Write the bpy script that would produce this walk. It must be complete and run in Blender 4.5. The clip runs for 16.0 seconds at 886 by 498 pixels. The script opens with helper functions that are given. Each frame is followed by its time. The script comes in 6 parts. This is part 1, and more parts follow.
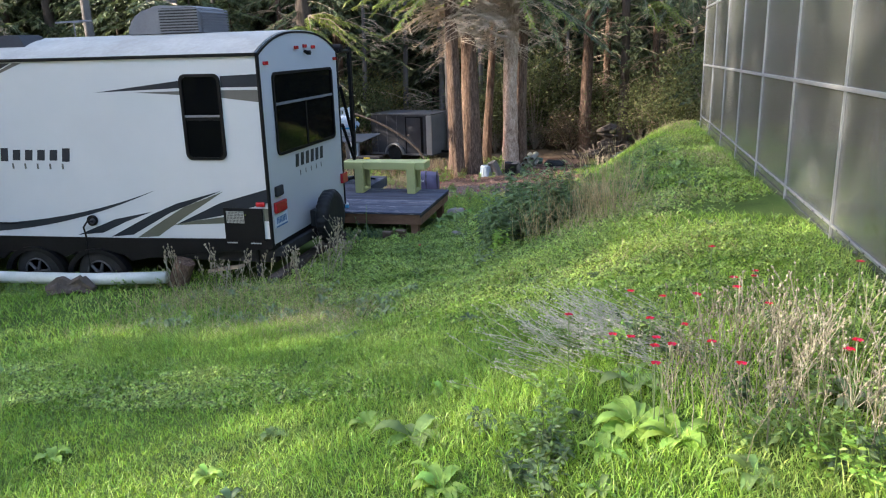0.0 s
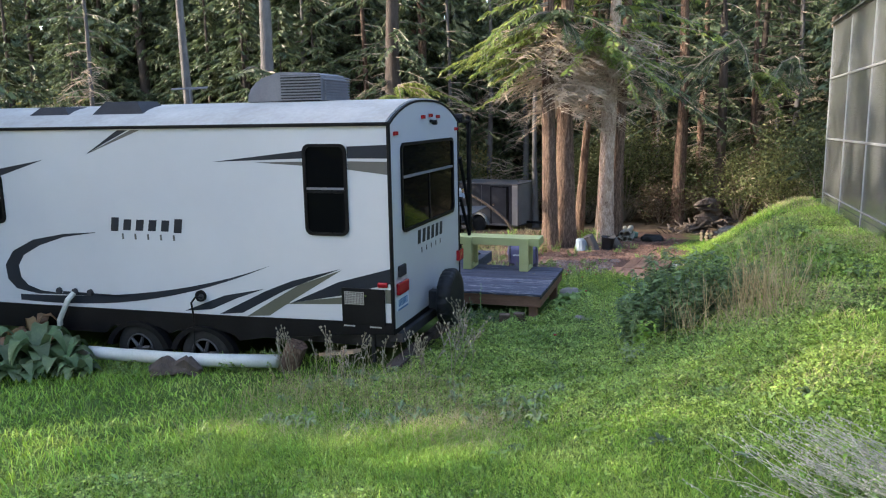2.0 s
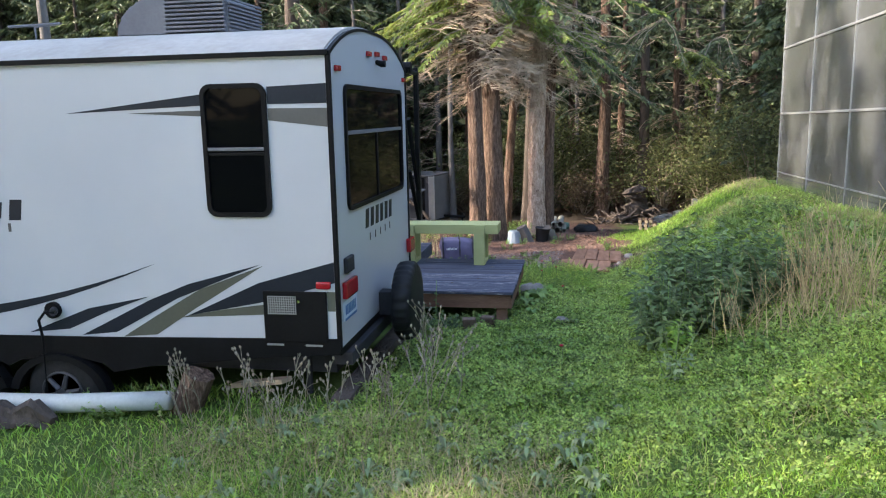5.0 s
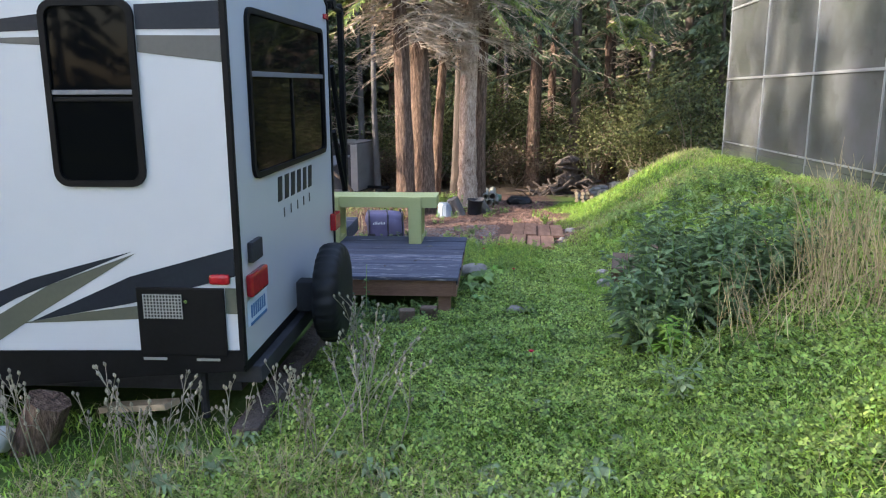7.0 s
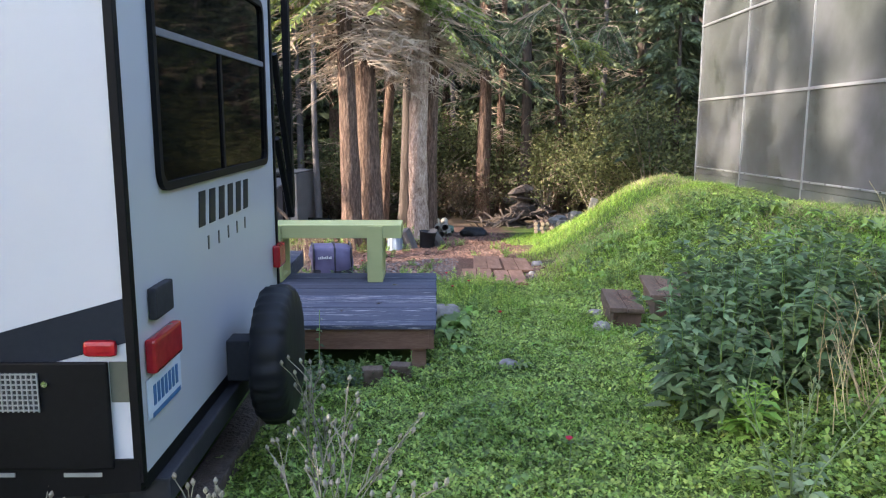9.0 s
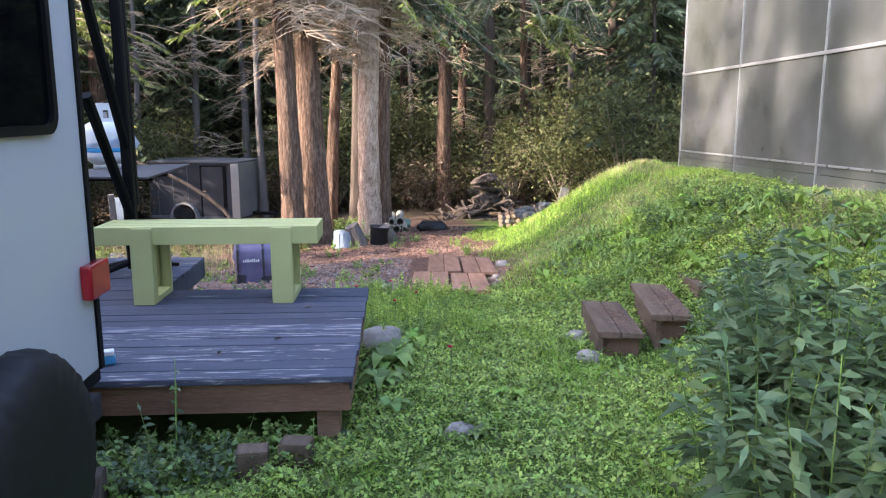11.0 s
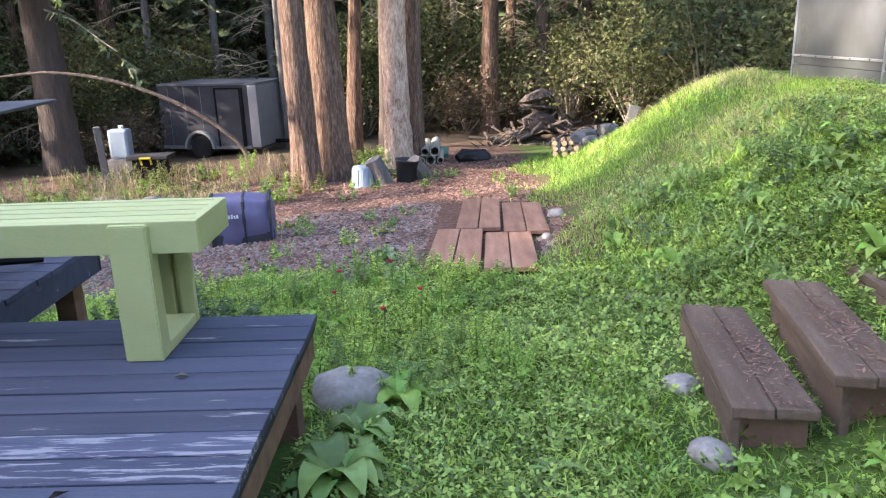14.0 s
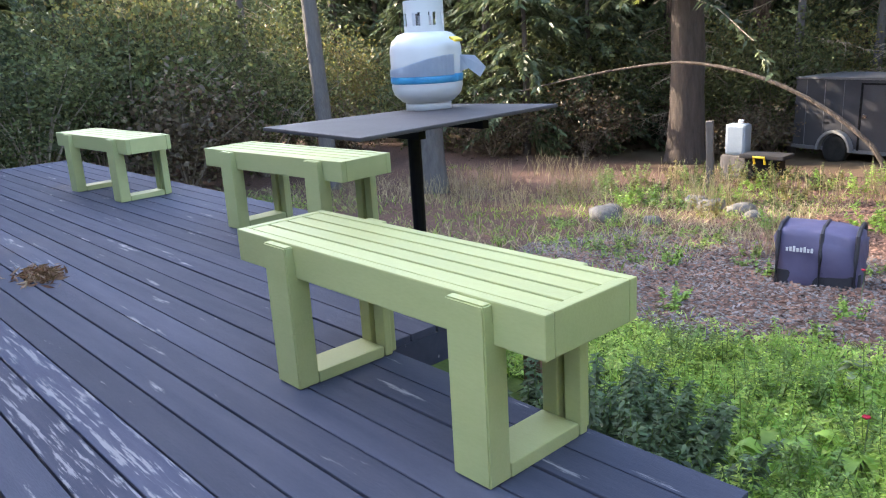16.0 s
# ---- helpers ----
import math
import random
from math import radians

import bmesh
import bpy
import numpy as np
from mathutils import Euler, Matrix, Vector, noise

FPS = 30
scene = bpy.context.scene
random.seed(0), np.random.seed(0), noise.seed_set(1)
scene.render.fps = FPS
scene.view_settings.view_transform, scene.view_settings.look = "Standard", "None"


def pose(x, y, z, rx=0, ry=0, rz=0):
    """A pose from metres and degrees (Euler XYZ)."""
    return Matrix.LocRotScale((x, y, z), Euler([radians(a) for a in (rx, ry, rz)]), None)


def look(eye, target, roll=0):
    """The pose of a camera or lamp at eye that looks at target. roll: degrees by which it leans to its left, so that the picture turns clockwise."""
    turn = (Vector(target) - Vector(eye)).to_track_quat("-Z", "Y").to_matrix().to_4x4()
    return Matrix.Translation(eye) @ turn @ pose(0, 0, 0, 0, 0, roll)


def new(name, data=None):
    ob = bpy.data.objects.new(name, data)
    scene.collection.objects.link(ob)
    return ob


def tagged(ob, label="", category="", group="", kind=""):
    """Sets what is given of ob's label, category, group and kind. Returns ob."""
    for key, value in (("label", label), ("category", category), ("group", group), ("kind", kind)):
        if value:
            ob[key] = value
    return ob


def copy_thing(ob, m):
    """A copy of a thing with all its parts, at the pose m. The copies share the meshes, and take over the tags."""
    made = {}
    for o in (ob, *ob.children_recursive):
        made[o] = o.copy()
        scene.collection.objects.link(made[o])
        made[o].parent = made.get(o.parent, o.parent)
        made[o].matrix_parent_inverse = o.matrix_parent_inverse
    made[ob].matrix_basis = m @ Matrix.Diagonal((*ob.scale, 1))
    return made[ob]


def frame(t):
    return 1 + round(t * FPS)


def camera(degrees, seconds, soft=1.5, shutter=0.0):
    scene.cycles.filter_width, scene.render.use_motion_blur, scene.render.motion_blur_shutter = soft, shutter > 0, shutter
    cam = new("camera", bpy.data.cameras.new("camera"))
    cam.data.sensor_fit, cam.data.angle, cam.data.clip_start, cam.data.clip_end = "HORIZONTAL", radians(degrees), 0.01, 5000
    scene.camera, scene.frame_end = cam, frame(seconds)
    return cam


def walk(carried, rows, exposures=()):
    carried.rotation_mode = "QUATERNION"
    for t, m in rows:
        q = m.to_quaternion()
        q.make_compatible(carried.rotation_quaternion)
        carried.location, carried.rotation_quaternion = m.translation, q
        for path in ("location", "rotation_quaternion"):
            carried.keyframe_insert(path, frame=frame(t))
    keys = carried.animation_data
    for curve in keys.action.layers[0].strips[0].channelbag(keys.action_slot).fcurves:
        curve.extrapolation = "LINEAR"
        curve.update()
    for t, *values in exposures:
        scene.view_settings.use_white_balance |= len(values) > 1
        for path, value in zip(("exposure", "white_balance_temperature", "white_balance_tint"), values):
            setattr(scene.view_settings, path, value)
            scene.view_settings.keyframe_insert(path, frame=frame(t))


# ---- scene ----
cam = camera(60.1, 16.0, soft=1.15)
PATH = [
    (0, (0.448, -0.328, 1.856), (0.003, 1.552, 1.34), -1.6),
    (0.5, (0.277, -0.238, 1.857), (-0.19, 1.638, 1.345), -1.2),
    (1, (0.072, -0.058, 1.919), (-0.481, 1.805, 1.45), -1.4),
    (1.5, (-0.29, 0.143, 1.955), (-0.887, 2.017, 1.591), -1.2),
    (2, (-0.591, 0.358, 1.889), (-1.197, 2.232, 1.544), -1.0),
    (2.5, (-0.901, 0.644, 1.805), (-1.514, 2.518, 1.474), -0.3),
    (3, (-1.156, 0.957, 1.726), (-1.734, 2.844, 1.4), -0.1),
    (3.5, (-1.374, 1.309, 1.593), (-1.931, 3.2, 1.257), 0.1),
    (4, (-1.594, 1.65, 1.508), (-2.128, 3.548, 1.172), -0.8),
    (4.5, (-1.733, 2.061, 1.429), (-2.219, 3.972, 1.092), -1.0),
    (4.7, (-1.778, 2.219, 1.39), (-2.201, 4.145, 1.052), -1.0),
    (6.8, (-2.123, 3.711, 1.164), (-2.302, 5.659, 0.746), -0.9),
    (7, (-2.182, 3.834, 1.147), (-2.321, 5.784, 0.725), -0.2),
    (7.5, (-2.301, 4.189, 1.115), (-2.379, 6.161, 0.792), 0.2),
    (8, (-2.433, 4.501, 1.02), (-2.47, 6.476, 0.706), 0.1),
    (8.5, (-2.492, 4.909, 0.921), (-2.498, 6.881, 0.589), 0.6),
    (9, (-2.555, 5.307, 0.873), (-2.533, 7.278, 0.538), 0.1),
    (9.2, (-2.552, 5.492, 0.86), (-2.512, 7.463, 0.518), 0.3),
    (11.3, (-2.277, 7.439, 0.659), (-2.164, 9.401, 0.292), -0.2),
    (11.5, (-2.287, 7.621, 0.65), (-2.174, 9.573, 0.231), -0.2),
    (12, (-2.208, 8.02, 0.614), (-2.102, 9.959, 0.133), -0.5),
    (12.5, (-2.115, 8.445, 0.624), (-2.011, 10.381, 0.13), -0.3),
    (13, (-2.066, 8.871, 0.593), (-1.967, 10.8, 0.075), -0.8),
    (13.5, (-1.946, 9.349, 0.562), (-1.883, 11.271, 0.011), -1.4),
    (14, (-1.905, 9.758, 0.554), (-1.947, 11.674, -0.017), -2.0),
    (14.5, (-1.841, 10.134, 0.585), (-2.125, 12.031, 0.018), -3.2),
    (15, (-1.745, 10.513, 0.575), (-2.42, 12.312, 0.021), -2.6),
    (15.5, (-1.744, 10.857, 0.544), (-2.738, 12.505, -0.002), -2.7),
    (16, (-1.738, 11.124, 0.541), (-3.168, 12.419, 0.013), -3.3),
]
walk(cam, [(t, look(eye, target, roll)) for t, eye, target, roll in PATH], exposures=[(0, 2.5, 6650, 12), (3.5, 2.52, 6600, 12), (8, 2.82, 6600, 15), (12.5, 3.14, 6650, 20), (14.5, 3.2, 6550, 17), (16, 3.28, 7000, 14)])

# ---- world, sun, exposure ----
SUN_FROM = Vector((-0.96, -0.28, 0.0)).normalized()
SUN_EL = radians(26)
world = bpy.data.worlds.new("sky")
scene.world = world
world.use_nodes = True
wn = world.node_tree
sky = wn.nodes.new("ShaderNodeTexSky")
sky.sky_type = "NISHITA"
sky.sun_disc = False
sky.sun_elevation = SUN_EL
sky.sun_rotation = math.atan2(SUN_FROM.x, SUN_FROM.y)
sky.air_density, sky.dust_density, sky.ozone_density = 1.0, 2.0, 1.0
wn.nodes["Background"].inputs["Strength"].default_value = 0.15
wn.links.new(sky.outputs[0], wn.nodes["Background"].inputs["Color"])
sun = new("sun", bpy.data.lights.new("sun", "SUN"))
sun.data.energy, sun.data.angle, sun.data.color = 1.9, radians(0.8), (1.0, 0.9, 0.74)
sun_dir = Vector((SUN_FROM.x * math.cos(SUN_EL), SUN_FROM.y * math.cos(SUN_EL), math.sin(SUN_EL)))
sun.matrix_world = look(sun_dir * 60, (0, 0, 0))

# ---- materials ----


def material(name, colors, rough=0.7, scale=6.0, stretch=(1, 1, 1), bump=0.0, bump_scale=40.0, metal=0.0, detail=6.0,
             rand=0.0, island=False, spec=0.5, sss=0.0, fine=0.35, gap=0.25, hue=0.0, depth=0.02):
    """Two-scale noise between two or three colours, with relief; rand: brightness change from piece to piece."""
    m = bpy.data.materials.new(name)
    m.use_nodes = True
    t = m.node_tree
    n, l = t.nodes, t.links
    b = n["Principled BSDF"]
    co = n.new("ShaderNodeTexCoord")
    mp = n.new("ShaderNodeMapping")
    mp.inputs["Scale"].default_value = stretch
    l.new(co.outputs["Object"], mp.inputs["Vector"])
    big = n.new("ShaderNodeTexNoise")
    big.inputs["Scale"].default_value, big.inputs["Detail"].default_value = scale, detail
    l.new(mp.outputs[0], big.inputs["Vector"])
    small = n.new("ShaderNodeTexNoise")
    small.inputs["Scale"].default_value, small.inputs["Detail"].default_value = bump_scale, 4
    l.new(mp.outputs[0], small.inputs["Vector"])
    mix = n.new("ShaderNodeMix")
    mix.inputs["Factor"].default_value = fine
    l.new(big.outputs[0], mix.inputs["A"])
    l.new(small.outputs[0], mix.inputs["B"])
    ramp = n.new("ShaderNodeValToRGB")
    e = ramp.color_ramp.elements
    while len(e) < len(colors):
        e.new(0.5)
    for i, c in enumerate(colors):
        e[i].position = 0.5 - gap + 2 * gap * i / (len(colors) - 1)
        e[i].color = (*c, 1)
    l.new(mix.outputs["Result"], ramp.inputs[0])
    col = ramp.outputs[0]
    if rand:
        if island:
            src = n.new("ShaderNodeNewGeometry").outputs["Random Per Island"]
        else:
            src = n.new("ShaderNodeObjectInfo").outputs["Random"]
        mr = n.new("ShaderNodeMapRange")
        mr.inputs["To Min"].default_value, mr.inputs["To Max"].default_value = 1 - rand, 1 + rand
        l.new(src, mr.inputs[0])
        hsv = n.new("ShaderNodeHueSaturation")
        l.new(mr.outputs[0], hsv.inputs["Value"])
        if hue:
            hr = n.new("ShaderNodeMapRange")
            hr.inputs["To Min"].default_value, hr.inputs["To Max"].default_value = 0.5 - hue, 0.5 + hue
            ml = n.new("ShaderNodeMath")
            ml.operation = "FRACT"
            mm = n.new("ShaderNodeMath")
            mm.operation = "MULTIPLY"
            mm.inputs[1].default_value = 7.31
            l.new(src, mm.inputs[0])
            l.new(mm.outputs[0], ml.inputs[0])
            l.new(ml.outputs[0], hr.inputs[0])
            l.new(hr.outputs[0], hsv.inputs["Hue"])
        l.new(col, hsv.inputs["Color"])
        col = hsv.outputs[0]
    l.new(col, b.inputs["Base Color"])
    b.inputs["Roughness"].default_value = rough
    b.inputs["Metallic"].default_value = metal
    b.inputs["Specular IOR Level"].default_value = spec
    if bump:
        bp = n.new("ShaderNodeBump")
        bp.inputs["Strength"].default_value, bp.inputs["Distance"].default_value = bump, depth
        l.new(mix.outputs["Result"], bp.inputs["Height"])
        l.new(bp.outputs[0], b.inputs["Normal"])
    return m


def leaf_material(name, colors, rand=0.35, hue=0.02, through_light=0.35, rough=0.48):
    """Foliage: varied leaf by leaf, letting some light through."""
    m = material(name, colors, rough=rough, scale=1.2, rand=rand, island=True, hue=hue, bump_scale=30, gap=0.18, spec=0.5)
    n, l = m.node_tree.nodes, m.node_tree.links
    b = n["Principled BSDF"]
    tr = n.new("ShaderNodeBsdfTranslucent")
    l.new(b.inputs["Base Color"].links[0].from_socket, tr.inputs["Color"])
    mx = n.new("ShaderNodeMixShader")
    mx.inputs[0].default_value = through_light
    l.new(b.outputs[0], mx.inputs[1])
    l.new(tr.outputs[0], mx.inputs[2])
    l.new(mx.outputs[0], n["Material Output"].inputs["Surface"])
    return m


def worn_paint(name, paint, paint2, bare, amount, stretch):
    """Painted boards, worn through in streaks along the grain."""
    m = material(name, [paint, paint2], rough=0.8, scale=2.0, bump=0.4, bump_scale=40, stretch=stretch, rand=0.2, spec=0.25)
    n, l = m.node_tree.nodes, m.node_tree.links
    b = n["Principled BSDF"]
    col = b.inputs["Base Color"].links[0].from_socket
    co = n.new("ShaderNodeTexCoord")
    mp = n.new("ShaderNodeMapping")
    mp.inputs["Scale"].default_value = stretch
    l.new(co.outputs["Object"], mp.inputs["Vector"])
    oi = n.new("ShaderNodeObjectInfo")
    off = n.new("ShaderNodeVectorMath")
    off.operation = "ADD"
    l.new(mp.outputs[0], off.inputs[0])
    sc = n.new("ShaderNodeMath")
    sc.operation = "MULTIPLY"
    sc.inputs[1].default_value = 60
    l.new(oi.outputs["Random"], sc.inputs[0])
    l.new(sc.outputs[0], off.inputs[1])
    nz = n.new("ShaderNodeTexNoise")
    nz.inputs["Scale"].default_value, nz.inputs["Detail"].default_value, nz.inputs["Roughness"].default_value = 2.2, 9, 0.68
    l.new(off.outputs[0], nz.inputs["Vector"])
    rp = n.new("ShaderNodeValToRGB")
    rp.color_ramp.elements[0].position, rp.color_ramp.elements[1].position = amount, amount + 0.05
    l.new(nz.outputs[0], rp.inputs[0])
    mx = n.new("ShaderNodeMix")
    mx.data_type = "RGBA"
    l.new(rp.outputs[0], mx.inputs["Factor"])
    l.new(col, mx.inputs["A"])
    mx.inputs["B"].default_value = (*bare, 1)
    l.new(mx.outputs["Result"], b.inputs["Base Color"])
    return m


M = {}
M["grass"] = leaf_material("grass", [(0.125, 0.235, 0.03), (0.24, 0.4, 0.055), (0.42, 0.5, 0.14)], rand=0.6)
M["clover"] = leaf_material("clover", [(0.16, 0.255, 0.05), (0.36, 0.475, 0.115)], rand=0.75, through_light=0.45)
M["weed"] = leaf_material("weed", [(0.14, 0.235, 0.06), (0.28, 0.4, 0.115)], rand=0.4)
M["weed_dark"] = leaf_material("weed_dark", [(0.075, 0.125, 0.055), (0.15, 0.215, 0.095)], rand=0.45)
M["dock"] = leaf_material("dock", [(0.18, 0.34, 0.05), (0.34, 0.51, 0.1)], rand=0.2)
M["mugwort"] = leaf_material("mugwort", [(0.085, 0.15, 0.062), (0.2, 0.285, 0.13)], rand=0.45)
# yellow-green leaves, coloured brighter than they are in place of garden sun
M["poppy_leaf"] = leaf_material("poppy_leaf", [(0.28, 0.43, 0.08), (0.5, 0.62, 0.15)], rand=0.4, through_light=0.45)
M["silver"] = leaf_material("silver", [(0.155, 0.225, 0.1), (0.3, 0.375, 0.195)], rand=0.35)
M["straw"] = leaf_material("straw", [(0.3, 0.245, 0.12), (0.5, 0.42, 0.25)], rand=0.35, through_light=0.2)
M["stalk_pale"] = leaf_material("stalk_pale", [(0.2, 0.18, 0.12), (0.36, 0.325, 0.24)], rand=0.25, through_light=0.15)
M["lavender"] = leaf_material("lavender", [(0.33, 0.32, 0.26), (0.5, 0.48, 0.4)], rand=0.25, through_light=0.1)
M["bush_brown"] = leaf_material("bush_brown", [(0.075, 0.056, 0.034), (0.18, 0.135, 0.08)], rand=0.5, hue=0.03)
M["brown_fern"] = leaf_material("brown_fern", [(0.16, 0.085, 0.04), (0.27, 0.16, 0.08)], rand=0.3)
M["red_petal"] = leaf_material("red_petal", [(0.42, 0.0, 0.045), (0.58, 0.004, 0.08)], rand=0.2)
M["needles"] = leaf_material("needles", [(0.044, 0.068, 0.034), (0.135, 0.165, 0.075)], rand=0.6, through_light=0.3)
# the same needles as if sunlit: the sun is in the lighter colour
M["needles_sunlit"] = leaf_material("needles_sunlit", [(0.13, 0.19, 0.04), (0.29, 0.33, 0.09)], rand=0.4, through_light=0.4)
M["bush"] = leaf_material("bush", [(0.055, 0.074, 0.028), (0.165, 0.175, 0.066)], rand=0.65, hue=0.03, rough=0.75)
M["bush_yellow"] = leaf_material("bush_yellow", [(0.11, 0.1, 0.032), (0.27, 0.235, 0.07)], rand=0.55, hue=0.04)
M["bark"] = material("bark", [(0.04, 0.023, 0.016), (0.135, 0.082, 0.057), (0.28, 0.19, 0.14)], rough=0.92, scale=7, stretch=(3.0, 3.0, 0.42), bump=1.0, bump_scale=22, gap=0.15, depth=0.09, fine=0.5)
M["bark_dark"] = material("bark_dark", [(0.038, 0.029, 0.024), (0.11, 0.084, 0.07)], rough=0.95, scale=5, stretch=(2, 2, 0.35), bump=0.9, bump_scale=24, depth=0.07)
# pale bark with sunlight added to its colour, for a trunk other trees shade
M["bark_pale_lit"] = material("bark_pale_lit", [(0.17, 0.105, 0.075), (0.45, 0.325, 0.25), (0.68, 0.55, 0.45)], rough=0.9, scale=6, stretch=(2.2, 2.2, 0.7), bump=0.9, bump_scale=20, gap=0.17, fine=0.5, depth=0.07)
M["bark_grey"] = material("bark_grey", [(0.075, 0.068, 0.066), (0.17, 0.155, 0.15)], rough=0.9, scale=5, stretch=(1.6, 1.6, 0.5), bump=0.7, bump_scale=24, depth=0.07)
M["twig"] = material("twig", [(0.17, 0.13, 0.10), (0.34, 0.28, 0.22)], rough=0.9, scale=8)
# tan dry wood, raised paler than twig to carry the sun on it
M["dry_twig"] = material("dry_twig", [(0.27, 0.2, 0.14), (0.5, 0.4, 0.3)], rough=0.9, scale=8)
M["chip"] = material("chip", [(0.09, 0.045, 0.032), (0.18, 0.098, 0.07), (0.26, 0.18, 0.145)], rough=0.9, scale=3, rand=0.5, island=True)
M["gravel"] = material("gravel", [(0.09, 0.08, 0.078), (0.23, 0.21, 0.205)], rough=0.85, scale=3, rand=0.5, island=True)
M["stone"] = material("stone", [(0.075, 0.07, 0.064), (0.15, 0.142, 0.13), (0.25, 0.238, 0.22)], rough=0.9, scale=5, bump=0.6, bump_scale=30, rand=0.2, gap=0.2)
M["stone_pale"] = material("stone_pale", [(0.12, 0.11, 0.095), (0.24, 0.22, 0.2), (0.36, 0.335, 0.31)], rough=0.92, scale=7, bump=0.6, bump_scale=34, rand=0.15, gap=0.2)
M["rv_white"] = material("rv_white", [(0.395, 0.41, 0.445), (0.45, 0.468, 0.5)], rough=0.32, scale=0.7, bump=0.02, bump_scale=6, fine=0.15)
M["rv_roof"] = material("rv_roof", [(0.27, 0.25, 0.22), (0.47, 0.45, 0.415)], rough=0.9, scale=1.6, bump=0.1, bump_scale=18, fine=0.3)
M["black"] = material("black", [(0.004, 0.004, 0.0045), (0.009, 0.009, 0.01)], rough=0.5, scale=4, bump=0.05, spec=0.1)
M["rubber"] = material("rubber", [(0.012, 0.012, 0.012), (0.03, 0.03, 0.03)], rough=0.8, scale=8, bump=0.25, bump_scale=30, spec=0.2)
M["vinyl"] = material("vinyl", [(0.009, 0.0095, 0.011), (0.02, 0.021, 0.023)], rough=0.55, scale=3, bump=0.35, bump_scale=9, spec=0.2)
M["navy"] = material("navy", [(0.008, 0.011, 0.019), (0.016, 0.021, 0.031)], rough=0.4, scale=2, spec=0.2)
M["grey_decal"] = material("grey_decal", [(0.055, 0.055, 0.053), (0.08, 0.08, 0.077)], rough=0.4, scale=2)
M["olive_decal"] = material("olive_decal", [(0.06, 0.064, 0.05), (0.085, 0.09, 0.07)], rough=0.4, scale=2)
M["ac_grey"] = material("ac_grey", [(0.10, 0.10, 0.115), (0.17, 0.17, 0.185)], rough=0.55, scale=3, bump=0.05)
M["rim_grey"] = material("rim_grey", [(0.05, 0.05, 0.053), (0.085, 0.085, 0.09)], rough=0.5, scale=5, metal=0.3, spec=0.3)
M["ac_dark"] = material("ac_dark", [(0.02, 0.02, 0.023), (0.045, 0.045, 0.05)], rough=0.7, scale=3, spec=0.2)
M["red_lens"] = material("red_lens", [(0.27, 0.008, 0.014), (0.38, 0.015, 0.024)], rough=0.2, scale=20)
M["chrome"] = material("chrome", [(0.5, 0.5, 0.52), (0.65, 0.65, 0.66)], rough=0.25, scale=5, metal=1.0)
M["alu"] = material("alu", [(0.3, 0.305, 0.31), (0.42, 0.425, 0.43)], rough=0.45, scale=3, metal=0.6)
M["white_paint"] = material("white_paint", [(0.62, 0.64, 0.65), (0.76, 0.77, 0.77)], rough=0.45, scale=3, bump=0.04)
M["plate"] = material("plate", [(0.45, 0.55, 0.66), (0.62, 0.68, 0.74)], rough=0.4, scale=4)
M["plate_blue"] = material("plate_blue", [(0.03, 0.12, 0.3), (0.05, 0.16, 0.36)], rough=0.4, scale=4)
M["deck_paint"] = worn_paint("deck_paint", (0.05, 0.057, 0.085), (0.088, 0.094, 0.13), (0.3, 0.29, 0.3), 0.625, (0.9, 8, 8))
M["deck_worn"] = worn_paint("deck_worn", (0.05, 0.057, 0.085), (0.088, 0.094, 0.13), (0.36, 0.345, 0.36), 0.565, (1.7, 18, 18))
M["deck_bare"] = worn_paint("deck_bare", (0.055, 0.062, 0.1), (0.095, 0.1, 0.14), (0.3, 0.29, 0.31), 0.53, (1.8, 22, 22))
M["deck_wood"] = material("deck_wood", [(0.1, 0.05, 0.032), (0.21, 0.11, 0.07), (0.3, 0.185, 0.125)], rough=0.85, scale=3, stretch=(0.5, 4, 4), bump=0.4, bump_scale=40, rand=0.15)
M["bench_green"] = material("bench_green", [(0.4, 0.425, 0.18), (0.475, 0.495, 0.225)], rough=0.55, scale=2.5, stretch=(1, 3, 3), bump=0.14, bump_scale=45, rand=0.05)
M["plank_red"] = material("plank_red", [(0.12, 0.06, 0.038), (0.225, 0.12, 0.078), (0.32, 0.2, 0.14)], rough=0.85, scale=2.5, stretch=(5, 0.6, 5), bump=0.35, bump_scale=40, rand=0.18)
M["step_wood"] = material("step_wood", [(0.052, 0.033, 0.022), (0.105, 0.071, 0.049), (0.175, 0.126, 0.09)], rough=0.9, scale=3, stretch=(5, 0.6, 5), bump=0.5, bump_scale=40, rand=0.15)
M["step_inner"] = material("step_inner", [(0.1, 0.055, 0.036), (0.19, 0.11, 0.075)], rough=0.9, scale=3, bump=0.3)
M["trailer"] = material("trailer", [(0.035, 0.036, 0.042), (0.065, 0.066, 0.075)], rough=0.38, scale=1.5, fine=0.2, spec=0.2)
M["trailer_trim"] = material("trailer_trim", [(0.10, 0.10, 0.11), (0.17, 0.17, 0.18)], rough=0.4, scale=3)
M["bag"] = material("bag", [(0.085, 0.075, 0.145), (0.14, 0.128, 0.22)], rough=0.6, scale=4, bump=0.5, bump_scale=9)
M["bag_dark"] = material("bag_dark", [(0.02, 0.02, 0.028), (0.045, 0.045, 0.055)], rough=0.65, scale=4, bump=0.4)
M["tank"] = material("tank", [(0.56, 0.58, 0.59), (0.66, 0.67, 0.67)], rough=0.35, scale=3, bump=0.05, bump_scale=14)
M["tape_blue"] = material("tape_blue", [(0.02, 0.21, 0.42), (0.05, 0.32, 0.55)], rough=0.3, scale=9, bump=0.4, bump_scale=30)
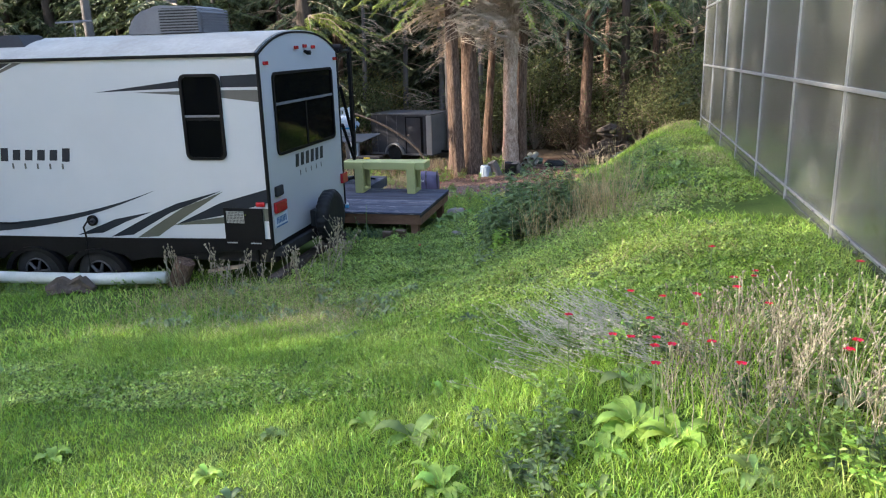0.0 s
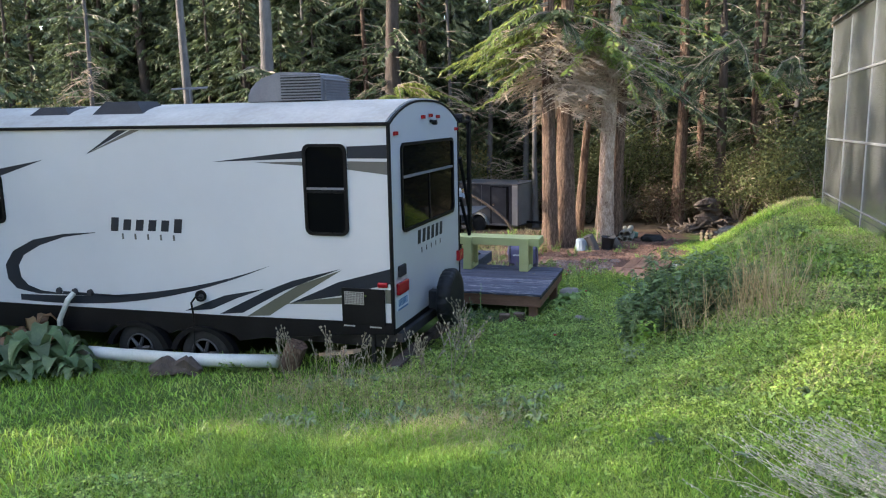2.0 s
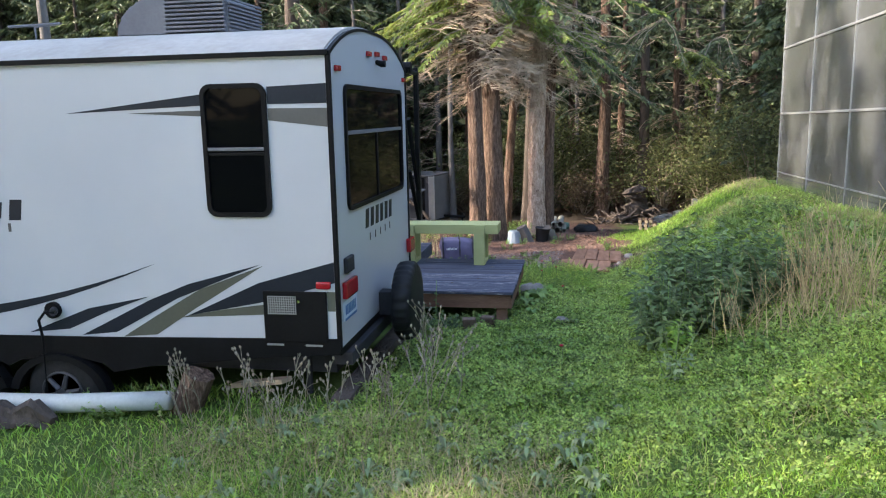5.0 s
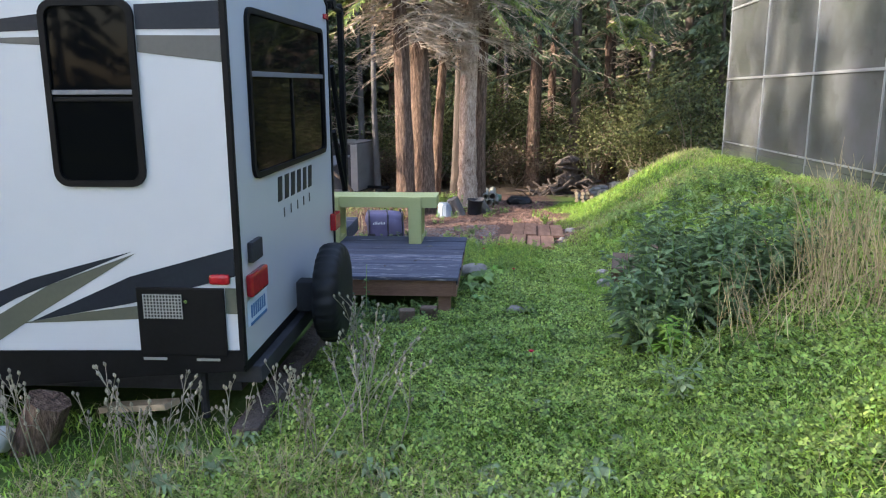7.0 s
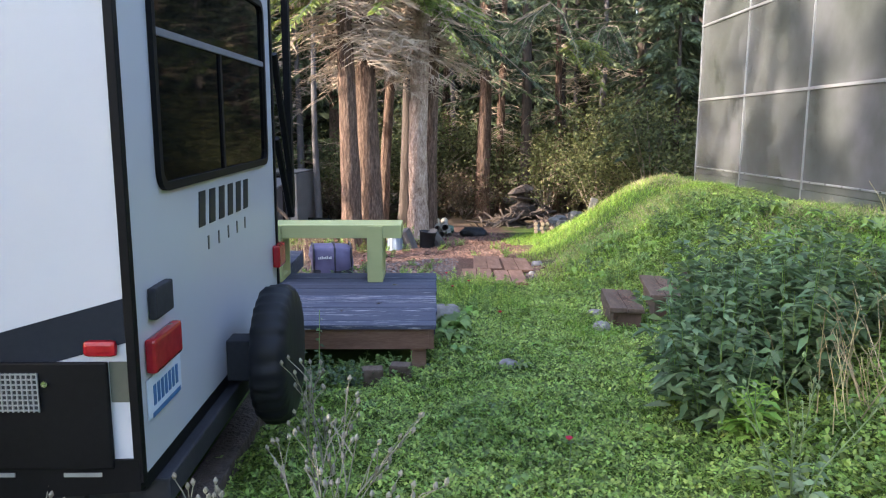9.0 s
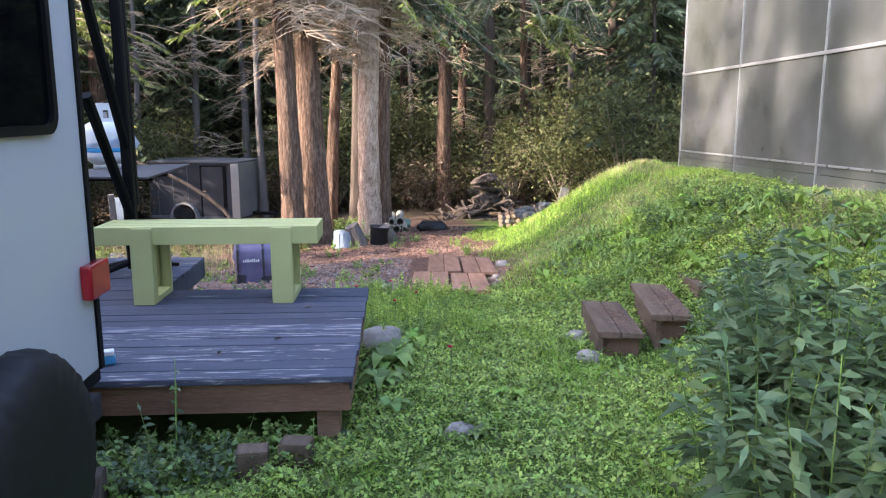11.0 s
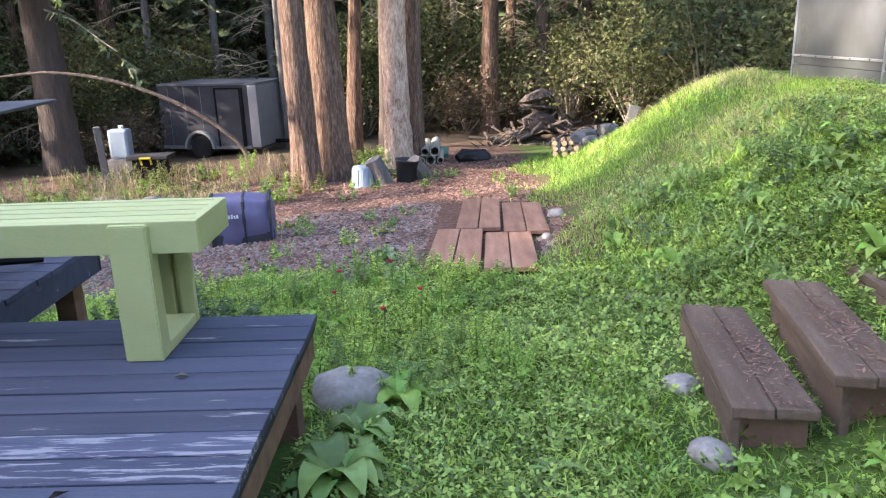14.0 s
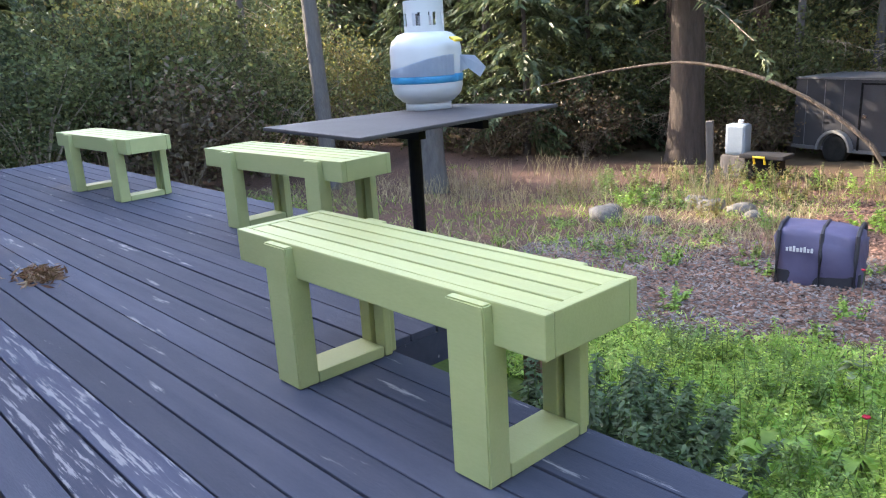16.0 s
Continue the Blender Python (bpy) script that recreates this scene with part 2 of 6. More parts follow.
M["wrap"] = material("wrap", [(0.42, 0.50, 0.62), (0.62, 0.68, 0.76)], rough=0.3, scale=7, bump=0.5, bump_scale=16)
M["yellow"] = material("yellow", [(0.62, 0.45, 0.02), (0.75, 0.58, 0.05)], rough=0.5, scale=6)
M["table_top"] = material("table_top", [(0.03, 0.027, 0.03), (0.08, 0.072, 0.076)], rough=0.6, scale=4, bump=0.15, bump_scale=50)
M["blue_bucket"] = material("blue_bucket", [(0.17, 0.215, 0.27), (0.25, 0.3, 0.36)], rough=0.5, scale=4)
M["cut_wood"] = material("cut_wood", [(0.3, 0.22, 0.14), (0.48, 0.38, 0.26)], rough=0.85, scale=9)
M["pipe_white"] = material("pipe_white", [(0.36, 0.37, 0.33), (0.58, 0.59, 0.56)], rough=0.5, scale=3, bump=0.05)
M["clay_pipe"] = material("clay_pipe", [(0.25, 0.235, 0.19), (0.4, 0.375, 0.31)], rough=0.6, scale=4)
M["green_tarp"] = material("green_tarp", [(0.06, 0.13, 0.10), (0.12, 0.22, 0.17)], rough=0.6, scale=4)


def glass_dark(name, tint=(0.003, 0.0033, 0.004)):
    m = bpy.data.materials.new(name)
    m.use_nodes = True
    b = m.node_tree.nodes["Principled BSDF"]
    b.inputs["Base Color"].default_value = (*tint, 1)
    b.inputs["Roughness"].default_value = 0.04
    b.inputs["Specular IOR Level"].default_value = 0.05
    return m


M["dark_glass"] = glass_dark("dark_glass")


def sheet_material():
    """Milky twin-wall greenhouse sheet: ribbed, half glossy, base colour darkened as if reflecting dark forest."""
    m = material("twinwall_sheet", [(0.048, 0.056, 0.048), (0.08, 0.086, 0.083), (0.12, 0.124, 0.13)], rough=0.17, scale=0.9, bump=0.03, bump_scale=3, fine=0.25, gap=0.2)
    n, l = m.node_tree.nodes, m.node_tree.links
    b = n["Principled BSDF"]
    b.inputs["Specular IOR Level"].default_value = 0.75
    co = n.new("ShaderNodeTexCoord")
    wv = n.new("ShaderNodeTexWave")
    wv.bands_direction = "Y"
    wv.inputs["Scale"].default_value = 24
    l.new(co.outputs["Object"], wv.inputs["Vector"])
    bp = n.new("ShaderNodeBump")
    bp.inputs["Strength"].default_value, bp.inputs["Distance"].default_value = 0.12, 0.003
    l.new(wv.outputs["Fac"], bp.inputs["Height"])
    old = b.inputs["Normal"].links[0].from_socket
    l.new(old, bp.inputs["Normal"])
    l.new(bp.outputs[0], b.inputs["Normal"])
    return m


M["sheet"] = sheet_material()

# ---- shape helpers ----


FINE = ("stalk", "seed_head", "stem", "limb", "dead_branch", "leaves", "needles", "petals")


def thing(name, loc, label, category, group="", rz=0.0, kind=""):
    ob = new(name)
    ob.empty_display_size = 0.2
    ob.matrix_basis = pose(*loc, 0, 0, rz)
    return tagged(ob, label, category, group, kind)


def part(name, bm, mat, parent=None, label="", smooth=False, world=False):
    """One mesh object. world: the bmesh is in world metres and is brought into its thing's own space."""
    root = parent
    while root is not None and root.parent is not None:
        root = root.parent
    if world and root is not None:
        bm.transform(root.matrix_basis.inverted())
    bmesh.ops.recalc_face_normals(bm, faces=bm.faces[:])
    me = bpy.data.meshes.new(name)
    bm.to_mesh(me)
    bm.free()
    if smooth:
        for p in me.polygons:
            p.use_smooth = True
    me.materials.append(M[mat] if isinstance(mat, str) else mat)
    ob = new(name, me)
    ob.parent = parent
    if label:
        ob["label"] = label
    if name in FINE:
        ob["kind"] = "stuff"
    return ob


def box(x0, x1, y0, y1, z0, z1, bevel=0.0, bm=None, turn=None):
    b = bmesh.new()
    v = [b.verts.new((x, y, z)) for z in (z0, z1) for y in (y0, y1) for x in (x0, x1)]
    for f in ((0, 2, 3, 1), (4, 5, 7, 6), (0, 1, 5, 4), (2, 6, 7, 3), (0, 4, 6, 2), (1, 3, 7, 5)):
        b.faces.new([v[i] for i in f])
    if bevel:
        bmesh.ops.bevel(b, geom=b.edges[:], offset=bevel, segments=2, affect="EDGES", profile=0.6)
    if turn is not None:
        b.transform(turn)
    return join(bm, b)


def join(bm, b):
    if bm is None:
        return b
    me = bpy.data.meshes.new("tmp")
    b.to_mesh(me)
    b.free()
    bm.from_mesh(me)
    bpy.data.meshes.remove(me)
    return bm


def tube(points, radii, seg=10, bm=None, caps=True, wobble=0.0, seed=0):
    """A round bar along points with a radius at each."""
    b = bm if bm is not None else bmesh.new()
    pts = [Vector(p) for p in points]
    if not isinstance(radii, (list, tuple)):
        radii = [radii] * len(pts)
    rings = []
    for i, p in enumerate(pts):
        d = (pts[min(i + 1, len(pts) - 1)] - pts[max(i - 1, 0)]).normalized()
        q = d.to_track_quat("Z", "Y")
        ring = []
        for k in range(seg):
            a = 2 * math.pi * k / seg
            r = radii[i]
            if wobble:
                r *= 1 + wobble * noise.noise(Vector((math.cos(a) * 1.4 + seed, math.sin(a) * 1.4, i * 0.35)))
            ring.append(b.verts.new(p + q @ Vector((r * math.cos(a), r * math.sin(a), 0))))
        rings.append(ring)
    for r0, r1 in zip(rings, rings[1:]):
        for k in range(seg):
            b.faces.new((r0[k], r0[(k + 1) % seg], r1[(k + 1) % seg], r1[k]))
    if caps:
        b.faces.new(rings[0][::-1])
        b.faces.new(rings[-1])
    return b


def prism(pts, axis, a0, a1, bm=None):
    """A polygon given by two coordinates, drawn out along the axis from a0 to a1."""
    b = bm if bm is not None else bmesh.new()

    def at(u, v, a):
        return {"x": (a, u, v), "y": (u, a, v), "z": (u, v, a)}[axis]
    lo = [b.verts.new(at(u, v, a0)) for u, v in pts]
    hi = [b.verts.new(at(u, v, a1)) for u, v in pts]
    b.faces.new(lo)
    b.faces.new(hi[::-1])
    for i in range(len(pts)):
        j = (i + 1) % len(pts)
        b.faces.new((lo[i], hi[i], hi[j], lo[j]))
    return b


def rounded(u0, u1, v0, v1, r, n=5):
    pts = []
    for cu, cv, a0 in ((u1 - r, v1 - r, 0), (u0 + r, v1 - r, 90), (u0 + r, v0 + r, 180), (u1 - r, v0 + r, 270)):
        for k in range(n + 1):
            a = radians(a0 + 90 * k / n)
            pts.append((cu + r * math.cos(a), cv + r * math.sin(a)))
    return pts


def ring_prism(outer, inner, axis, a0, a1):
    """A frame: the outer outline with the inner one cut out, drawn out along the axis."""
    b = bmesh.new()

    def at(p, a):
        u, v = p
        return {"x": (a, u, v), "y": (u, a, v), "z": (u, v, a)}[axis]
    o0, o1, i0, i1 = [[b.verts.new(at(p, a)) for p in pts] for pts, a in ((outer, a0), (outer, a1), (inner, a0), (inner, a1))]
    n = len(outer)
    for i in range(n):
        j = (i + 1) % n
        for q in ((o0[i], o0[j], i0[j], i0[i]), (o1[j], o1[i], i1[i], i1[j]), (o0[j], o0[i], o1[i], o1[j]), (i0[i], i0[j], i1[j], i1[i])):
            b.faces.new(q)
    return b


def lathe(profile, seg=20, bm=None, centre=(0, 0, 0)):
    b = bm if bm is not None else bmesh.new()
    cx, cy, cz = centre
    rings = [[b.verts.new((cx + r * math.cos(2 * math.pi * k / seg), cy + r * math.sin(2 * math.pi * k / seg), cz + z)) for k in range(seg)] for r, z in profile]
    for r0, r1 in zip(rings, rings[1:]):
        for k in range(seg):
            b.faces.new((r0[k], r0[(k + 1) % seg], r1[(k + 1) % seg], r1[k]))
    b.faces.new(rings[0][::-1])
    b.faces.new(rings[-1])
    return b


def rock(size, seed, bm=None, at=(0, 0, 0)):
    b = bmesh.new()
    bmesh.ops.create_icosphere(b, subdivisions=2, radius=1.0)
    for v in b.verts:
        p = v.co * 1.3 + Vector((seed * 3.7, seed * 1.3, 0))
        v.co *= 1 + 0.38 * noise.noise(p) + 0.12 * noise.noise(p * 2.6)
        v.co.x, v.co.y, v.co.z = [max(-0.82, min(0.82, c)) for c in v.co]
        v.co = Vector((v.co.x * size[0], v.co.y * size[1], v.co.z * size[2])) + Vector(at)
    return join(bm, b)


def mesh_object(name, verts, faces, mat, parent=None, smooth=False):
    """Quads and triangles from arrays: verts (n, 3), faces (m, 3) or (m, 4)."""
    me = bpy.data.meshes.new(name)
    verts, faces = np.asarray(verts, dtype=np.float32), np.asarray(faces, dtype=np.int32)
    k = faces.shape[1]
    me.vertices.add(len(verts))
    me.vertices.foreach_set("co", verts.ravel())
    me.loops.add(faces.size)
    me.loops.foreach_set("vertex_index", faces.ravel())
    me.polygons.add(len(faces))
    me.polygons.foreach_set("loop_start", np.arange(0, faces.size, k, dtype=np.int32))
    me.polygons.foreach_set("loop_total", np.full(len(faces), k, dtype=np.int32))
    me.update(calc_edges=True)
    me.materials.append(M[mat] if isinstance(mat, str) else mat)
    ob = new(name, me)
    ob.parent = parent
    if name in FINE:
        ob["kind"] = "stuff"
    return ob


# ---- the ground ----
SLOPE_Y = [-40, -6, 0, 2, 3.8, 5.3, 6.5, 8, 9.5, 12.5, 14.2, 17.3, 19.3, 21, 24, 28, 33, 40, 60]
SLOPE_Z = [1.2, 0.75, 0.3, -0.12, -0.4, -0.66, -0.78, -0.82, -0.9, -1.1, -1.3, -1.55, -1.72, -1.85, -1.97, -2.2, -2.55, -2.8, -3.0]


def ease(t):
    t = np.clip(t, 0, 1)
    return t * t * (3 - 2 * t)


def ground_z(x, y):
    """Height of the ground: a lawn falling away along y, with the greenhouse bank rising at its side."""
    x, y = np.asarray(x, dtype=float), np.asarray(y, dtype=float)
    b = sum(np.interp(y + d, SLOPE_Y, SLOPE_Z) for d in (-0.8, -0.4, 0, 0.4, 0.8)) / 5 - 0.05 * np.clip(-2 - x, 0, 9)
    p = np.interp(y, [0, 5, 7, 13, 19], [0.32, 0.12, 0.06, -0.16, -0.28])
    x0 = np.interp(y, [0, 7, 10, 12, 14, 16.5, 19, 30], [-2.6, -2.6, -1.7, -0.72, -0.72, -1.3, -0.9, -0.9])
    x1 = np.interp(y, [0, 7, 10, 14, 18, 30], [1.7, 1.7, 1.4, 1.4, 2.1, 2.1])
    s = ease((x - x0) / (x1 - x0)) * (1 - ease((y - 20.5) / 4.5))
    bumps = 0.025 * np.sin(x * 2.1 + 1.3 * np.sin(y * 1.1)) * np.sin(y * 1.7 + 0.6) + 0.012 * np.sin(5.1 * x + 2) * np.sin(4.3 * y)
    return b + np.maximum(0, p - b) * s + bumps


def gz(x, y):
    return float(ground_z(x, y))


def ground_material():
    m = material("ground_soil", [(0.035, 0.056, 0.016), (0.068, 0.11, 0.026), (0.115, 0.155, 0.042)], rough=0.95, scale=1.5, bump=0.5, bump_scale=35, spec=0.1)
    n, l = m.node_tree.nodes, m.node_tree.links
    b = n["Principled BSDF"]
    grass = b.inputs["Base Color"].links[0].from_socket
    co = n.new("ShaderNodeTexCoord")
    sep = n.new("ShaderNodeSeparateXYZ")
    wob = n.new("ShaderNodeTexNoise")
    wob.inputs["Scale"].default_value, wob.inputs["Detail"].default_value = 0.9, 5
    l.new(co.outputs["Object"], wob.inputs["Vector"])
    sc = n.new("ShaderNodeVectorMath")
    sc.operation = "MULTIPLY_ADD"
    sc.inputs[1].default_value, sc.inputs[2].default_value = (2.2, 2.2, 0), (-1.1, -1.1, 0)
    l.new(wob.outputs["Color"], sc.inputs[0])
    ad = n.new("ShaderNodeVectorMath")
    ad.operation = "ADD"
    l.new(co.outputs["Object"], ad.inputs[0])
    l.new(sc.outputs[0], ad.inputs[1])
    l.new(ad.outputs[0], sep.inputs[0])

    def step(sock, a, c):
        r = n.new("ShaderNodeMapRange")
        r.interpolation_type = "SMOOTHSTEP"
        r.inputs["From Min"].default_value, r.inputs["From Max"].default_value = a, c
        l.new(sock, r.inputs[0])
        return r.outputs[0]

    def times(a, c):
        k = n.new("ShaderNodeMath")
        k.operation = "MULTIPLY"
        l.new(a, k.inputs[0])
        l.new(c, k.inputs[1])
        return k.outputs[0]
    yard = times(step(sep.outputs[1], 15.2, 16.2), step(sep.outputs[0], -0.1, -0.9))
    chip = n.new("ShaderNodeTexVoronoi")
    chip.inputs["Scale"].default_value = 38
    l.new(co.outputs["Object"], chip.inputs["Vector"])
    rp = n.new("ShaderNodeValToRGB")
    rp.color_ramp.elements[0].color, rp.color_ramp.elements[1].color = (0.055, 0.034, 0.027, 1), (0.145, 0.09, 0.072, 1)
    sp = n.new("ShaderNodeSeparateColor")
    l.new(chip.outputs["Color"], sp.inputs[0])
    l.new(sp.outputs[0], rp.inputs[0])
    mx = n.new("ShaderNodeMix")
    mx.data_type = "RGBA"
    l.new(yard, mx.inputs["Factor"])
    l.new(grass, mx.inputs["A"])
    l.new(rp.outputs[0], mx.inputs["B"])
    litter = n.new("ShaderNodeValToRGB")
    litter.color_ramp.elements[0].color, litter.color_ramp.elements[1].color = (0.055, 0.04, 0.028, 1), (0.15, 0.11, 0.07, 1)
    l.new(wob.outputs[0], litter.inputs[0])
    mx2 = n.new("ShaderNodeMix")
    mx2.data_type = "RGBA"
    l.new(step(sep.outputs[1], 25.5, 28.5), mx2.inputs["Factor"])
    l.new(mx.outputs["Result"], mx2.inputs["A"])
    l.new(litter.outputs[0], mx2.inputs["B"])
    l.new(mx2.outputs["Result"], b.inputs["Base Color"])
    return m


def build_ground():
    xs = np.concatenate([[-1200, -300, -100, -60], np.arange(-40, -10, 1.5), np.arange(-10, 5, 0.2), np.arange(5, 40, 2.0), [60, 100, 300, 1200]])
    ys = np.concatenate([[-1200, -300, -100, -60], np.arange(-40, -4, 2.0), np.arange(-4, 26, 0.2), np.arange(26, 60, 1.5), [80, 120, 300, 1200]])
    gx, gy = np.meshgrid(xs, ys)
    v = np.stack([gx, gy, ground_z(gx, gy)], -1).reshape(-1, 3)
    w = len(xs)
    i, j = np.meshgrid(np.arange(len(ys) - 1), np.arange(w - 1), indexing="ij")
    a = (i * w + j).ravel()
    ob = mesh_object("ground", v, np.stack([a, a + 1, a + w + 1, a + w], -1), ground_material())
    for p in ob.data.polygons:
        p.use_smooth = True
    tagged(ob, "sloping lawn ground with a woodchip yard and forest floor", "ground", kind="structure")


build_ground()

# ---- the greenhouse ----


def build_greenhouse():
    g = thing("greenhouse", (2.33, 7.0, 0.0), "tall grey greenhouse walled with milky plastic sheets", "greenhouse")
    def put(name, bm, mat, label=""):
        for v in bm.verts:
            v.co.z += (13.5 - v.co.y) * 0.014
        return part(name, bm, mat, g, label, world=True)
    posts = [19.65 - 2.1 * i for i in range(13)]
    top = 3.78
    rails = (1.3, 2.62)
    levels = (-0.02, *rails, top)
    for a, b in zip(posts[1:], posts):
        for z0, z1 in zip(levels, levels[1:]):
            put("panel", box(2.335, 2.35, a + 0.012, b - 0.012, z0 + 0.006, z1 - 0.006), "sheet")
    for y in posts:
        put("post", box(2.315, 2.375, y - 0.009, y + 0.009, -0.45, top, 0.004), "alu", "thin pale glazing bar")
    for z in (*rails, top):
        put("rail", box(2.312, 2.36, posts[-1], 19.67, z - 0.02, z + 0.02, 0.005), "alu")
    for a, b in zip(posts[1:], posts):
        put("base_rail", box(2.318, 2.335, a + 0.02, b - 0.02, 0.075, 0.10, 0.004), "alu", "pale clamping strip with screws")
        for k in range(5):
            put("screw", box(2.312, 2.32, a + 0.25 + 0.4 * k, a + 0.27 + 0.4 * k, 0.08, 0.095), "black")
    put("base_board", box(2.325, 2.37, posts[-1], 19.67, -0.6, -0.02, 0.006), "sheet", "greyed plastic base strip")
    for x0, x1 in ((2.42, 4.4), (4.44, 6.4), (6.44, 8.3)):
        put("end_panel", box(x0, x1, 19.64, 19.66, -0.5, top), "sheet")
        put("end_panel", box(x0, x1, posts[-1], posts[-1] + 0.02, -0.1, top), "sheet")
    put("far_wall", box(8.3, 8.33, posts[-1], 19.66, -0.5, top), "sheet")
    roof = prism([(2.25, top), (5.3, top + 1.3), (8.4, top), (8.4, top + 0.03), (5.3, top + 1.34), (2.25, top + 0.03)], "y", posts[-1], 19.7)
    put("roof", roof, "sheet")


build_greenhouse()

# ---- the travel trailer ----
RX, SY, FY, FX = -3.65, 8.0, 10.56, -11.3


def rv_profile(out=0.0):
    pts = [(SY - out, -0.46)]
    for k in range(17):
        u = k / 16
        y = SY - out + (FY - SY + 2 * out) * u
        z = 1.81 + (0.26 + out * 0.3) * (1 - abs(2 * u - 1) ** 2.6)
        pts.append((y, z))
    return pts + [(FY + out, -0.46)]


def build_rv():
    r = thing("travel_trailer", (-7.2, 9.3, -1.05), "white travel trailer with navy and grey swoosh stripes", "travel trailer")
    body = prism(rv_profile(), "x", FX, RX)
    part("body", body, "rv_white", r, world=True)
    # rubber roof, a little proud of the shell
    roof = bmesh.new()
    arc = rv_profile(0.02)[1:-1]
    lo = [(y, z - 0.035) for y, z in arc]
    arc = [(y, z + 0.012) for y, z in arc]
    prism(arc + lo[::-1], "x", FX - 0.01, RX - 0.03, bm=roof)
    part("roof_membrane", roof, "rv_roof", r, "stained pale rubber roof skin", world=True)
    part("gutter", box(FX, RX, SY - 0.03, SY - 0.002, 1.785, 1.825, 0.006), "black", r, "dark gutter rail", world=True)
    # corner mouldings
    part("corner_moulding", box(RX - 0.022, RX + 0.012, SY - 0.012, SY + 0.028, -0.47, 1.82, 0.004), "black", r, world=True)
    part("corner_moulding", box(RX - 0.022, RX + 0.012, FY - 0.028, FY + 0.012, -0.47, 1.82, 0.004), "black", r, world=True)
    arch = bmesh.new()
    inner = [(9.28 + (y - 9.28) * 0.985, z - 0.02) for y, z in rv_profile(0.0)[1:-1]]
    prism(rv_profile(0.008)[1:-1] + inner[::-1], "x", RX - 0.02, RX + 0.01, bm=arch)
    part("arch_moulding", arch, "black", r, world=True)
    # skirt and chassis
    sk = bmesh.new()
    prism([(FX, -0.48), (-8.6, -0.455), (-5.7, -0.42), (-4.3, -0.387), (RX, -0.375), (RX, -0.50), (-4.3, -0.55), (-5.3, -0.66), (-5.62, -0.72), (-5.7, -0.65), (-6.0, -0.59),
           (-6.45, -0.63), (-6.6, -0.7), (-6.75, -0.63), (-7.1, -0.59), (-7.45, -0.65), (-7.58, -0.76), (FX, -0.8)], "y", SY - 0.014, SY + 0.03, bm=sk)
    part("skirt", sk, "black", r, "black lower skirt panel", world=True)
    part("underframe", box(FX + 0.3, RX - 0.15, SY + 0.35, FY - 0.35, -0.78, -0.47, 0.01), "ac_dark", r, world=True)
    part("floor_pan", box(FX, RX, SY + 0.03, FY - 0.02, -0.52, -0.462), "black", r, world=True)
    part("bumper", box(RX - 0.12, RX + 0.05, SY + 0.15, FY - 0.15, -0.64, -0.53, 0.012), "ac_dark", r, "rusty dark square bumper beam", world=True)
    # windows
    for name, ax, plane, u0, u1, v0, v1 in (("side_window", "y", SY, -4.675, -4.145, 0.585, 1.60), ("side_window", "y", SY, -9.65, -9.0, 0.6, 1.25),
                                            ("rear_window", "x", RX, 8.33, 10.30, 0.585, 1.59)):
        s = -1 if ax == "y" else 1
        o, i = rounded(u0, u1, v0, v1, 0.085), rounded(u0 + 0.035, u1 - 0.035, v0 + 0.035, v1 - 0.035, 0.06)
        f = part(name, ring_prism(o, i, ax, plane + s * 0.022, plane - s * 0.01), "black", r, "window in a black frame", world=True)
        part("pane", prism(i, ax, plane + s * 0.004, plane - s * 0.004), "dark_glass", f, "dark tinted glass", world=True)
        vm = v0 + (v1 - v0) * (0.515 if ax == "y" else 0.62)
        if ax == "y":
            part("divider", box(u0 + 0.03, u1 - 0.03, plane - 0.016, plane - 0.003, vm - 0.013, vm + 0.013, 0.003), "ac_grey", f, world=True)
            part("divider", box(u0 + 0.03, u1 - 0.03, plane - 0.012, plane - 0.003, vm - 0.05, vm - 0.026, 0.003), "black", f, world=True)
        else:
            part("divider", box(plane + 0.003, plane + 0.016, u0 + 0.03, u1 - 0.03, vm - 0.016, vm + 0.016, 0.003), "ac_grey", f, world=True)
            um = u0 + (u1 - u0) * 0.492
            part("mullion", box(plane + 0.003, plane + 0.014, um - 0.018, um + 0.018, v0 + 0.03, vm - 0.016, 0.003), "black", f, world=True)
    # swoosh stripes on the side

    def stripe(pts, mat, name="stripe"):
        part(name, prism(pts, "y", SY - 0.004, SY - 0.0005), mat, r, world=True)

    def curve_stripe(top, bottom, mat):
        stripe(top + bottom[::-1], mat)
    stripe([(-5.84, 1.40), (-4.68, 1.44), (-4.68, 1.525)], "navy")
    stripe([(-4.14, 1.44), (-3.675, 1.44), (-3.675, 1.585), (-4.14, 1.57)], "navy")
    stripe([(-5.29, 1.395), (-4.68, 1.36), (-4.68, 1.405)], "grey_decal")
    stripe([(-4.14, 1.32), (-3.675, 1.265), (-3.675, 1.405), (-4.14, 1.41)], "grey_decal")
    stripe([(-7.61, 1.50), (-6.96, 1.785), (-7.12, 1.785)], "navy")
    stripe([(-7.61, 1.495), (-6.78, 1.785), (-6.92, 1.785)], "grey_decal")
    stripe([(-9.6, 1.05), (-8.3, 1.42), (-9.0, 1.31)], "navy")
    up, dn = [], []
    for k in range(15):
        u = k / 14
        up.append((-8.9 + 3.72 * u, -0.33 + 0.53 * u ** 2.6 + 0.02 * math.sin(u * 3.1)))
        dn.append((-8.9 + 3.72 * u, -0.41 + 0.61 * u ** 2.3 - 0.03 * math.sin(u * 3.1)))
    curve_stripe(up, dn, "navy")
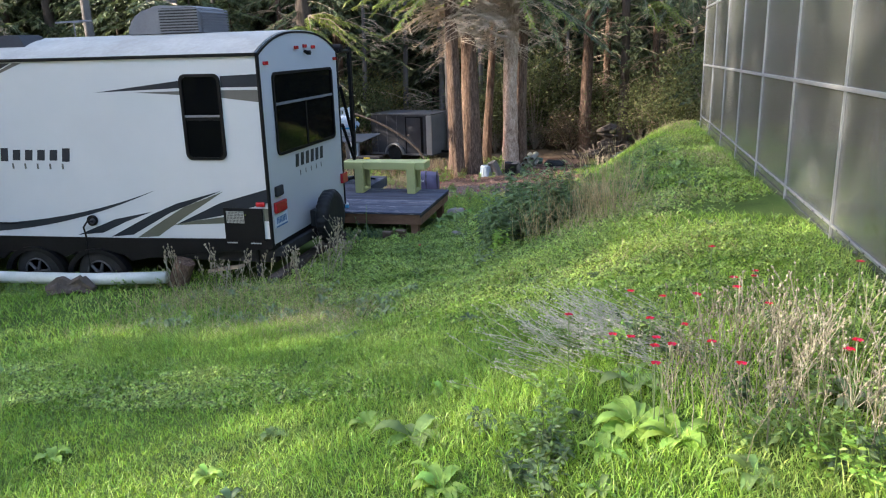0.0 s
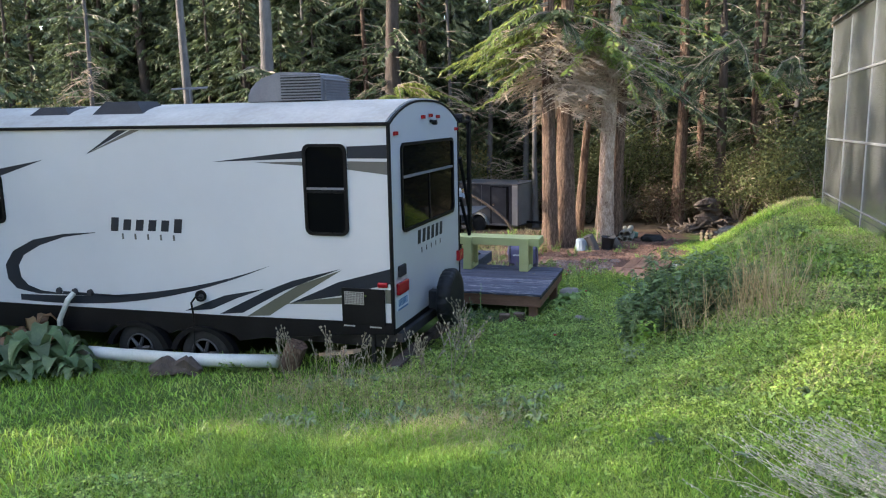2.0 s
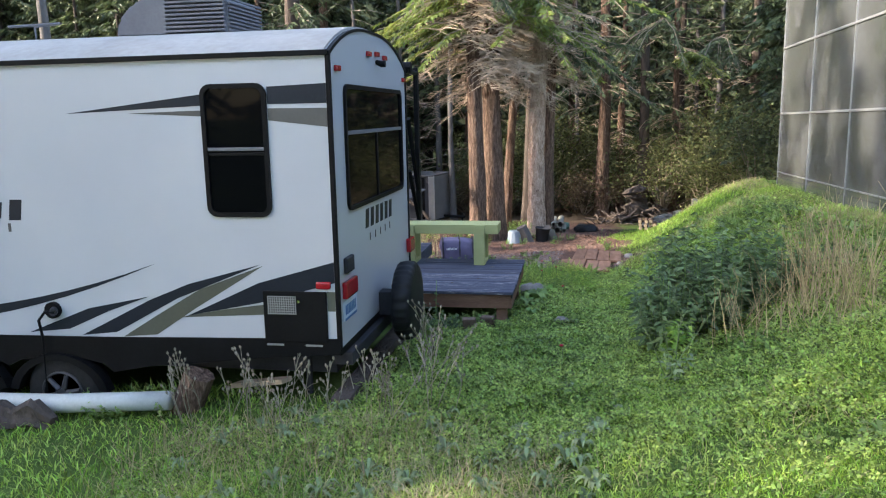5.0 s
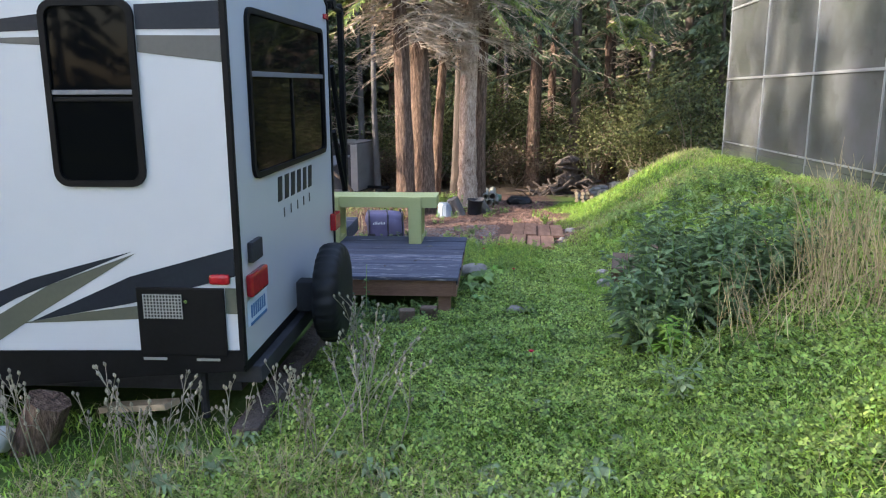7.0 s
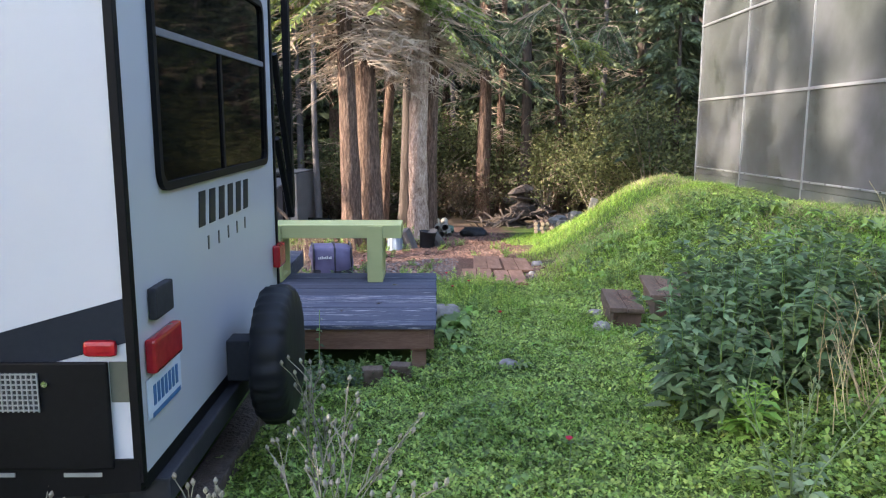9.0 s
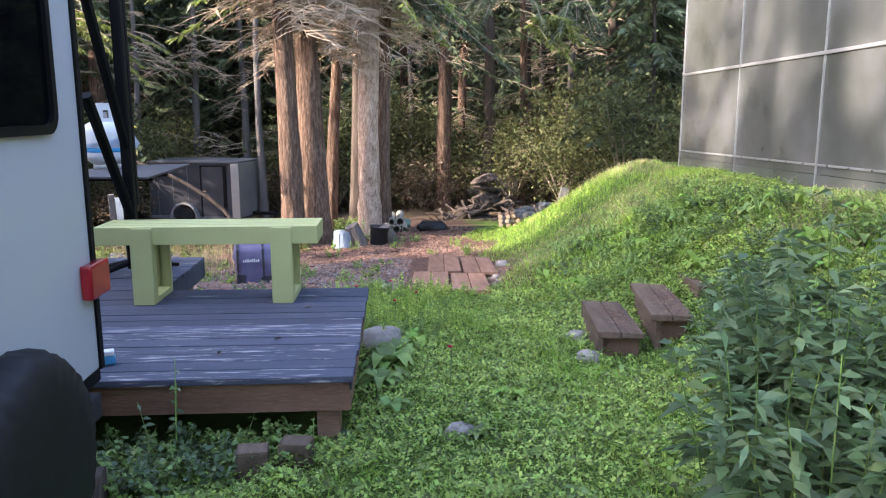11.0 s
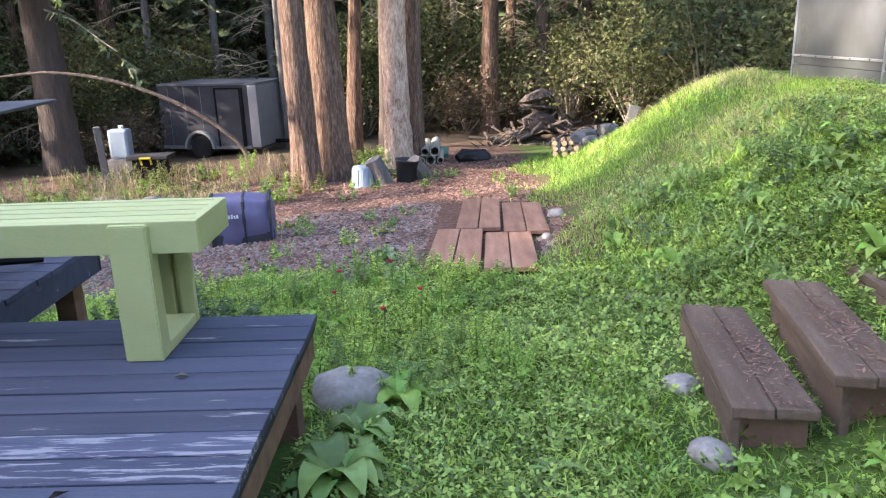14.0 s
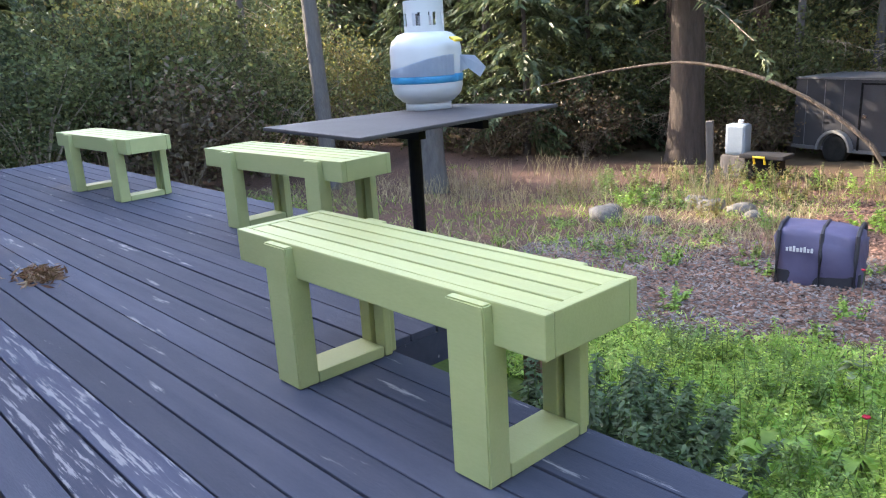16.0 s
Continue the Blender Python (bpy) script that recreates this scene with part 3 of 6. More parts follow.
    arcs = [(-7.6, 0.525), (-8.1, 0.49), (-8.6, 0.40), (-8.95, 0.24), (-9.1, 0.05), (-9.08, -0.14), (-8.95, -0.26), (-8.6, -0.31), (-8.2, -0.30)]
    arci = [(-7.6, 0.52), (-8.1, 0.45), (-8.5, 0.33), (-8.78, 0.19), (-8.88, 0.05), (-8.86, -0.10), (-8.76, -0.2), (-8.55, -0.265), (-8.2, -0.285)]
    curve_stripe(arcs, arci, "navy")
    stripe([(-8.2, -0.30), (-7.0, -0.275), (-7.3, -0.26), (-8.2, -0.255)], "navy")
    stripe([(-6.37, -0.40), (-5.99, -0.36), (-5.62, -0.2), (-5.25, -0.07), (-5.8, -0.18)], "navy")
    stripe([(-5.88, -0.41), (-5.56, -0.375), (-5.0, -0.08), (-4.27, 0.21), (-4.9, 0.04), (-5.25, -0.1)], "navy")
    stripe([(-5.50, -0.41), (-5.2, -0.385), (-4.85, -0.16), (-4.25, 0.20), (-4.8, -0.0), (-5.15, -0.2)], "olive_decal")
    stripe([(-4.92, -0.22), (-4.3, -0.10), (-3.675, 0.07), (-3.675, 0.235), (-4.3, 0.06)], "navy")
    stripe([(-5.0, -0.235), (-4.27, -0.195), (-4.27, -0.115), (-4.6, -0.16)], "olive_decal")
    stripe([(-3.74, -0.155), (-3.675, -0.155), (-3.675, 0.0), (-3.74, 0.0)], "olive_decal")
    # the maker's marks, as plain blocks and bars
    def mark(u0, v0, w, h, ax, a0, a1):
        """One plain slanting block of colour."""
        lean, b = 0.16 * w, 0.66 * w
        pts = [(u0, v0), (u0 + b, v0), (u0 + b + lean, v0 + h), (u0 + lean, v0 + h)]
        part("emblem_block", prism(pts, ax, a0, a1), "navy", r, world=True)
    for k in range(6):
        tall = 0.035 if k in (0, 5) else 0.0
        mark(-7.36 + 0.183 * k, 0.565 - tall * 0.4, 0.165, 0.135 + tall, "y", SY - 0.004, SY - 0.0005)
    for k in range(5):
        part("emblem_bar", box(-7.2 + 0.185 * k, -7.175 + 0.185 * k, SY - 0.004, SY - 0.0005, 0.455, 0.525), "grey_decal", r, world=True)
    for k in range(6):
        mark(8.84 + 0.168 * k, 0.372 - 0.002 * k, 0.15, 0.165, "x", RX + 0.0005, RX + 0.004)
    for k in range(5):
        part("emblem_bar", box(RX + 0.0005, RX + 0.004, 8.97 + 0.18 * k, 8.99 + 0.18 * k, 0.25, 0.315), "grey_decal", r, world=True)
    # water-heater door
    d = part("heater_door", box(-4.263, -3.742, SY - 0.022, SY - 0.001, -0.41, 0.002, 0.008), "black", r, "black metal hatch", world=True)
    part("vent_backing", box(-4.222, -3.99, SY - 0.027, SY - 0.02, -0.182, -0.035, 0.003), "ac_dark", d, world=True)
    gr = bmesh.new()
    for k in range(13):
        box(-4.22 + 0.0188 * k, -4.2155 + 0.0188 * k, SY - 0.033, SY - 0.026, -0.182, -0.035, bm=gr)
    for k in range(8):
        box(-4.222, -3.99, SY - 0.032, SY - 0.026, -0.178 + 0.0195 * k, -0.173 + 0.0195 * k, bm=gr)
    part("grille", gr, "alu", d, "pale metal grille", world=True)
    part("latch", tube([(-3.965, SY - 0.02, -0.075), (-3.965, SY - 0.036, -0.075)], 0.012), "chrome", d, world=True)
    for x in (-4.18, -3.86):
        part("drip_stain", box(x - 0.07, x + 0.07, SY - 0.019, SY - 0.013, -0.44, -0.425), "alu", r, "bare scuffed metal edge", world=True)
    # lamps, latch, plate
    for y0, y1, z0, z1 in ((8.10, 8.41, -0.085, 0.05),):
        part("tail_lamp", box(RX, RX + 0.045, y0, y1, z0, z1, 0.015), "red_lens", r, "red tail lamp", world=True)
    part("tail_lamp", box(RX, RX + 0.05, 10.41, 10.62, -0.125, 0.025, 0.012), "red_lens", r, "red tail lamp", world=True)
    part("side_marker", box(-3.823, -3.704, SY - 0.025, SY, 0.024, 0.083, 0.018), "red_lens", r, "red side marker lamp", world=True)
    for y, z in ((8.18, 1.70), (10.44, 1.70), (9.1, 1.87), (9.38, 1.885), (9.66, 1.87)):
        part("marker_lamp", box(RX, RX + 0.03, y - 0.05, y + 0.05, z - 0.022, z + 0.022, 0.008), "red_lens", r, "small red marker lamp", world=True)
    part("camera_mount", tube([(RX, 9.38, 1.82), (RX + 0.05, 9.38, 1.80), (RX + 0.09, 9.38, 1.80)], [0.02, 0.03, 0.03], 8), "black", r, world=True)
    part("latch", box(RX, RX + 0.035, 8.16, 8.36, 0.11, 0.235, 0.01), "ac_dark", r, "black socket cover", world=True)
    pl = part("licence_plate", box(RX + 0.002, RX + 0.008, 8.09, 8.47, -0.265, -0.108, 0.002), "plate", r, "pale blue licence plate", world=True)
    for k in range(7):
        part("character", box(RX + 0.008, RX + 0.011, 8.145 + 0.042 * k, 8.17 + 0.042 * k, -0.225, -0.145), "plate_blue", pl, world=True)
    part("plate_band", box(RX + 0.008, RX + 0.010, 8.13, 8.45, -0.27, -0.25), "plate_blue", pl, world=True)
    # spare wheel in a vinyl cover
    cov = lathe([(0.26, 0.0), (0.335, 0.01), (0.361, 0.042), (0.365, 0.092), (0.361, 0.143), (0.335, 0.176), (0.26, 0.187), (0.10, 0.19)], 120)
    for v in cov.verts:
        a = math.atan2(v.co.y, v.co.x)
        rr = math.hypot(v.co.x, v.co.y)
        if rr > 0.27:
            k = 1 + 0.026 * math.sin(a * 26 + 9 * v.co.z + 2.2 * math.sin(a * 5)) * (0.4 + 0.6 * math.sin(a * 7 + 1) ** 2) + 0.014 * noise.noise(Vector((a * 6, v.co.z * 14, 0)))
            v.co.x *= k
            v.co.y *= k
    cov.transform(Matrix.Translation((-3.485, 9.28, -0.37)) @ Matrix.Rotation(radians(90), 4, "Y"))
    sp = part("spare_wheel_cover", cov, "vinyl", r, "black wrinkled vinyl spare wheel cover", smooth=True, world=True)
    part("wheel_bracket", box(RX - 0.02, -3.46, 9.2, 9.36, -0.5, -0.28, 0.01), "ac_dark", r, world=True)
    # road wheels, both sides
    for x in (-7.07, -6.12):
        for y, s in ((8.10, -1), (10.44, 1)):
            w = part("wheel", tube([(x, y - 0.1, -0.93), (x, y + 0.1, -0.93)], 0.17, 20), "ac_dark", r, world=True)
            ty = lathe([(0.2, -0.1), (0.31, -0.105), (0.34, -0.08), (0.345, 0.0), (0.34, 0.08), (0.31, 0.105), (0.2, 0.1)], 32)
            ty.transform(Matrix.Translation((x, y, -0.93)) @ Matrix.Rotation(radians(90), 4, "X"))
            part("tyre", ty, "rubber", w, smooth=True, world=True)
            rim = bmesh.new()
            for k in range(6):
                a = radians(60 * k + 12)
                tube([(x + 0.05 * math.cos(a), y + s * 0.106, -0.93 + 0.05 * math.sin(a)), (x + 0.17 * math.cos(a), y + s * 0.112, -0.93 + 0.17 * math.sin(a))], [0.028, 0.018], 6, bm=rim)
            hoop = [(x + 0.185 * math.cos(radians(15 * k)), y + s * 0.108, -0.93 + 0.185 * math.sin(radians(15 * k))) for k in range(25)]
            tube(hoop, 0.012, 6, bm=rim)
            tube([(x, y + s * 0.1, -0.93), (x, y + s * 0.125, -0.93)], 0.045, 12, bm=rim)
            part("rim", rim, "rim_grey", w, "six-spoke alloy rim", world=True)
    for x in (-7.07, -6.12):
        out = [(x + 0.47 * math.cos(radians(a)), -0.97 + 0.40 * math.sin(radians(a))) for a in range(12, 170, 12)]
        inn = [(x + 0.39 * math.cos(radians(a)), -0.97 + 0.345 * math.sin(radians(a))) for a in range(12, 170, 12)]
        part("fender", prism(out + inn[::-1], "y", SY - 0.055, SY + 0.04), "black", r, "black wheel-arch trim", world=True)
    # hook-ups
    hk = part("power_inlet", tube([(-6.12, SY + 0.01, -0.20), (-6.12, SY - 0.035, -0.20)], 0.07, 16), "black", r, world=True)
    part("plug", tube([(-6.10, SY - 0.03, -0.20), (-6.06, SY - 0.1, -0.20)], [0.035, 0.03], 10), "ac_dark", hk, world=True)
    part("power_cord", tube([(-6.05, SY - 0.09, -0.2), (-6.12, SY - 0.12, -0.19), (-6.2, SY - 0.10, -0.27), (-6.22, SY - 0.05, -0.42), (-6.22, SY - 0.07, -0.9)], 0.012, 6), "black", hk, world=True)
    for x in (-8.25, -8.0, -7.76):
        part("water_port", tube([(x, SY + 0.01, -0.25), (x, SY - 0.03, -0.25)], [0.045, 0.04], 12), "ac_dark", r, world=True)
    part("hose", tube([(-8.0, SY - 0.03, -0.26), (-8.04, SY - 0.10, -0.34), (-8.18, SY - 0.12, -0.6), (-8.25, SY - 0.1, -1.02)], 0.035, 8), "pipe_white", r, "grey water hose", world=True)
    # roof gear
    ac = bmesh.new()
    prof = [(-5.93, 2.055), (-5.90, 2.22), (-5.76, 2.36), (-5.5, 2.43), (-5.40, 2.44), (-4.95, 2.42), (-4.86, 2.38), (-4.84, 2.055)]
    prism(prof, "y", 8.93, 9.67, bm=ac)
    bmesh.ops.bevel(ac, geom=ac.edges[:], offset=0.035, segments=3, affect="EDGES")
    a = part("air_conditioner", ac, "ac_grey", r, "grey rooftop air conditioner", smooth=False, world=True)
    part("grille_backing", box(-5.42, -4.88, 8.915, 8.929, 2.09, 2.40, 0.004), "ac_dark", a, world=True)
    for k in range(9):
        part("louvre", box(-5.42, -4.86, 8.895, 8.918, 2.095 + 0.035 * k, 2.113 + 0.035 * k, 0.004), "ac_grey", a, world=True)
    for k in range(9):
        part("louvre", box(-4.845, -4.825, 8.96, 9.64, 2.095 + 0.033 * k, 2.113 + 0.033 * k, 0.004), "ac_grey", a, world=True)
    for x0, x1, h, mat in ((-7.82, -6.94, 0.17, "ac_dark"), (-8.85, -8.06, 0.12, "ac_dark")):
        v = bmesh.new()
        lo, hi = [(x0, 8.28), (x1, 8.28), (x1, 8.9), (x0, 8.9)], [(x0 + 0.2, 8.4), (x1 - 0.2, 8.4), (x1 - 0.2, 8.78), (x0 + 0.2, 8.78)]
        a0 = [v.verts.new((*p, 1.90)) for p in lo]
        a1 = [v.verts.new((*p, 1.95 + h)) for p in hi]
        v.faces.new(a0[::-1])
        v.faces.new(a1)
        for i in range(4):
            v.faces.new((a0[i], a0[(i + 1) % 4], a1[(i + 1) % 4], a1[i]))
        part("roof_vent", v, mat, r, "dark roof vent cover", world=True)
    part("antenna", tube([(-7.3, 9.7, 2.0), (-7.3, 9.7, 2.3), (-7.0, 9.7, 2.32), (-7.6, 9.7, 2.31)], 0.015, 6), "ac_grey", r, world=True)
    # awning arms on the far side
    aw = part("awning_arm", box(-3.66, -3.61, 11.02, 11.07, 0.14, 1.86, 0.01), "black", r, "folded black awning arm", world=True)
    part("arm_inner", box(-3.655, -3.615, 11.085, 11.125, 0.2, 1.84, 0.008), "black", aw, world=True)
    for y0, z0, y1, z1 in ((10.60, 1.30, 11.05, 0.48), (10.60, 0.74, 11.02, 0.18), (10.58, 1.80, 11.05, 1.80)):
        part("arm_strut", tube([(-3.635, y0, z0), (-3.635, y1, z1)], 0.025, 8), "black", aw, world=True)
    part("awning_roll", tube([(FX + 0.6, 10.66, 1.84), (-3.6, 10.66, 1.84)], 0.06, 14), "black", r, world=True)
    part("jack", tube([(-4.05, 8.35, -0.6), (-4.05, 8.35, -1.0)], 0.03, 8), "ac_dark", r, world=True)
    part("jack_foot", box(-4.2, -3.9, 8.2, 8.5, -1.02, -0.98), "ac_dark", r, world=True)


build_rv()

# ---- the deck, benches, table ----
DZ = -0.66


def build_deck():
    d = thing("deck", (-7.0, 12.5, -1.3), "low timber deck with worn blue-grey painted boards", "deck", kind="structure")
    w = 0.1415
    rnd = random.Random(4)
    n = 14
    for k in range(n):
        y0 = 10.90 + k * (12.9 - 10.90) / n
        part("board", box(-12.0, -2.54 + rnd.uniform(-0.006, 0.006), y0 + 0.004, y0 + w - 0.003, DZ - 0.035, DZ - rnd.uniform(0, 0.004), 0.004), "deck_bare" if k in (5, 6) else "deck_worn" if k in (0, 2, 3) else "deck_paint", d, world=True)
    for k in range(9):
        y0 = 12.904 + k * 0.1467
        part("board", box(-12.0, -4.1 + rnd.uniform(-0.006, 0.006), y0 + 0.004, y0 + 0.143, DZ - 0.035, DZ - rnd.uniform(0, 0.004), 0.004), "deck_paint", d, world=True)
    part("edge_strip", box(-2.562, -2.55, 10.905, 12.89, DZ - 0.075, DZ - 0.036, 0.003), "ac_dark", d, "ragged dark tar strip along the board ends", world=True)
    lo = DZ - 0.20
    for name, b in (("fascia", (-12.0, -2.60, 10.94, 10.98)), ("fascia", (-2.60, -2.56, 10.94, 12.88)), ("fascia", (-4.1, -2.6, 12.84, 12.88))):
        part(name, box(*b, lo, DZ - 0.036, 0.004), "deck_wood", d, "brown stained rim board", world=True)
    part("fascia", box(-4.14, -4.10, 12.9, 14.2, lo + 0.02, DZ - 0.036, 0.004), "deck_paint", d, "blue-grey painted rim board", world=True)
    part("fascia", box(-12.0, -4.1, 14.17, 14.2, lo + 0.02, DZ - 0.036, 0.004), "deck_paint", d, "blue-grey painted rim board", world=True)
    for x, y in ((-2.68, 11.04), (-2.68, 12.76), (-4.25, 12.76), (-4.25, 14.05), (-6.5, 11.04), (-6.5, 14.05), (-9.5, 11.04), (-9.5, 14.05)):
        part("post", box(x - 0.06, x + 0.06, y - 0.06, y + 0.06, gz(x, y) - 0.1, DZ - 0.036, 0.006), "deck_wood", d, "square support post", world=True)
    for x in (-3.2, -3.8, -4.4, -5.0, -5.8, -6.8, -7.8, -8.8, -9.8, -10.8, -11.8):
        part("joist", box(x - 0.02, x + 0.02, 10.98, 12.84, lo + 0.01, DZ - 0.036), "deck_wood", d, world=True)


build_deck()


def build_bench():
    b = thing("bench", (-3.635, 12.668, DZ), "pale green painted wooden slat bench on the deck", "bench", group="benches on the deck")
    L, D, H = 0.765, 0.198, 0.542
    for y in (-D, D - 0.036):
        part("apron", box(-L, L, y, y + 0.036, H - 0.125, H, 0.005), "bench_green", b)
    for x in (-L, L - 0.036):
        part("end_rail", box(x, x + 0.036, -D + 0.037, D - 0.037, H - 0.125, H, 0.005), "bench_green", b)
    n, w = 4, (2 * D - 0.074) / 4
    for k in range(n):
        y = -D + 0.037 + k * w
        part("slat", box(-L + 0.037, L - 0.037, y + 0.006, y + w - 0.006, H - 0.04, H - 0.002, 0.004), "bench_green", b)
    for c in (-0.437, 0.516):
        x0, x1 = c - 0.073, c + 0.073
        leg = prism([(-D - 0.037, 0), (-D + 0.05, 0), (-D + 0.05, H - 0.127), (-D - 0.001, H - 0.127), (-D - 0.001, H - 0.006), (-D - 0.037, H - 0.006)], "x", x0, x1)
        bmesh.ops.bevel(leg, geom=leg.edges[:], offset=0.005, segments=2, affect="EDGES")
        part("leg", leg, "bench_green", b)
        part("leg", box(x0, x0 + 0.062, D - 0.036, D + 0.0, 0, H - 0.126, 0.006), "bench_green", b)
        part("leg", box(x1 - 0.062, x1, D - 0.03, D + 0.005, 0, H - 0.126, 0.006), "bench_green", b)
        part("leg", box(x0 + 0.02, x1 - 0.02, D + 0.006, D + 0.04, 0, H - 0.006, 0.006), "bench_green", b)
        part("foot_rail", box(x0, x1, -D + 0.051, D - 0.038, 0, 0.045, 0.005), "bench_green", b)
    return b


bench = build_bench()
copy_thing(bench, pose(-6.20, 13.84, DZ, 0, 0, 4))
copy_thing(bench, pose(-8.98, 13.66, DZ, 0, 0, 3))


def build_table():
    t = thing("table", (-4.51, 13.49, DZ), "weathered dark rectangular pedestal table on the deck", "table", rz=1)
    top = box(-0.345, 0.36, -0.6, 0.64, 0.832, 0.85, 0.006)
    for v in top.verts:
        v.co.z += 0.03 * v.co.x * v.co.y - 0.012 * v.co.y ** 2 + 0.012
    part("tabletop", top, "table_top", t, "warped dark weathered top")
    part("column", tube([(0, 0, 0.05), (0, 0, 0.83)], 0.032, 14), "black", t)
    for k in range(4):
        a = radians(45 + 90 * k)
        part("foot", tube([(0.03 * math.cos(a), 0.03 * math.sin(a), 0.1), (0.2 * math.cos(a), 0.2 * math.sin(a), 0.06), (0.42 * math.cos(a), 0.42 * math.sin(a), 0.018)], [0.028, 0.025, 0.016], 8), "black", t)
    for y in (-0.2, 0.2):
        part("bearer", box(-0.28, 0.28, y - 0.02, y + 0.02, 0.79, 0.83), "black", t)


build_table()


def build_tank():
    t = thing("propane_tank", (-4.75, 13.81, DZ + 0.853), "white propane tank with blue tape and torn wrapping", "propane tank")
    t.scale = (0.88, 0.88, 0.9)
    part("foot_ring", lathe([(0.135, 0.0), (0.135, 0.04), (0.125, 0.05), (0.12, 0.05)], 28), "tank", t, smooth=True)
    part("shell", lathe([(0.09, 0.035), (0.15, 0.05), (0.195, 0.09), (0.208, 0.13), (0.208, 0.34), (0.195, 0.385), (0.155, 0.42), (0.09, 0.44), (0.03, 0.445)], 36), "tank", t, smooth=True)
    def arc(name, a0, a1, z0, z1, parent, label=""):
        outer = [(0.115 * math.cos(radians(a)), 0.115 * math.sin(radians(a))) for a in range(a0, a1 + 1, 6)]
        inner = [(0.108 * math.cos(radians(a)), 0.108 * math.sin(radians(a))) for a in range(a0, a1 + 1, 6)]
        return part(name, prism(outer + inner[::-1], "z", z0, z1), "tank", parent, label)
    collar = arc("collar", 110, 434, 0.535, 0.60, t, "white steel guard collar with hand holes")
    arc("collar_base", 110, 434, 0.43, 0.465, t)
    for a0 in (110, 164, 212, 260, 308, 356, 404):
        arc("collar_post", a0, a0 + 24, 0.4645, 0.5355, collar)
    v = part("valve", tube([(0, 0, 0.44), (0, 0, 0.52)], [0.045, 0.04], 12), "chrome", t, "brass and steel valve")
    part("hand_wheel", tube([(0, 0, 0.52), (0, 0, 0.545)], 0.035, 12), "ac_dark", v)
    part("tape", lathe([(0.209, 0.155), (0.2125, 0.16), (0.2125, 0.195), (0.209, 0.20)], 36), "tape_blue", t, "shiny blue tape band", smooth=True)
    wr = bmesh.new()
    n = 30
    lo, hi = [], []
    for k in range(n + 1):
        a = radians(150 + 215 * k / n)
        u = k / n
        lo.append(wr.verts.new((0.214 * math.cos(a), 0.214 * math.sin(a), 0.195)))
        hi.append(wr.verts.new((0.214 * math.cos(a), 0.214 * math.sin(a), 0.20 + 0.10 * u + 0.012 * math.sin(9 * u))))
    for k in range(n):
        wr.faces.new((lo[k], lo[k + 1], hi[k + 1], hi[k]))
    p = [(0.19, 0.06, 0.20), (0.18, 0.09, 0.30), (0.20, 0.20, 0.29), (0.22, 0.27, 0.22), (0.19, 0.25, 0.165), (0.185, 0.16, 0.22)]
    wr.faces.new([wr.verts.new(q) for q in p])
    bmesh.ops.solidify(wr, geom=wr.faces[:], thickness=0.003)
    part("torn_wrap", wr, "wrap", t, "torn pale blue plastic wrap")
    part("sticker", box(0.10, 0.15, -0.04, 0.02, 0.40, 0.412, 0.003, turn=pose(0.0, 0.0, 0.055, 0, 22, 0)), "yellow", t, "yellow warning sticker")


build_tank()

# ---- steps and plank walk ----


def build_step(name, x, y, z, h, rz, tilt, width=0.42, length=1.66, inset=0.0):
    s = thing(name, (x, y, z), "weathered wooden box step set into the grassy bank", "step", group="bank steps", rz=rz)
    s.matrix_basis = pose(x, y, z, tilt, 0, rz)
    n, thick = 2, 0.05
    for k in range(n):
        x0 = k * width / n
        part("board", box(x0 + 0.003, x0 + width / n - 0.003, 0.012 * (k % 2), length - 0.01 * k, h - thick, h - 0.004 * (k % 2), 0.01), "step_wood", s)
    part("riser", box(inset, inset + 0.038, 0.006 + inset, length - 0.01, -0.22, h - thick - 0.001, 0.006), "step_wood", s)
    part("side", box(inset + 0.039, width - 0.03, 0.07 + inset, 0.105 + inset, -0.22, h - thick - 0.001, 0.004), "step_inner", s, "reddish bare side board")
    part("side", box(inset + 0.039, width - 0.03, length - 0.085, length - 0.05, -0.22, h - thick - 0.001, 0.004), "step_inner", s)
    rng = np.random.default_rng(int(length * 100))
    n = 420
    c = np.stack([np.clip(rng.normal(0.62, 0.2, n), 0.1, 0.97) * width, np.clip(rng.normal(0.45, 0.22, n), 0.03, 0.97) * length, h + rng.uniform(0.002, 0.014, n)], 1)
    a, e = rng.uniform(0, 6.283, n), rng.normal(0, 0.15, n)
    d = np.stack([np.cos(a), np.sin(a), e], 1) * rng.uniform(0.008, 0.028, (n, 1))
    w = np.stack([-np.sin(a), np.cos(a), e], 1) * rng.uniform(0.002, 0.007, (n, 1))
    lt = thing("leaf_litter", (x, y, z), "dry brown needles and leaf litter on a tread", "leaf litter", group="step litter")
    lt.matrix_basis = pose(x, y, z, tilt, 0, rz)
    tagged(mesh_object("needle_bits", np.stack([c - d, c + w, c + d, c - w], 1).reshape(-1, 3), np.arange(4 * n).reshape(-1, 4), "chip", lt), kind="stuff")


build_step("step", -0.88, 12.40, -1.11, 0.205, -9.0, -5.4, 0.335, 1.5)
build_step("step", -0.50, 12.40, -1.015, 0.235, -10.5, -3.2, 0.31, 1.36, 0.05)
build_step("step", 0.1, 13.05, -0.86, 0.13, -8, -4.0, 0.3, 0.75)


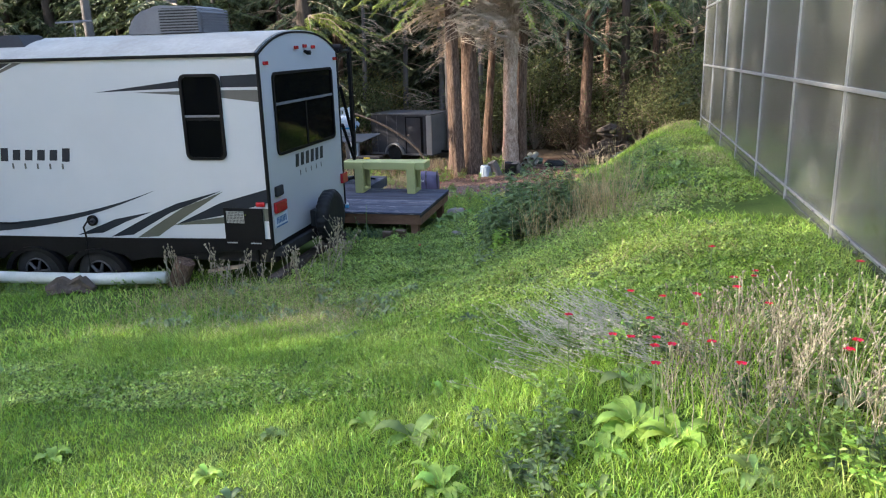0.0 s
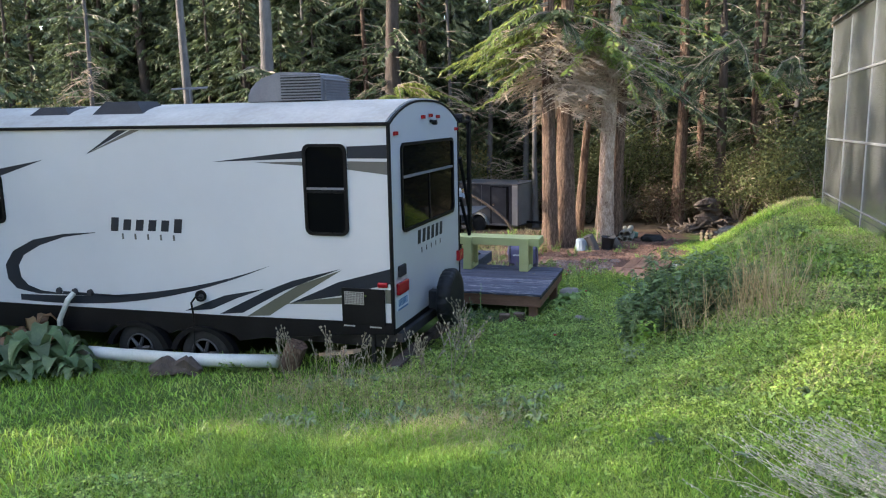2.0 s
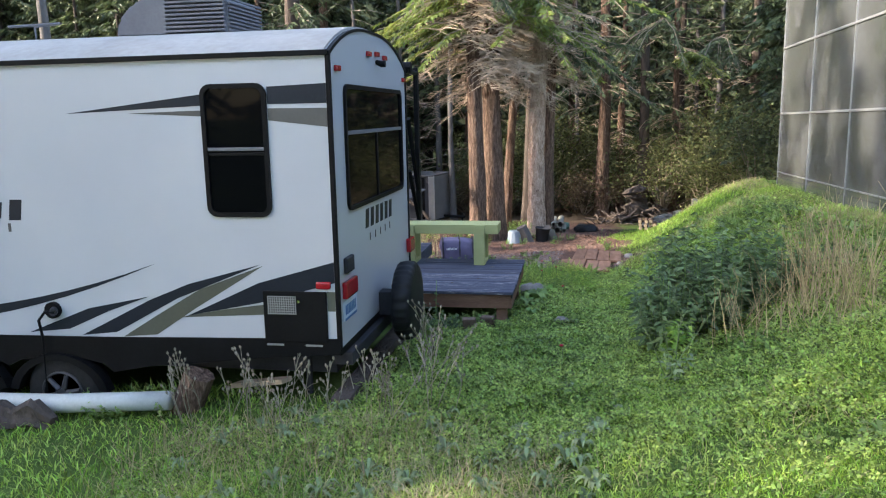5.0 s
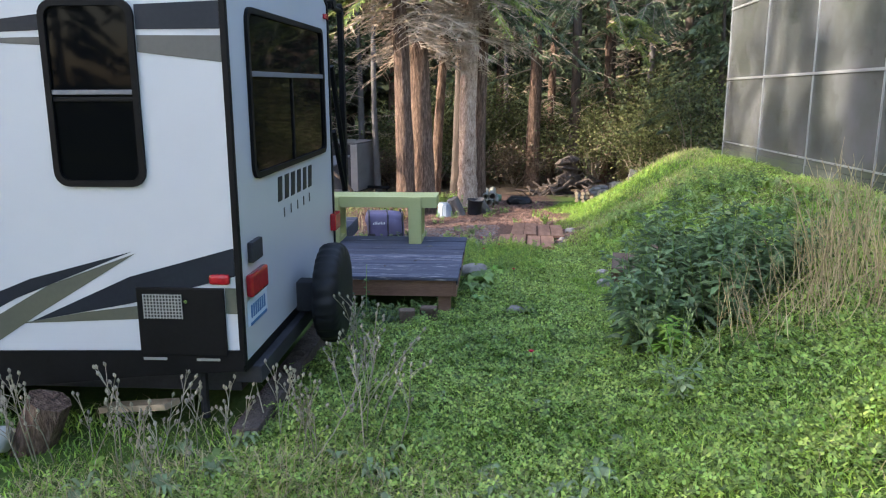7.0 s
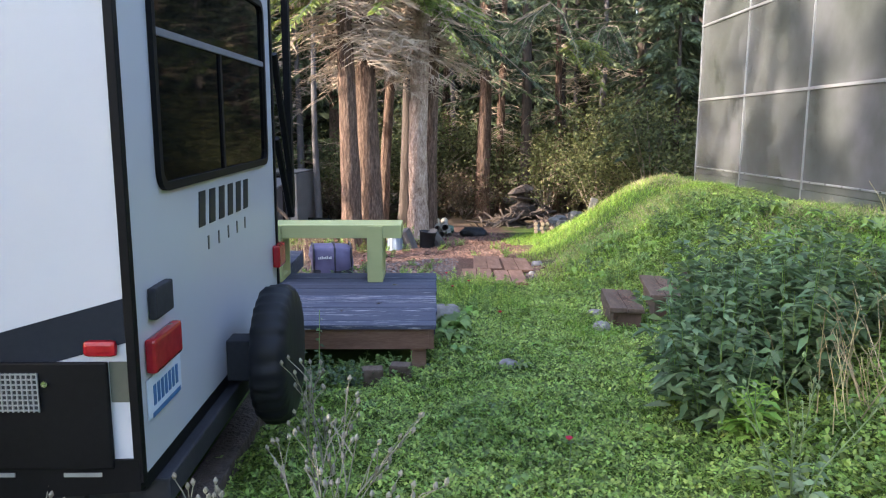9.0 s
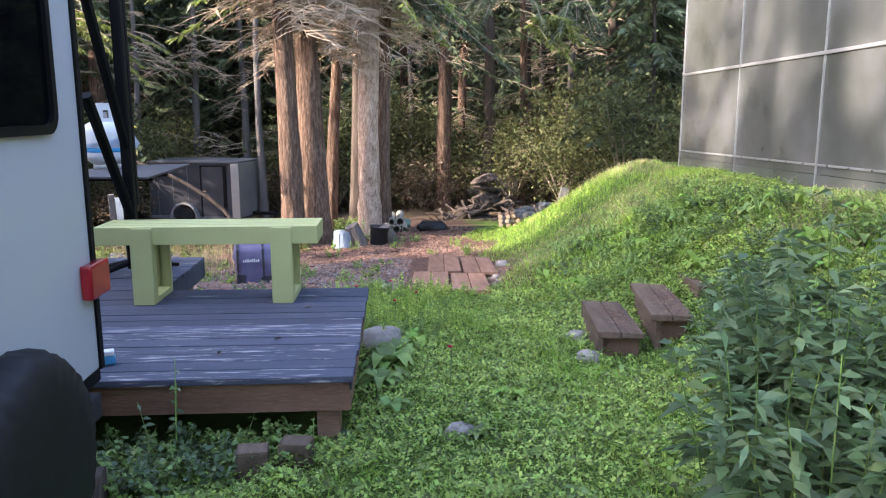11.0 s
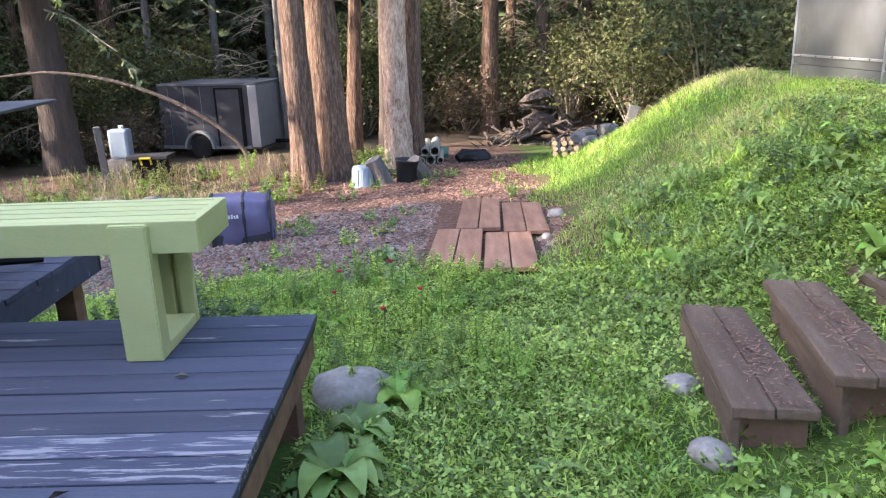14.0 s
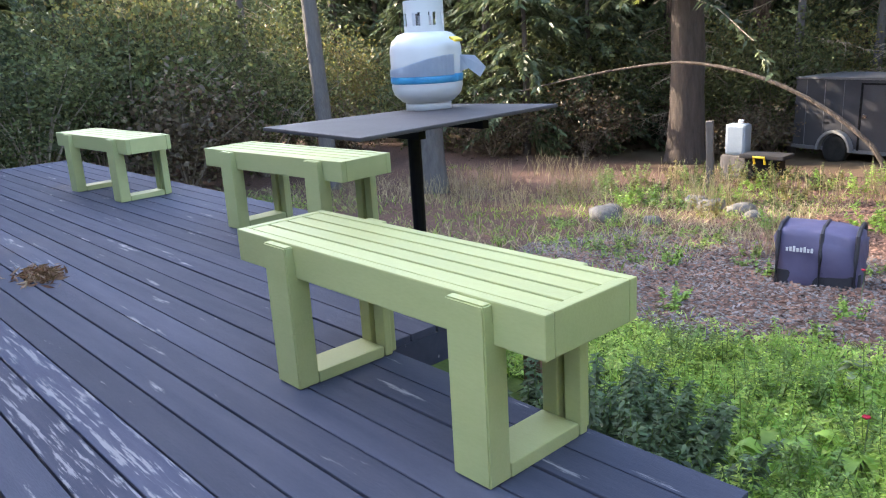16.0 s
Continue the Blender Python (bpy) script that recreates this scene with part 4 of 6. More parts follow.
def build_walk():
    wk = thing("plank_walk", (-1.75, 17.5, -1.55), "reddish boards laid as a garden path on woodchips", "plank path", kind="structure")
    sets = ((-2.21, 15.6, 17.3, 2, 0.235), (-1.72, 15.5, 17.0, 2, 0.225), (-2.03, 17.32, 19.4, 2, 0.235), (-1.54, 17.03, 18.9, 2, 0.23))
    for x0, y0, y1, n, w in sets:
        for k in range(n):
            xa = x0 + k * w
            b = box(xa + 0.006, xa + w - 0.006, y0, y1 - 0.02 * k, 0, 0.04, 0.005)
            for v in b.verts:
                v.co.x += 0.05 * (v.co.y - 15.5)
                v.co.z += np.interp(v.co.y, [15.5, 19.5], [-1.375, -1.70]) + 0.012 * (x0 > -1.8)
            part("plank", b, "plank_red", wk, world=True)


build_walk()

# ---- trees ----


def trunk_mesh(h, r, seed, seg=18, flare=1.35, lean=(0, 0)):
    rings = 22
    pts, rad = [], []
    for i in range(rings + 1):
        u = i / rings
        z = h * u ** 1.25
        pts.append((lean[0] * z + 0.05 * math.sin(z * 0.6 + seed), lean[1] * z + 0.05 * math.cos(z * 0.5 + seed * 2), z - 0.25))
        rad.append(max(0.012, r * (1 - 0.93 * (z / h)) * (1 + (flare - 1) * math.exp(-z / 0.45))))
    return tube(pts, rad, seg, wobble=0.16, seed=seed)


def sprays(rng, base, direction, length, count, leaf, width, droop):
    """Needle sprays along one bough: quads, each a twig's width of needles."""
    t = rng.uniform(0.15, 1.0, count)
    side = np.cross(direction, (0, 0, 1.0))
    side /= np.linalg.norm(side) + 1e-6
    p = base + np.outer(t * length, direction)
    p[:, 2] -= droop * (t ** 1.8) * length
    out = np.outer(rng.uniform(-1, 1, count), side) * 1.0 + direction * rng.uniform(0.25, 0.9, (count, 1)) + np.array([0, 0, -1.0]) * rng.uniform(0.1, 0.65, (count, 1))
    out /= np.linalg.norm(out, axis=1, keepdims=True)
    ln = leaf * rng.uniform(0.5, 1.25, (count, 1)) * (1.15 - 0.55 * t[:, None])
    w = np.cross(out, rng.normal(size=(count, 3)))
    w /= np.linalg.norm(w, axis=1, keepdims=True) + 1e-6
    w *= width * rng.uniform(0.6, 1.3, (count, 1))
    mid = p + out * ln * 0.45
    tip = p + out * ln
    tip[:, 2] -= 0.12 * ln[:, 0]
    return np.stack([p, mid + w, tip, mid - w], 1)


def crown_mesh(name, h, z0, spread, boughs, per, leaf, width, seed, mat, parent, droop=0.35, limbs=True):
    """A conifer's crown: whorled boughs, long below and short above, with gaps."""
    rng = np.random.default_rng(seed)
    quads = []
    limb = bmesh.new()
    for i in range(boughs):
        u = (i + rng.uniform(0, 1)) / boughs
        z = z0 + (h - z0) * u ** 0.9
        a = rng.uniform(0, 2 * np.pi)
        ln = spread * (1 - u) ** 0.75 * rng.uniform(0.5, 1.15) + 0.25
        d = np.array([math.cos(a), math.sin(a), rng.uniform(-0.15, 0.25)])
        d /= np.linalg.norm(d)
        b = np.array([0, 0, z])
        quads.append(sprays(rng, b, d, ln, max(6, int(per * (0.4 + ln / spread))), leaf, width, droop))
        if limbs and ln > 0.8:
            e = b + d * ln * 0.8
            tube([b, b + d * ln * 0.4 - np.array([0, 0, droop * 0.19 * ln]), e - np.array([0, 0, droop * 0.6 * ln])], [0.025, 0.016, 0.006], 4, bm=limb, caps=False)
    q = np.concatenate(quads)
    ob = mesh_object(name, q.reshape(-1, 3), np.arange(len(q) * 4).reshape(-1, 4), mat, parent)
    if limbs:
        part("limb", limb, "twig", parent)
    else:
        limb.free()
    return ob


def dead_twigs(parent, z0, z1, n, spread, seed, mat="dry_twig"):
    rng = random.Random(seed)
    bm = bmesh.new()
    for i in range(n):
        a, z = rng.uniform(0, 6.283), rng.uniform(z0, z1)
        ln = spread * rng.uniform(0.4, 1.0)
        d = Vector((math.cos(a), math.sin(a), rng.uniform(-0.1, 0.25)))
        p = [Vector((0, 0, z)) + d * ln * t + Vector((0, 0, -0.35 * ln * t * t)) for t in (0.05, 0.35, 0.7, 1.0)]
        tube(p, [0.018, 0.013, 0.009, 0.005], 4, bm=bm, caps=False)
        for k in range(15):
            t = rng.uniform(0.3, 1.0)
            b = Vector((0, 0, z)) + d * ln * t + Vector((0, 0, -0.35 * ln * t * t))
            s = d.cross(Vector((0, 0, 1))) * rng.choice((-1, 1)) + d * rng.uniform(0.2, 0.8) + Vector((0, 0, rng.uniform(-0.7, 0.1)))
            s *= ln * rng.uniform(0.12, 0.3)
            tube([b, b + s * 0.6, b + s + Vector((0, 0, -0.04))], [0.009, 0.007, 0.004], 3, bm=bm, caps=False)
    part("dead_branch", bm, mat, parent, "bare dry lower branches")


def conifer(x, y, h, r, seed, crown_from, spread, boughs, per, leaf=0.34, width=0.035, bark="bark_dark", needles="needles",
            label="tall dark conifer with drooping green boughs", lean=(0, 0), dead=0, dead_z=(1.0, 3.5), sink=0.0, limbs=True):
    t = thing("conifer_tree", (x, y, gz(x, y) - sink), label, "tree", group="forest trees")
    part("trunk", trunk_mesh(h, r, seed, lean=lean), bark, t, smooth=True)
    if boughs:
        crown_mesh("crown", h, crown_from, spread, boughs, per, leaf, width, seed, needles, t, limbs=limbs)
    if dead:
        dead_twigs(t, dead_z[0], dead_z[1], dead, 1.9, seed)
    return t


# the clump past the deck; sun on two crowns is painted into their needles
conifer(-4.45, 22.3, 17, 0.235, 1, 5.6, 3.2, 90, 70, bark="bark", needles="needles_sunlit", dead=90, dead_z=(4.2, 6.4), label="tall conifer with sunlit reddish furrowed bark")
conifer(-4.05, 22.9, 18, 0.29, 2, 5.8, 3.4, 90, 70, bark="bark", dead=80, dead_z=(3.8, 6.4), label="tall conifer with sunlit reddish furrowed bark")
conifer(-2.95, 23.6, 17, 0.26, 3, 5.2, 3.2, 90, 60, bark="bark_pale_lit", needles="needles_sunlit", dead=90, dead_z=(4.2, 6.4), label="conifer with pale smooth bark, painted brighter as if sunlit", lean=(0.02, 0))
conifer(-3.85, 24.6, 15, 0.15, 4, 6, 2.4, 40, 50, bark="bark", lean=(0.05, 0), label="slim leaning conifer with grey bark")
conifer(-3.3, 26.2, 16, 0.2, 5, 6, 2.6, 40, 50, bark="bark_dark")
conifer(-11.2, 27.6, 18, 0.42, 7, 3.6, 3.6, 70, 60, bark="bark_dark", label="big conifer with dark brown furrowed bark")
conifer(-14.25, 19.56, 18, 0.17, 9, 13.0, 1.6, 30, 50, bark="bark_grey", lean=(-0.035, 0), label="tall conifer with a pale grey stem")
conifer(-12.55, 20.78, 18, 0.27, 10, 13.5, 1.8, 30, 50, bark="bark_grey", label="tall conifer with a pale grey stem")
conifer(-0.95, 30.5, 17, 0.26, 11, 4.0, 3.2, 60, 60, bark="bark")
conifer(0.45, 31.0, 17, 0.22, 12, 4.0, 3.2, 60, 60)
conifer(3.98, 30.0, 16, 0.20, 13, 3.0, 3.2, 70, 60)
conifer(2.0, 33.0, 15, 0.2, 14, 3.2, 3.4, 70, 60, needles="needles")

conifer(-6.33, 30.0, 15, 0.12, 15, 7, 2.2, 30, 40, bark="bark_grey", label="slim conifer with a bare grey stem")

conifer(-2.66, 24.05, 16, 0.2, 16, 5.8, 2.6, 50, 50, bark="bark", dead=40, dead_z=(3.6, 6.4), lean=(0.02, 0), label="conifer with reddish bark beside a paler one")
# slim bare-stemmed trees with dry side branches between the clump and the wood
bare = [conifer(-0.2, 32.5, 17, 0.17, 41, 5.5, 2.6, 46, 46, bark="bark", dead=34, dead_z=(1.0, 6.5), label="slim conifer with reddish bark and bare dry side branches"),
        conifer(-10.3, 31.5, 16, 0.12, 42, 6.0, 2.2, 40, 42, bark="bark_grey", dead=30, dead_z=(0.8, 6.5), label="slim grey conifer with bare dry side branches")]
rnd = random.Random(4)
for x, y, i in ((-1.9, 33.8, 1), (1.6, 31.6, 0), (2.7, 34.5, 1), (3.0, 31.2, 1), (5.2, 32.4, 0), (-5.4, 32.2, 1), (-4.4, 34.8, 0), (-7.6, 34.2, 1), (-9.0, 33.4, 1), (-12.2, 29.6, 1), (-14.2, 31.8, 0), (-15.9, 29.4, 1), (-18.8, 20.6, 1), (6.4, 30.4, 0)):
    c = copy_thing(bare[i], pose(x, y, gz(x, y) - 0.1, 0, 0, rnd.uniform(0, 360)))
    f = rnd.uniform(0.8, 1.25)
    c.scale = (f, f, 1)

# the forest behind, from five kinds
kinds = [conifer(-19.0, 30.0, 19, 0.30, 21, 3.0, 3.6, 120, 62, leaf=0.46, width=0.062, limbs=False),
         conifer(6.5, 33.0, 15, 0.22, 22, 1.2, 3.2, 120, 62, leaf=0.46, width=0.062, limbs=False),
         conifer(-6.5, 36.0, 20, 0.26, 23, 4.5, 3.0, 100, 62, leaf=0.46, width=0.062, bark="bark", limbs=False),
         conifer(-13.0, 35.0, 11, 0.14, 24, 0.6, 2.6, 120, 64, leaf=0.4, width=0.052, limbs=False),
         conifer(9.5, 29.0, 9, 0.12, 25, 0.4, 2.4, 120, 60, leaf=0.38, width=0.048, limbs=False)]
rnd = random.Random(11)
spots = []
for row, (y0, n) in enumerate(((36, 12), (41, 10))):
    for k in range(n):
        spots.append((-36 + 62 * (k + rnd.uniform(0.15, 0.85)) / n, y0 + rnd.uniform(-1.8, 1.8), rnd.choice((0, 0, 1, 2, 2, 3, 4))))
spots += [(-23, 14.4, 4), (-21, 19.5, 4), (-24, 18, 4), (-26, 21, 4), (-29, 19, 4), (-23, 22.5, 4), (-25, 26.5, 1), (-20, 26.5, 4), (-27, 29, 0), (-24, 33, 1), (-19.5, 12.8, 4), (-30, 26, 2), (-16.5, 31, 3), (-28, 13.5, 4), (-31, 15.5, 3), (-27, 16.5, 4), (-33, 18.5, 3), (-30, 21.5, 4), (-34, 24, 3), (-31.5, 27.5, 3), (-35, 31, 1), (-21.5, 33.5, 3), (-24.5, 30.5, 3), (-27.5, 25, 4), (-22.5, 24.5, 4), (-29.5, 31.5, 3), (-25, 35.5, 3), (-17, 36.6, 3), (-20.4, 36.8, 1), (-23.5, 38, 3), (-27, 39, 1), (-31, 38, 3), (-29, 36, 3), (-18.8, 33.2, 3), (-34, 35, 3), (-21, 34.6, 4), (-26.4, 33, 4), (-26, 43, 1), (-29, 41, 0), (-23, 45, 1), (-20, 42.5, 1), (-32.5, 44, 1), (-17, 44, 1), (-35, 41, 1), (-30, 47, 1), (-27, 46, 0), (-14.5, 42, 1), (-20.4, 34.2, 1), (-23.7, 39.2, 1), (-27.2, 44.3, 0), (-24.3, 36.4, 1), (-23.5, 41.7, 1), (-18.4, 32.8, 3), (-30, 44, 1), (-21.5, 36.5, 3), (-22.8, 34.8, 3), (-25.5, 40.5, 3), (-28.5, 39.5, 3), (-19.5, 35.8, 3), (-24.8, 42.8, 3), (-15.3, 26.6, 4), (-15.4, 29.4, 3), (-5.5, 38.5, 3), (-3, 37.5, 3), (-0.8, 36.5, 3), (1.5, 38, 3), (4, 36.5, 3), (-8, 38.5, 1), (-10.5, 36.8, 3), (-12.5, 39, 3), (-14.6, 28.4, 4), (-18, 34, 0), (-22, 36, 1), (-28, 34, 0), (-14, 38.5, 0), (-10, 40, 1), (-32, 30, 0), (-12, 33, 2), (-17.5, 27.5, 1), (-20.5, 29.5, 0), (-15.5, 34, 1), (-23, 31, 1), (-26.5, 37, 1), (-19, 39, 1),
          (11, 30, 1), (-26, 11, 0), (-23, 6.5, 1), (5, 29.5, 4), (4.2, 27, 4), (7.5, 26, 3)]
spots += [(-21, 33.2, 0), (-23.5, 32.3, 1), (-26, 32.2, 0), (-28.5, 32.4, 1), (-30.5, 32.8, 0), (-24.5, 34.5, 0), (-27.5, 34.5, 1), (-33, 32.5, 0), (-19, 34.5, 0), (-35, 33, 1), (-17.2, 33.0, 0), (-31.8, 34.6, 0), (-37.5, 34, 0), (-22.2, 35.6, 1), (-29.4, 35.8, 0)]
# unseen trees beside and behind the start of the walk, placed for their shade
spots += [(-16.5, 3.4, 4), (-19, -1.3, 2), (-24.5, -2.0, 2), (-17.5, 4.6, 0), (-20, 2.4, 0), (-23, 3.2, 0), (-19.5, 5.0, 0), (-22.5, 6.4, 0), (-25.5, 1.6, 0), (-25.8, 4.8, 0), (-16.5, 7.0, 1), (-13.5, 5.1, 4), (-15.5, 6.2, 3), (-14.2, 8.2, 4), (-16.5, 9.8, 4), (-15.2, 11.2, 4), (-18, 11.6, 4), (-17.5, 7.6, 3), (-19.5, 9.2, 1), (-21, 11.2, 1), (-22.5, 9.4, 0), (-21.5, 13.0, 1), (-24, 12.2, 1), (-18.5, 13.6, 3), (-24.5, 14.6, 3), (-20, 5.9, 3), (-13.5, -7.5, 3), (-18, -6, 1), (-10, -10, 4), (-21, -11, 1),
          (-14, -17, 1), (-6, -21, 1), (3, -26, 0), (-3, -28, 1), (-30, -8, 0), (10, -24, 0), (20, -18, 0)]
for x, y, i in spots:
    if y > 41 or (x < -24 and y > 36):
        continue
    c = copy_thing(kinds[i], pose(x, y, gz(x, y) - 0.1, 0, 0, rnd.uniform(0, 360)))
    f = rnd.uniform(0.85, 1.2)
    if x < -13.5 and 15.5 < y < 24:
        f *= 0.72
    elif x < -15.5 and 24 < y < 32:
        f *= 0.62
    c.scale = (f, f, f * rnd.uniform(0.9, 1.1))

# the wood beyond, dark and closed, with an uneven top
def build_backdrop():
    rng = np.random.default_rng(17)
    line = [(-62.0, -8.0), (-62.0, 30.0), (-50.0, 54.0), (0.0, 60.0), (48.0, 56.0)]
    vs, fs = [], []
    for (xa, ya), (xb, yb) in zip(line, line[1:]):
        n = int(math.hypot(xb - xa, yb - ya) / 0.22)
        for k in range(n):
            u = (k + rng.uniform(0, 1)) / n
            x, y = xa + (xb - xa) * u + rng.normal(0, 1.2), ya + (yb - ya) * u + rng.normal(0, 1.2)
            h, w = rng.uniform(7.5, 13.0) + (9 if y > 30 else 0), rng.uniform(1.2, 2.2)
            dx, dy = (xb - xa), (yb - ya)
            m = math.hypot(dx, dy)
            dx, dy = dx / m, dy / m
            z = gz(x, y) - 0.3
            tiers = 9
            for j in range(tiers):
                z0, z1 = z + h * j / (tiers + 1.0), z + h * (j + 1.9) / (tiers + 1.0)
                r = w * (1 - 0.85 * j / tiers) * rng.uniform(0.8, 1.25)
                o = rng.normal(0, 0.15)
                i0 = len(vs)
                vs += [(x - dx * r, y - dy * r, z0 - 0.3), (x + dx * r, y + dy * r, z0 - 0.25), (x + dx * o, y + dy * o, z1)]
                fs.append((i0, i0 + 1, i0 + 2))
    tagged(mesh_object("backdrop", vs, fs, "needles"), "dark distant conifer wood closing the view", "woods", kind="structure")


build_backdrop()

# ---- the cargo trailer ----


def build_cargo():
    c = thing("cargo_trailer", (-7.95, 30.0, -2.66), "small dark enclosed cargo trailer with a side door", "cargo trailer", rz=-12)
    c.scale = (0.9, 1, 1)
    b = bmesh.new()
    prism([(-1.5, 0.28), (1.5, 0.28), (1.5, 1.83), (1.38, 1.9), (-1.4, 1.9), (-1.5, 1.83)], "y", -0.85, 0.85, bm=b)
    part("body", b, "trailer", c, "dark grey panelled body")
    part("roof_trim", box(-1.52, 1.52, -0.87, 0.87, 1.86, 1.91, 0.01), "trailer_trim", c)
    part("corner_trim", box(1.26, 1.53, -0.88, 0.88, 0.32, 1.85, 0.02), "alu", c, "bright front corner sheet")
    part("sill", box(-1.52, 1.24, -0.88, -0.84, 0.28, 0.36, 0.006), "trailer_trim", c)
    d = part("door", box(0.3, 1.0, -0.885, -0.852, 0.36, 1.76, 0.008), "trailer", c, "dark side door")
    for x0, x1, z0, z1 in ((0.25, 0.30, 0.34, 1.8), (1.0, 1.1, 0.34, 1.8), (0.3, 1.0, 1.76, 1.8)):
        part("door_frame", box(x0, x1, -0.895, -0.85, z0, z1, 0.004), "black", c)
    part("handle", box(0.35, 0.45, -0.91, -0.885, 1.05, 1.12, 0.005), "chrome", d)
    for k in range(3):
        part("seam", box(-1.2 + 0.5 * k, -1.185 + 0.5 * k, -0.856, -0.851, 0.36, 1.84), "trailer_trim", c)
    for s in (-1, 1):
        w = part("wheel", tube([(-0.3, s * 0.74, 0.32), (-0.3, s * 0.92, 0.32)], 0.17, 16), "alu", c)
        ty = lathe([(0.18, -0.09), (0.30, -0.09), (0.32, -0.06), (0.32, 0.06), (0.30, 0.09), (0.18, 0.09)], 24)
        ty.transform(Matrix.Translation((-0.3, s * 0.84, 0.32)) @ Matrix.Rotation(radians(90), 4, "X"))
        part("tyre", ty, "rubber", w, smooth=True)
        out = [(-0.3 + 0.46 * math.cos(radians(a)), 0.30 + 0.46 * math.sin(radians(a))) for a in range(0, 181, 15)]
        inn = [(-0.3 + 0.40 * math.cos(radians(a)), 0.30 + 0.40 * math.sin(radians(a))) for a in range(0, 181, 15)]
        part("fender", prism(out + inn[::-1], "y", s * 0.852, s * 1.0), "alu", c, "dull aluminium fender")
    part("tongue", tube([(1.5, 0, 0.36), (2.4, 0, 0.36)], 0.05, 8), "black", c)
    part("tongue_jack", tube([(2.3, 0, 0.5), (2.3, 0, -0.15)], 0.03, 8), "black", c)


build_cargo()

# ---- undergrowth of the forest edge ----


def leaf_quads(rng, centres, size, up=0.3, long=1.6):
    """One four-cornered leaf at each centre, turned at random."""
    n = len(centres)
    d = rng.normal(size=(n, 3))
    d[:, 2] = d[:, 2] * 0.6 + up
    d /= np.linalg.norm(d, axis=1, keepdims=True)
    w = np.cross(d, rng.normal(size=(n, 3)))
    w /= np.linalg.norm(w, axis=1, keepdims=True) + 1e-6
    s = size * rng.uniform(0.55, 1.3, (n, 1))
    a = centres - d * s * 0.5 * long
    c = centres + d * s * 0.5 * long
    return np.stack([a, centres + w * s * 0.5, c, centres - w * s * 0.5], 1)


def quads_object(name, q, mat, parent=None):
    return mesh_object(name, q.reshape(-1, 3), np.arange(len(q) * 4).reshape(-1, 4), mat, parent)


def shrub(name, x, y, w, h, n, size, mat, seed, label, stems=9, stem_mat="twig", group="undergrowth shrubs"):
    """A shrub: thin stems fanning from the ground and leaves in loose clumps round their tips."""
    rng = np.random.default_rng(seed)
    t = thing(name, (x, y, gz(x, y)), label, "shrub", group=group)
    bm = bmesh.new()
    cl = []
    for k in range(stems):
        a, lean = rng.uniform(0, 6.283), rng.uniform(0.1, 1.0)
        tip = np.array([math.cos(a) * w * lean, math.sin(a) * w * lean, h * rng.uniform(0.6, 1.0) * (1.1 - 0.35 * lean)])
        mid = tip * 0.5 + np.array([0, 0, 0.12 * h])
        tube([(0, 0, -0.05), mid, tip], [0.012 + 0.006 * h, 0.008 + 0.003 * h, 0.004], 4, bm=bm, caps=False)
        for j in range(5):
            u = rng.uniform(0.35, 1.05)
            c = (mid * (1 - u) + tip * u) if u > 0.5 else mid * u * 2
            cl.append((c + rng.normal(size=3) * 0.12 * w, rng.uniform(0.16, 0.42) * w))
    part("stem", bm, stem_mat, t)
    pick = rng.integers(0, len(cl), n)
    c = np.array([cl[i][0] for i in pick]) + rng.normal(size=(n, 3)) * np.array([cl[i][1] for i in pick])[:, None] * 0.62
    c[:, 2] = np.maximum(c[:, 2], 0.02)
    quads_object("leaves", leaf_quads(rng, c, size), mat, t)
    return t


sh = [shrub("shrub", -12.5, 31.5, 1.9, 3.2, 6400, 0.055, "bush", 31, "dense dark green forest shrub", 14),
      shrub("shrub", -17.8, 25.5, 1.9, 2.6, 6400, 0.055, "bush", 32, "dense dark green forest shrub", 14),
      shrub("shrub", -9.9, 32.5, 1.7, 3.4, 5200, 0.055, "bush_yellow", 33, "yellowing leafy forest shrub", 14),
      shrub("shrub", -13.8, 27.2, 1.3, 1.7, 3600, 0.055, "bush_brown", 34, "low brown-leaved forest shrub", 10)]
rnd = random.Random(5)
more = [(-21 + 2.3 * k + rnd.uniform(-0.7, 0.7), 33.5 + rnd.uniform(-1.5, 2.5), rnd.choice((0, 0, 1, 2))) for k in range(16)]
more += [(-24 + 4.2 * k + rnd.uniform(-0.7, 0.7), 38.5 + rnd.uniform(-1.5, 2.5), rnd.choice((0, 1, 2))) for k in range(5)]
more += [(-16.0 - 1.1 * k, 15.2 + 1.5 * k + rnd.uniform(-0.4, 0.4), k % 3) for k in range(7)]
more += [(-20 + 1.9 * k, 30.8 + rnd.uniform(-0.8, 0.8), (0, 2, 1)[k % 3]) for k in range(6)]
more += [(-19.5, 21, 1), (-18.5, 18.5, 0), (-20.5, 16.5, 1), (-19, 23.2, 2), (-16.2, 27.5, 0), (-14.8, 29, 1), (-21.5, 24.5, 0), (-22, 28, 1), (-11.6, 30, 1), (-10.2, 28.6, 3), (-15.6, 25.6, 3), (-17.6, 22.2, 3), (-16.8, 19.6, 1),
         (-6.2, 33, 3), (-4.7, 31.5, 0), (-2.9, 32.5, 1), (-1.6, 30.5, 3), (2.4, 28.5, 1), (3.4, 26.2, 0), (4.5, 24.5, 1), (5.6, 23, 0), (6.4, 21.5, 1), (1.2, 31.0, 0), (-17.5, 16.4, 1), (-22, 13, 0), (-23.5, 18, 1),
         (-15.4, 17.2, 3), (3.2, 30.5, 0), (6, 28.5, 0), (8, 24.5, 1)]
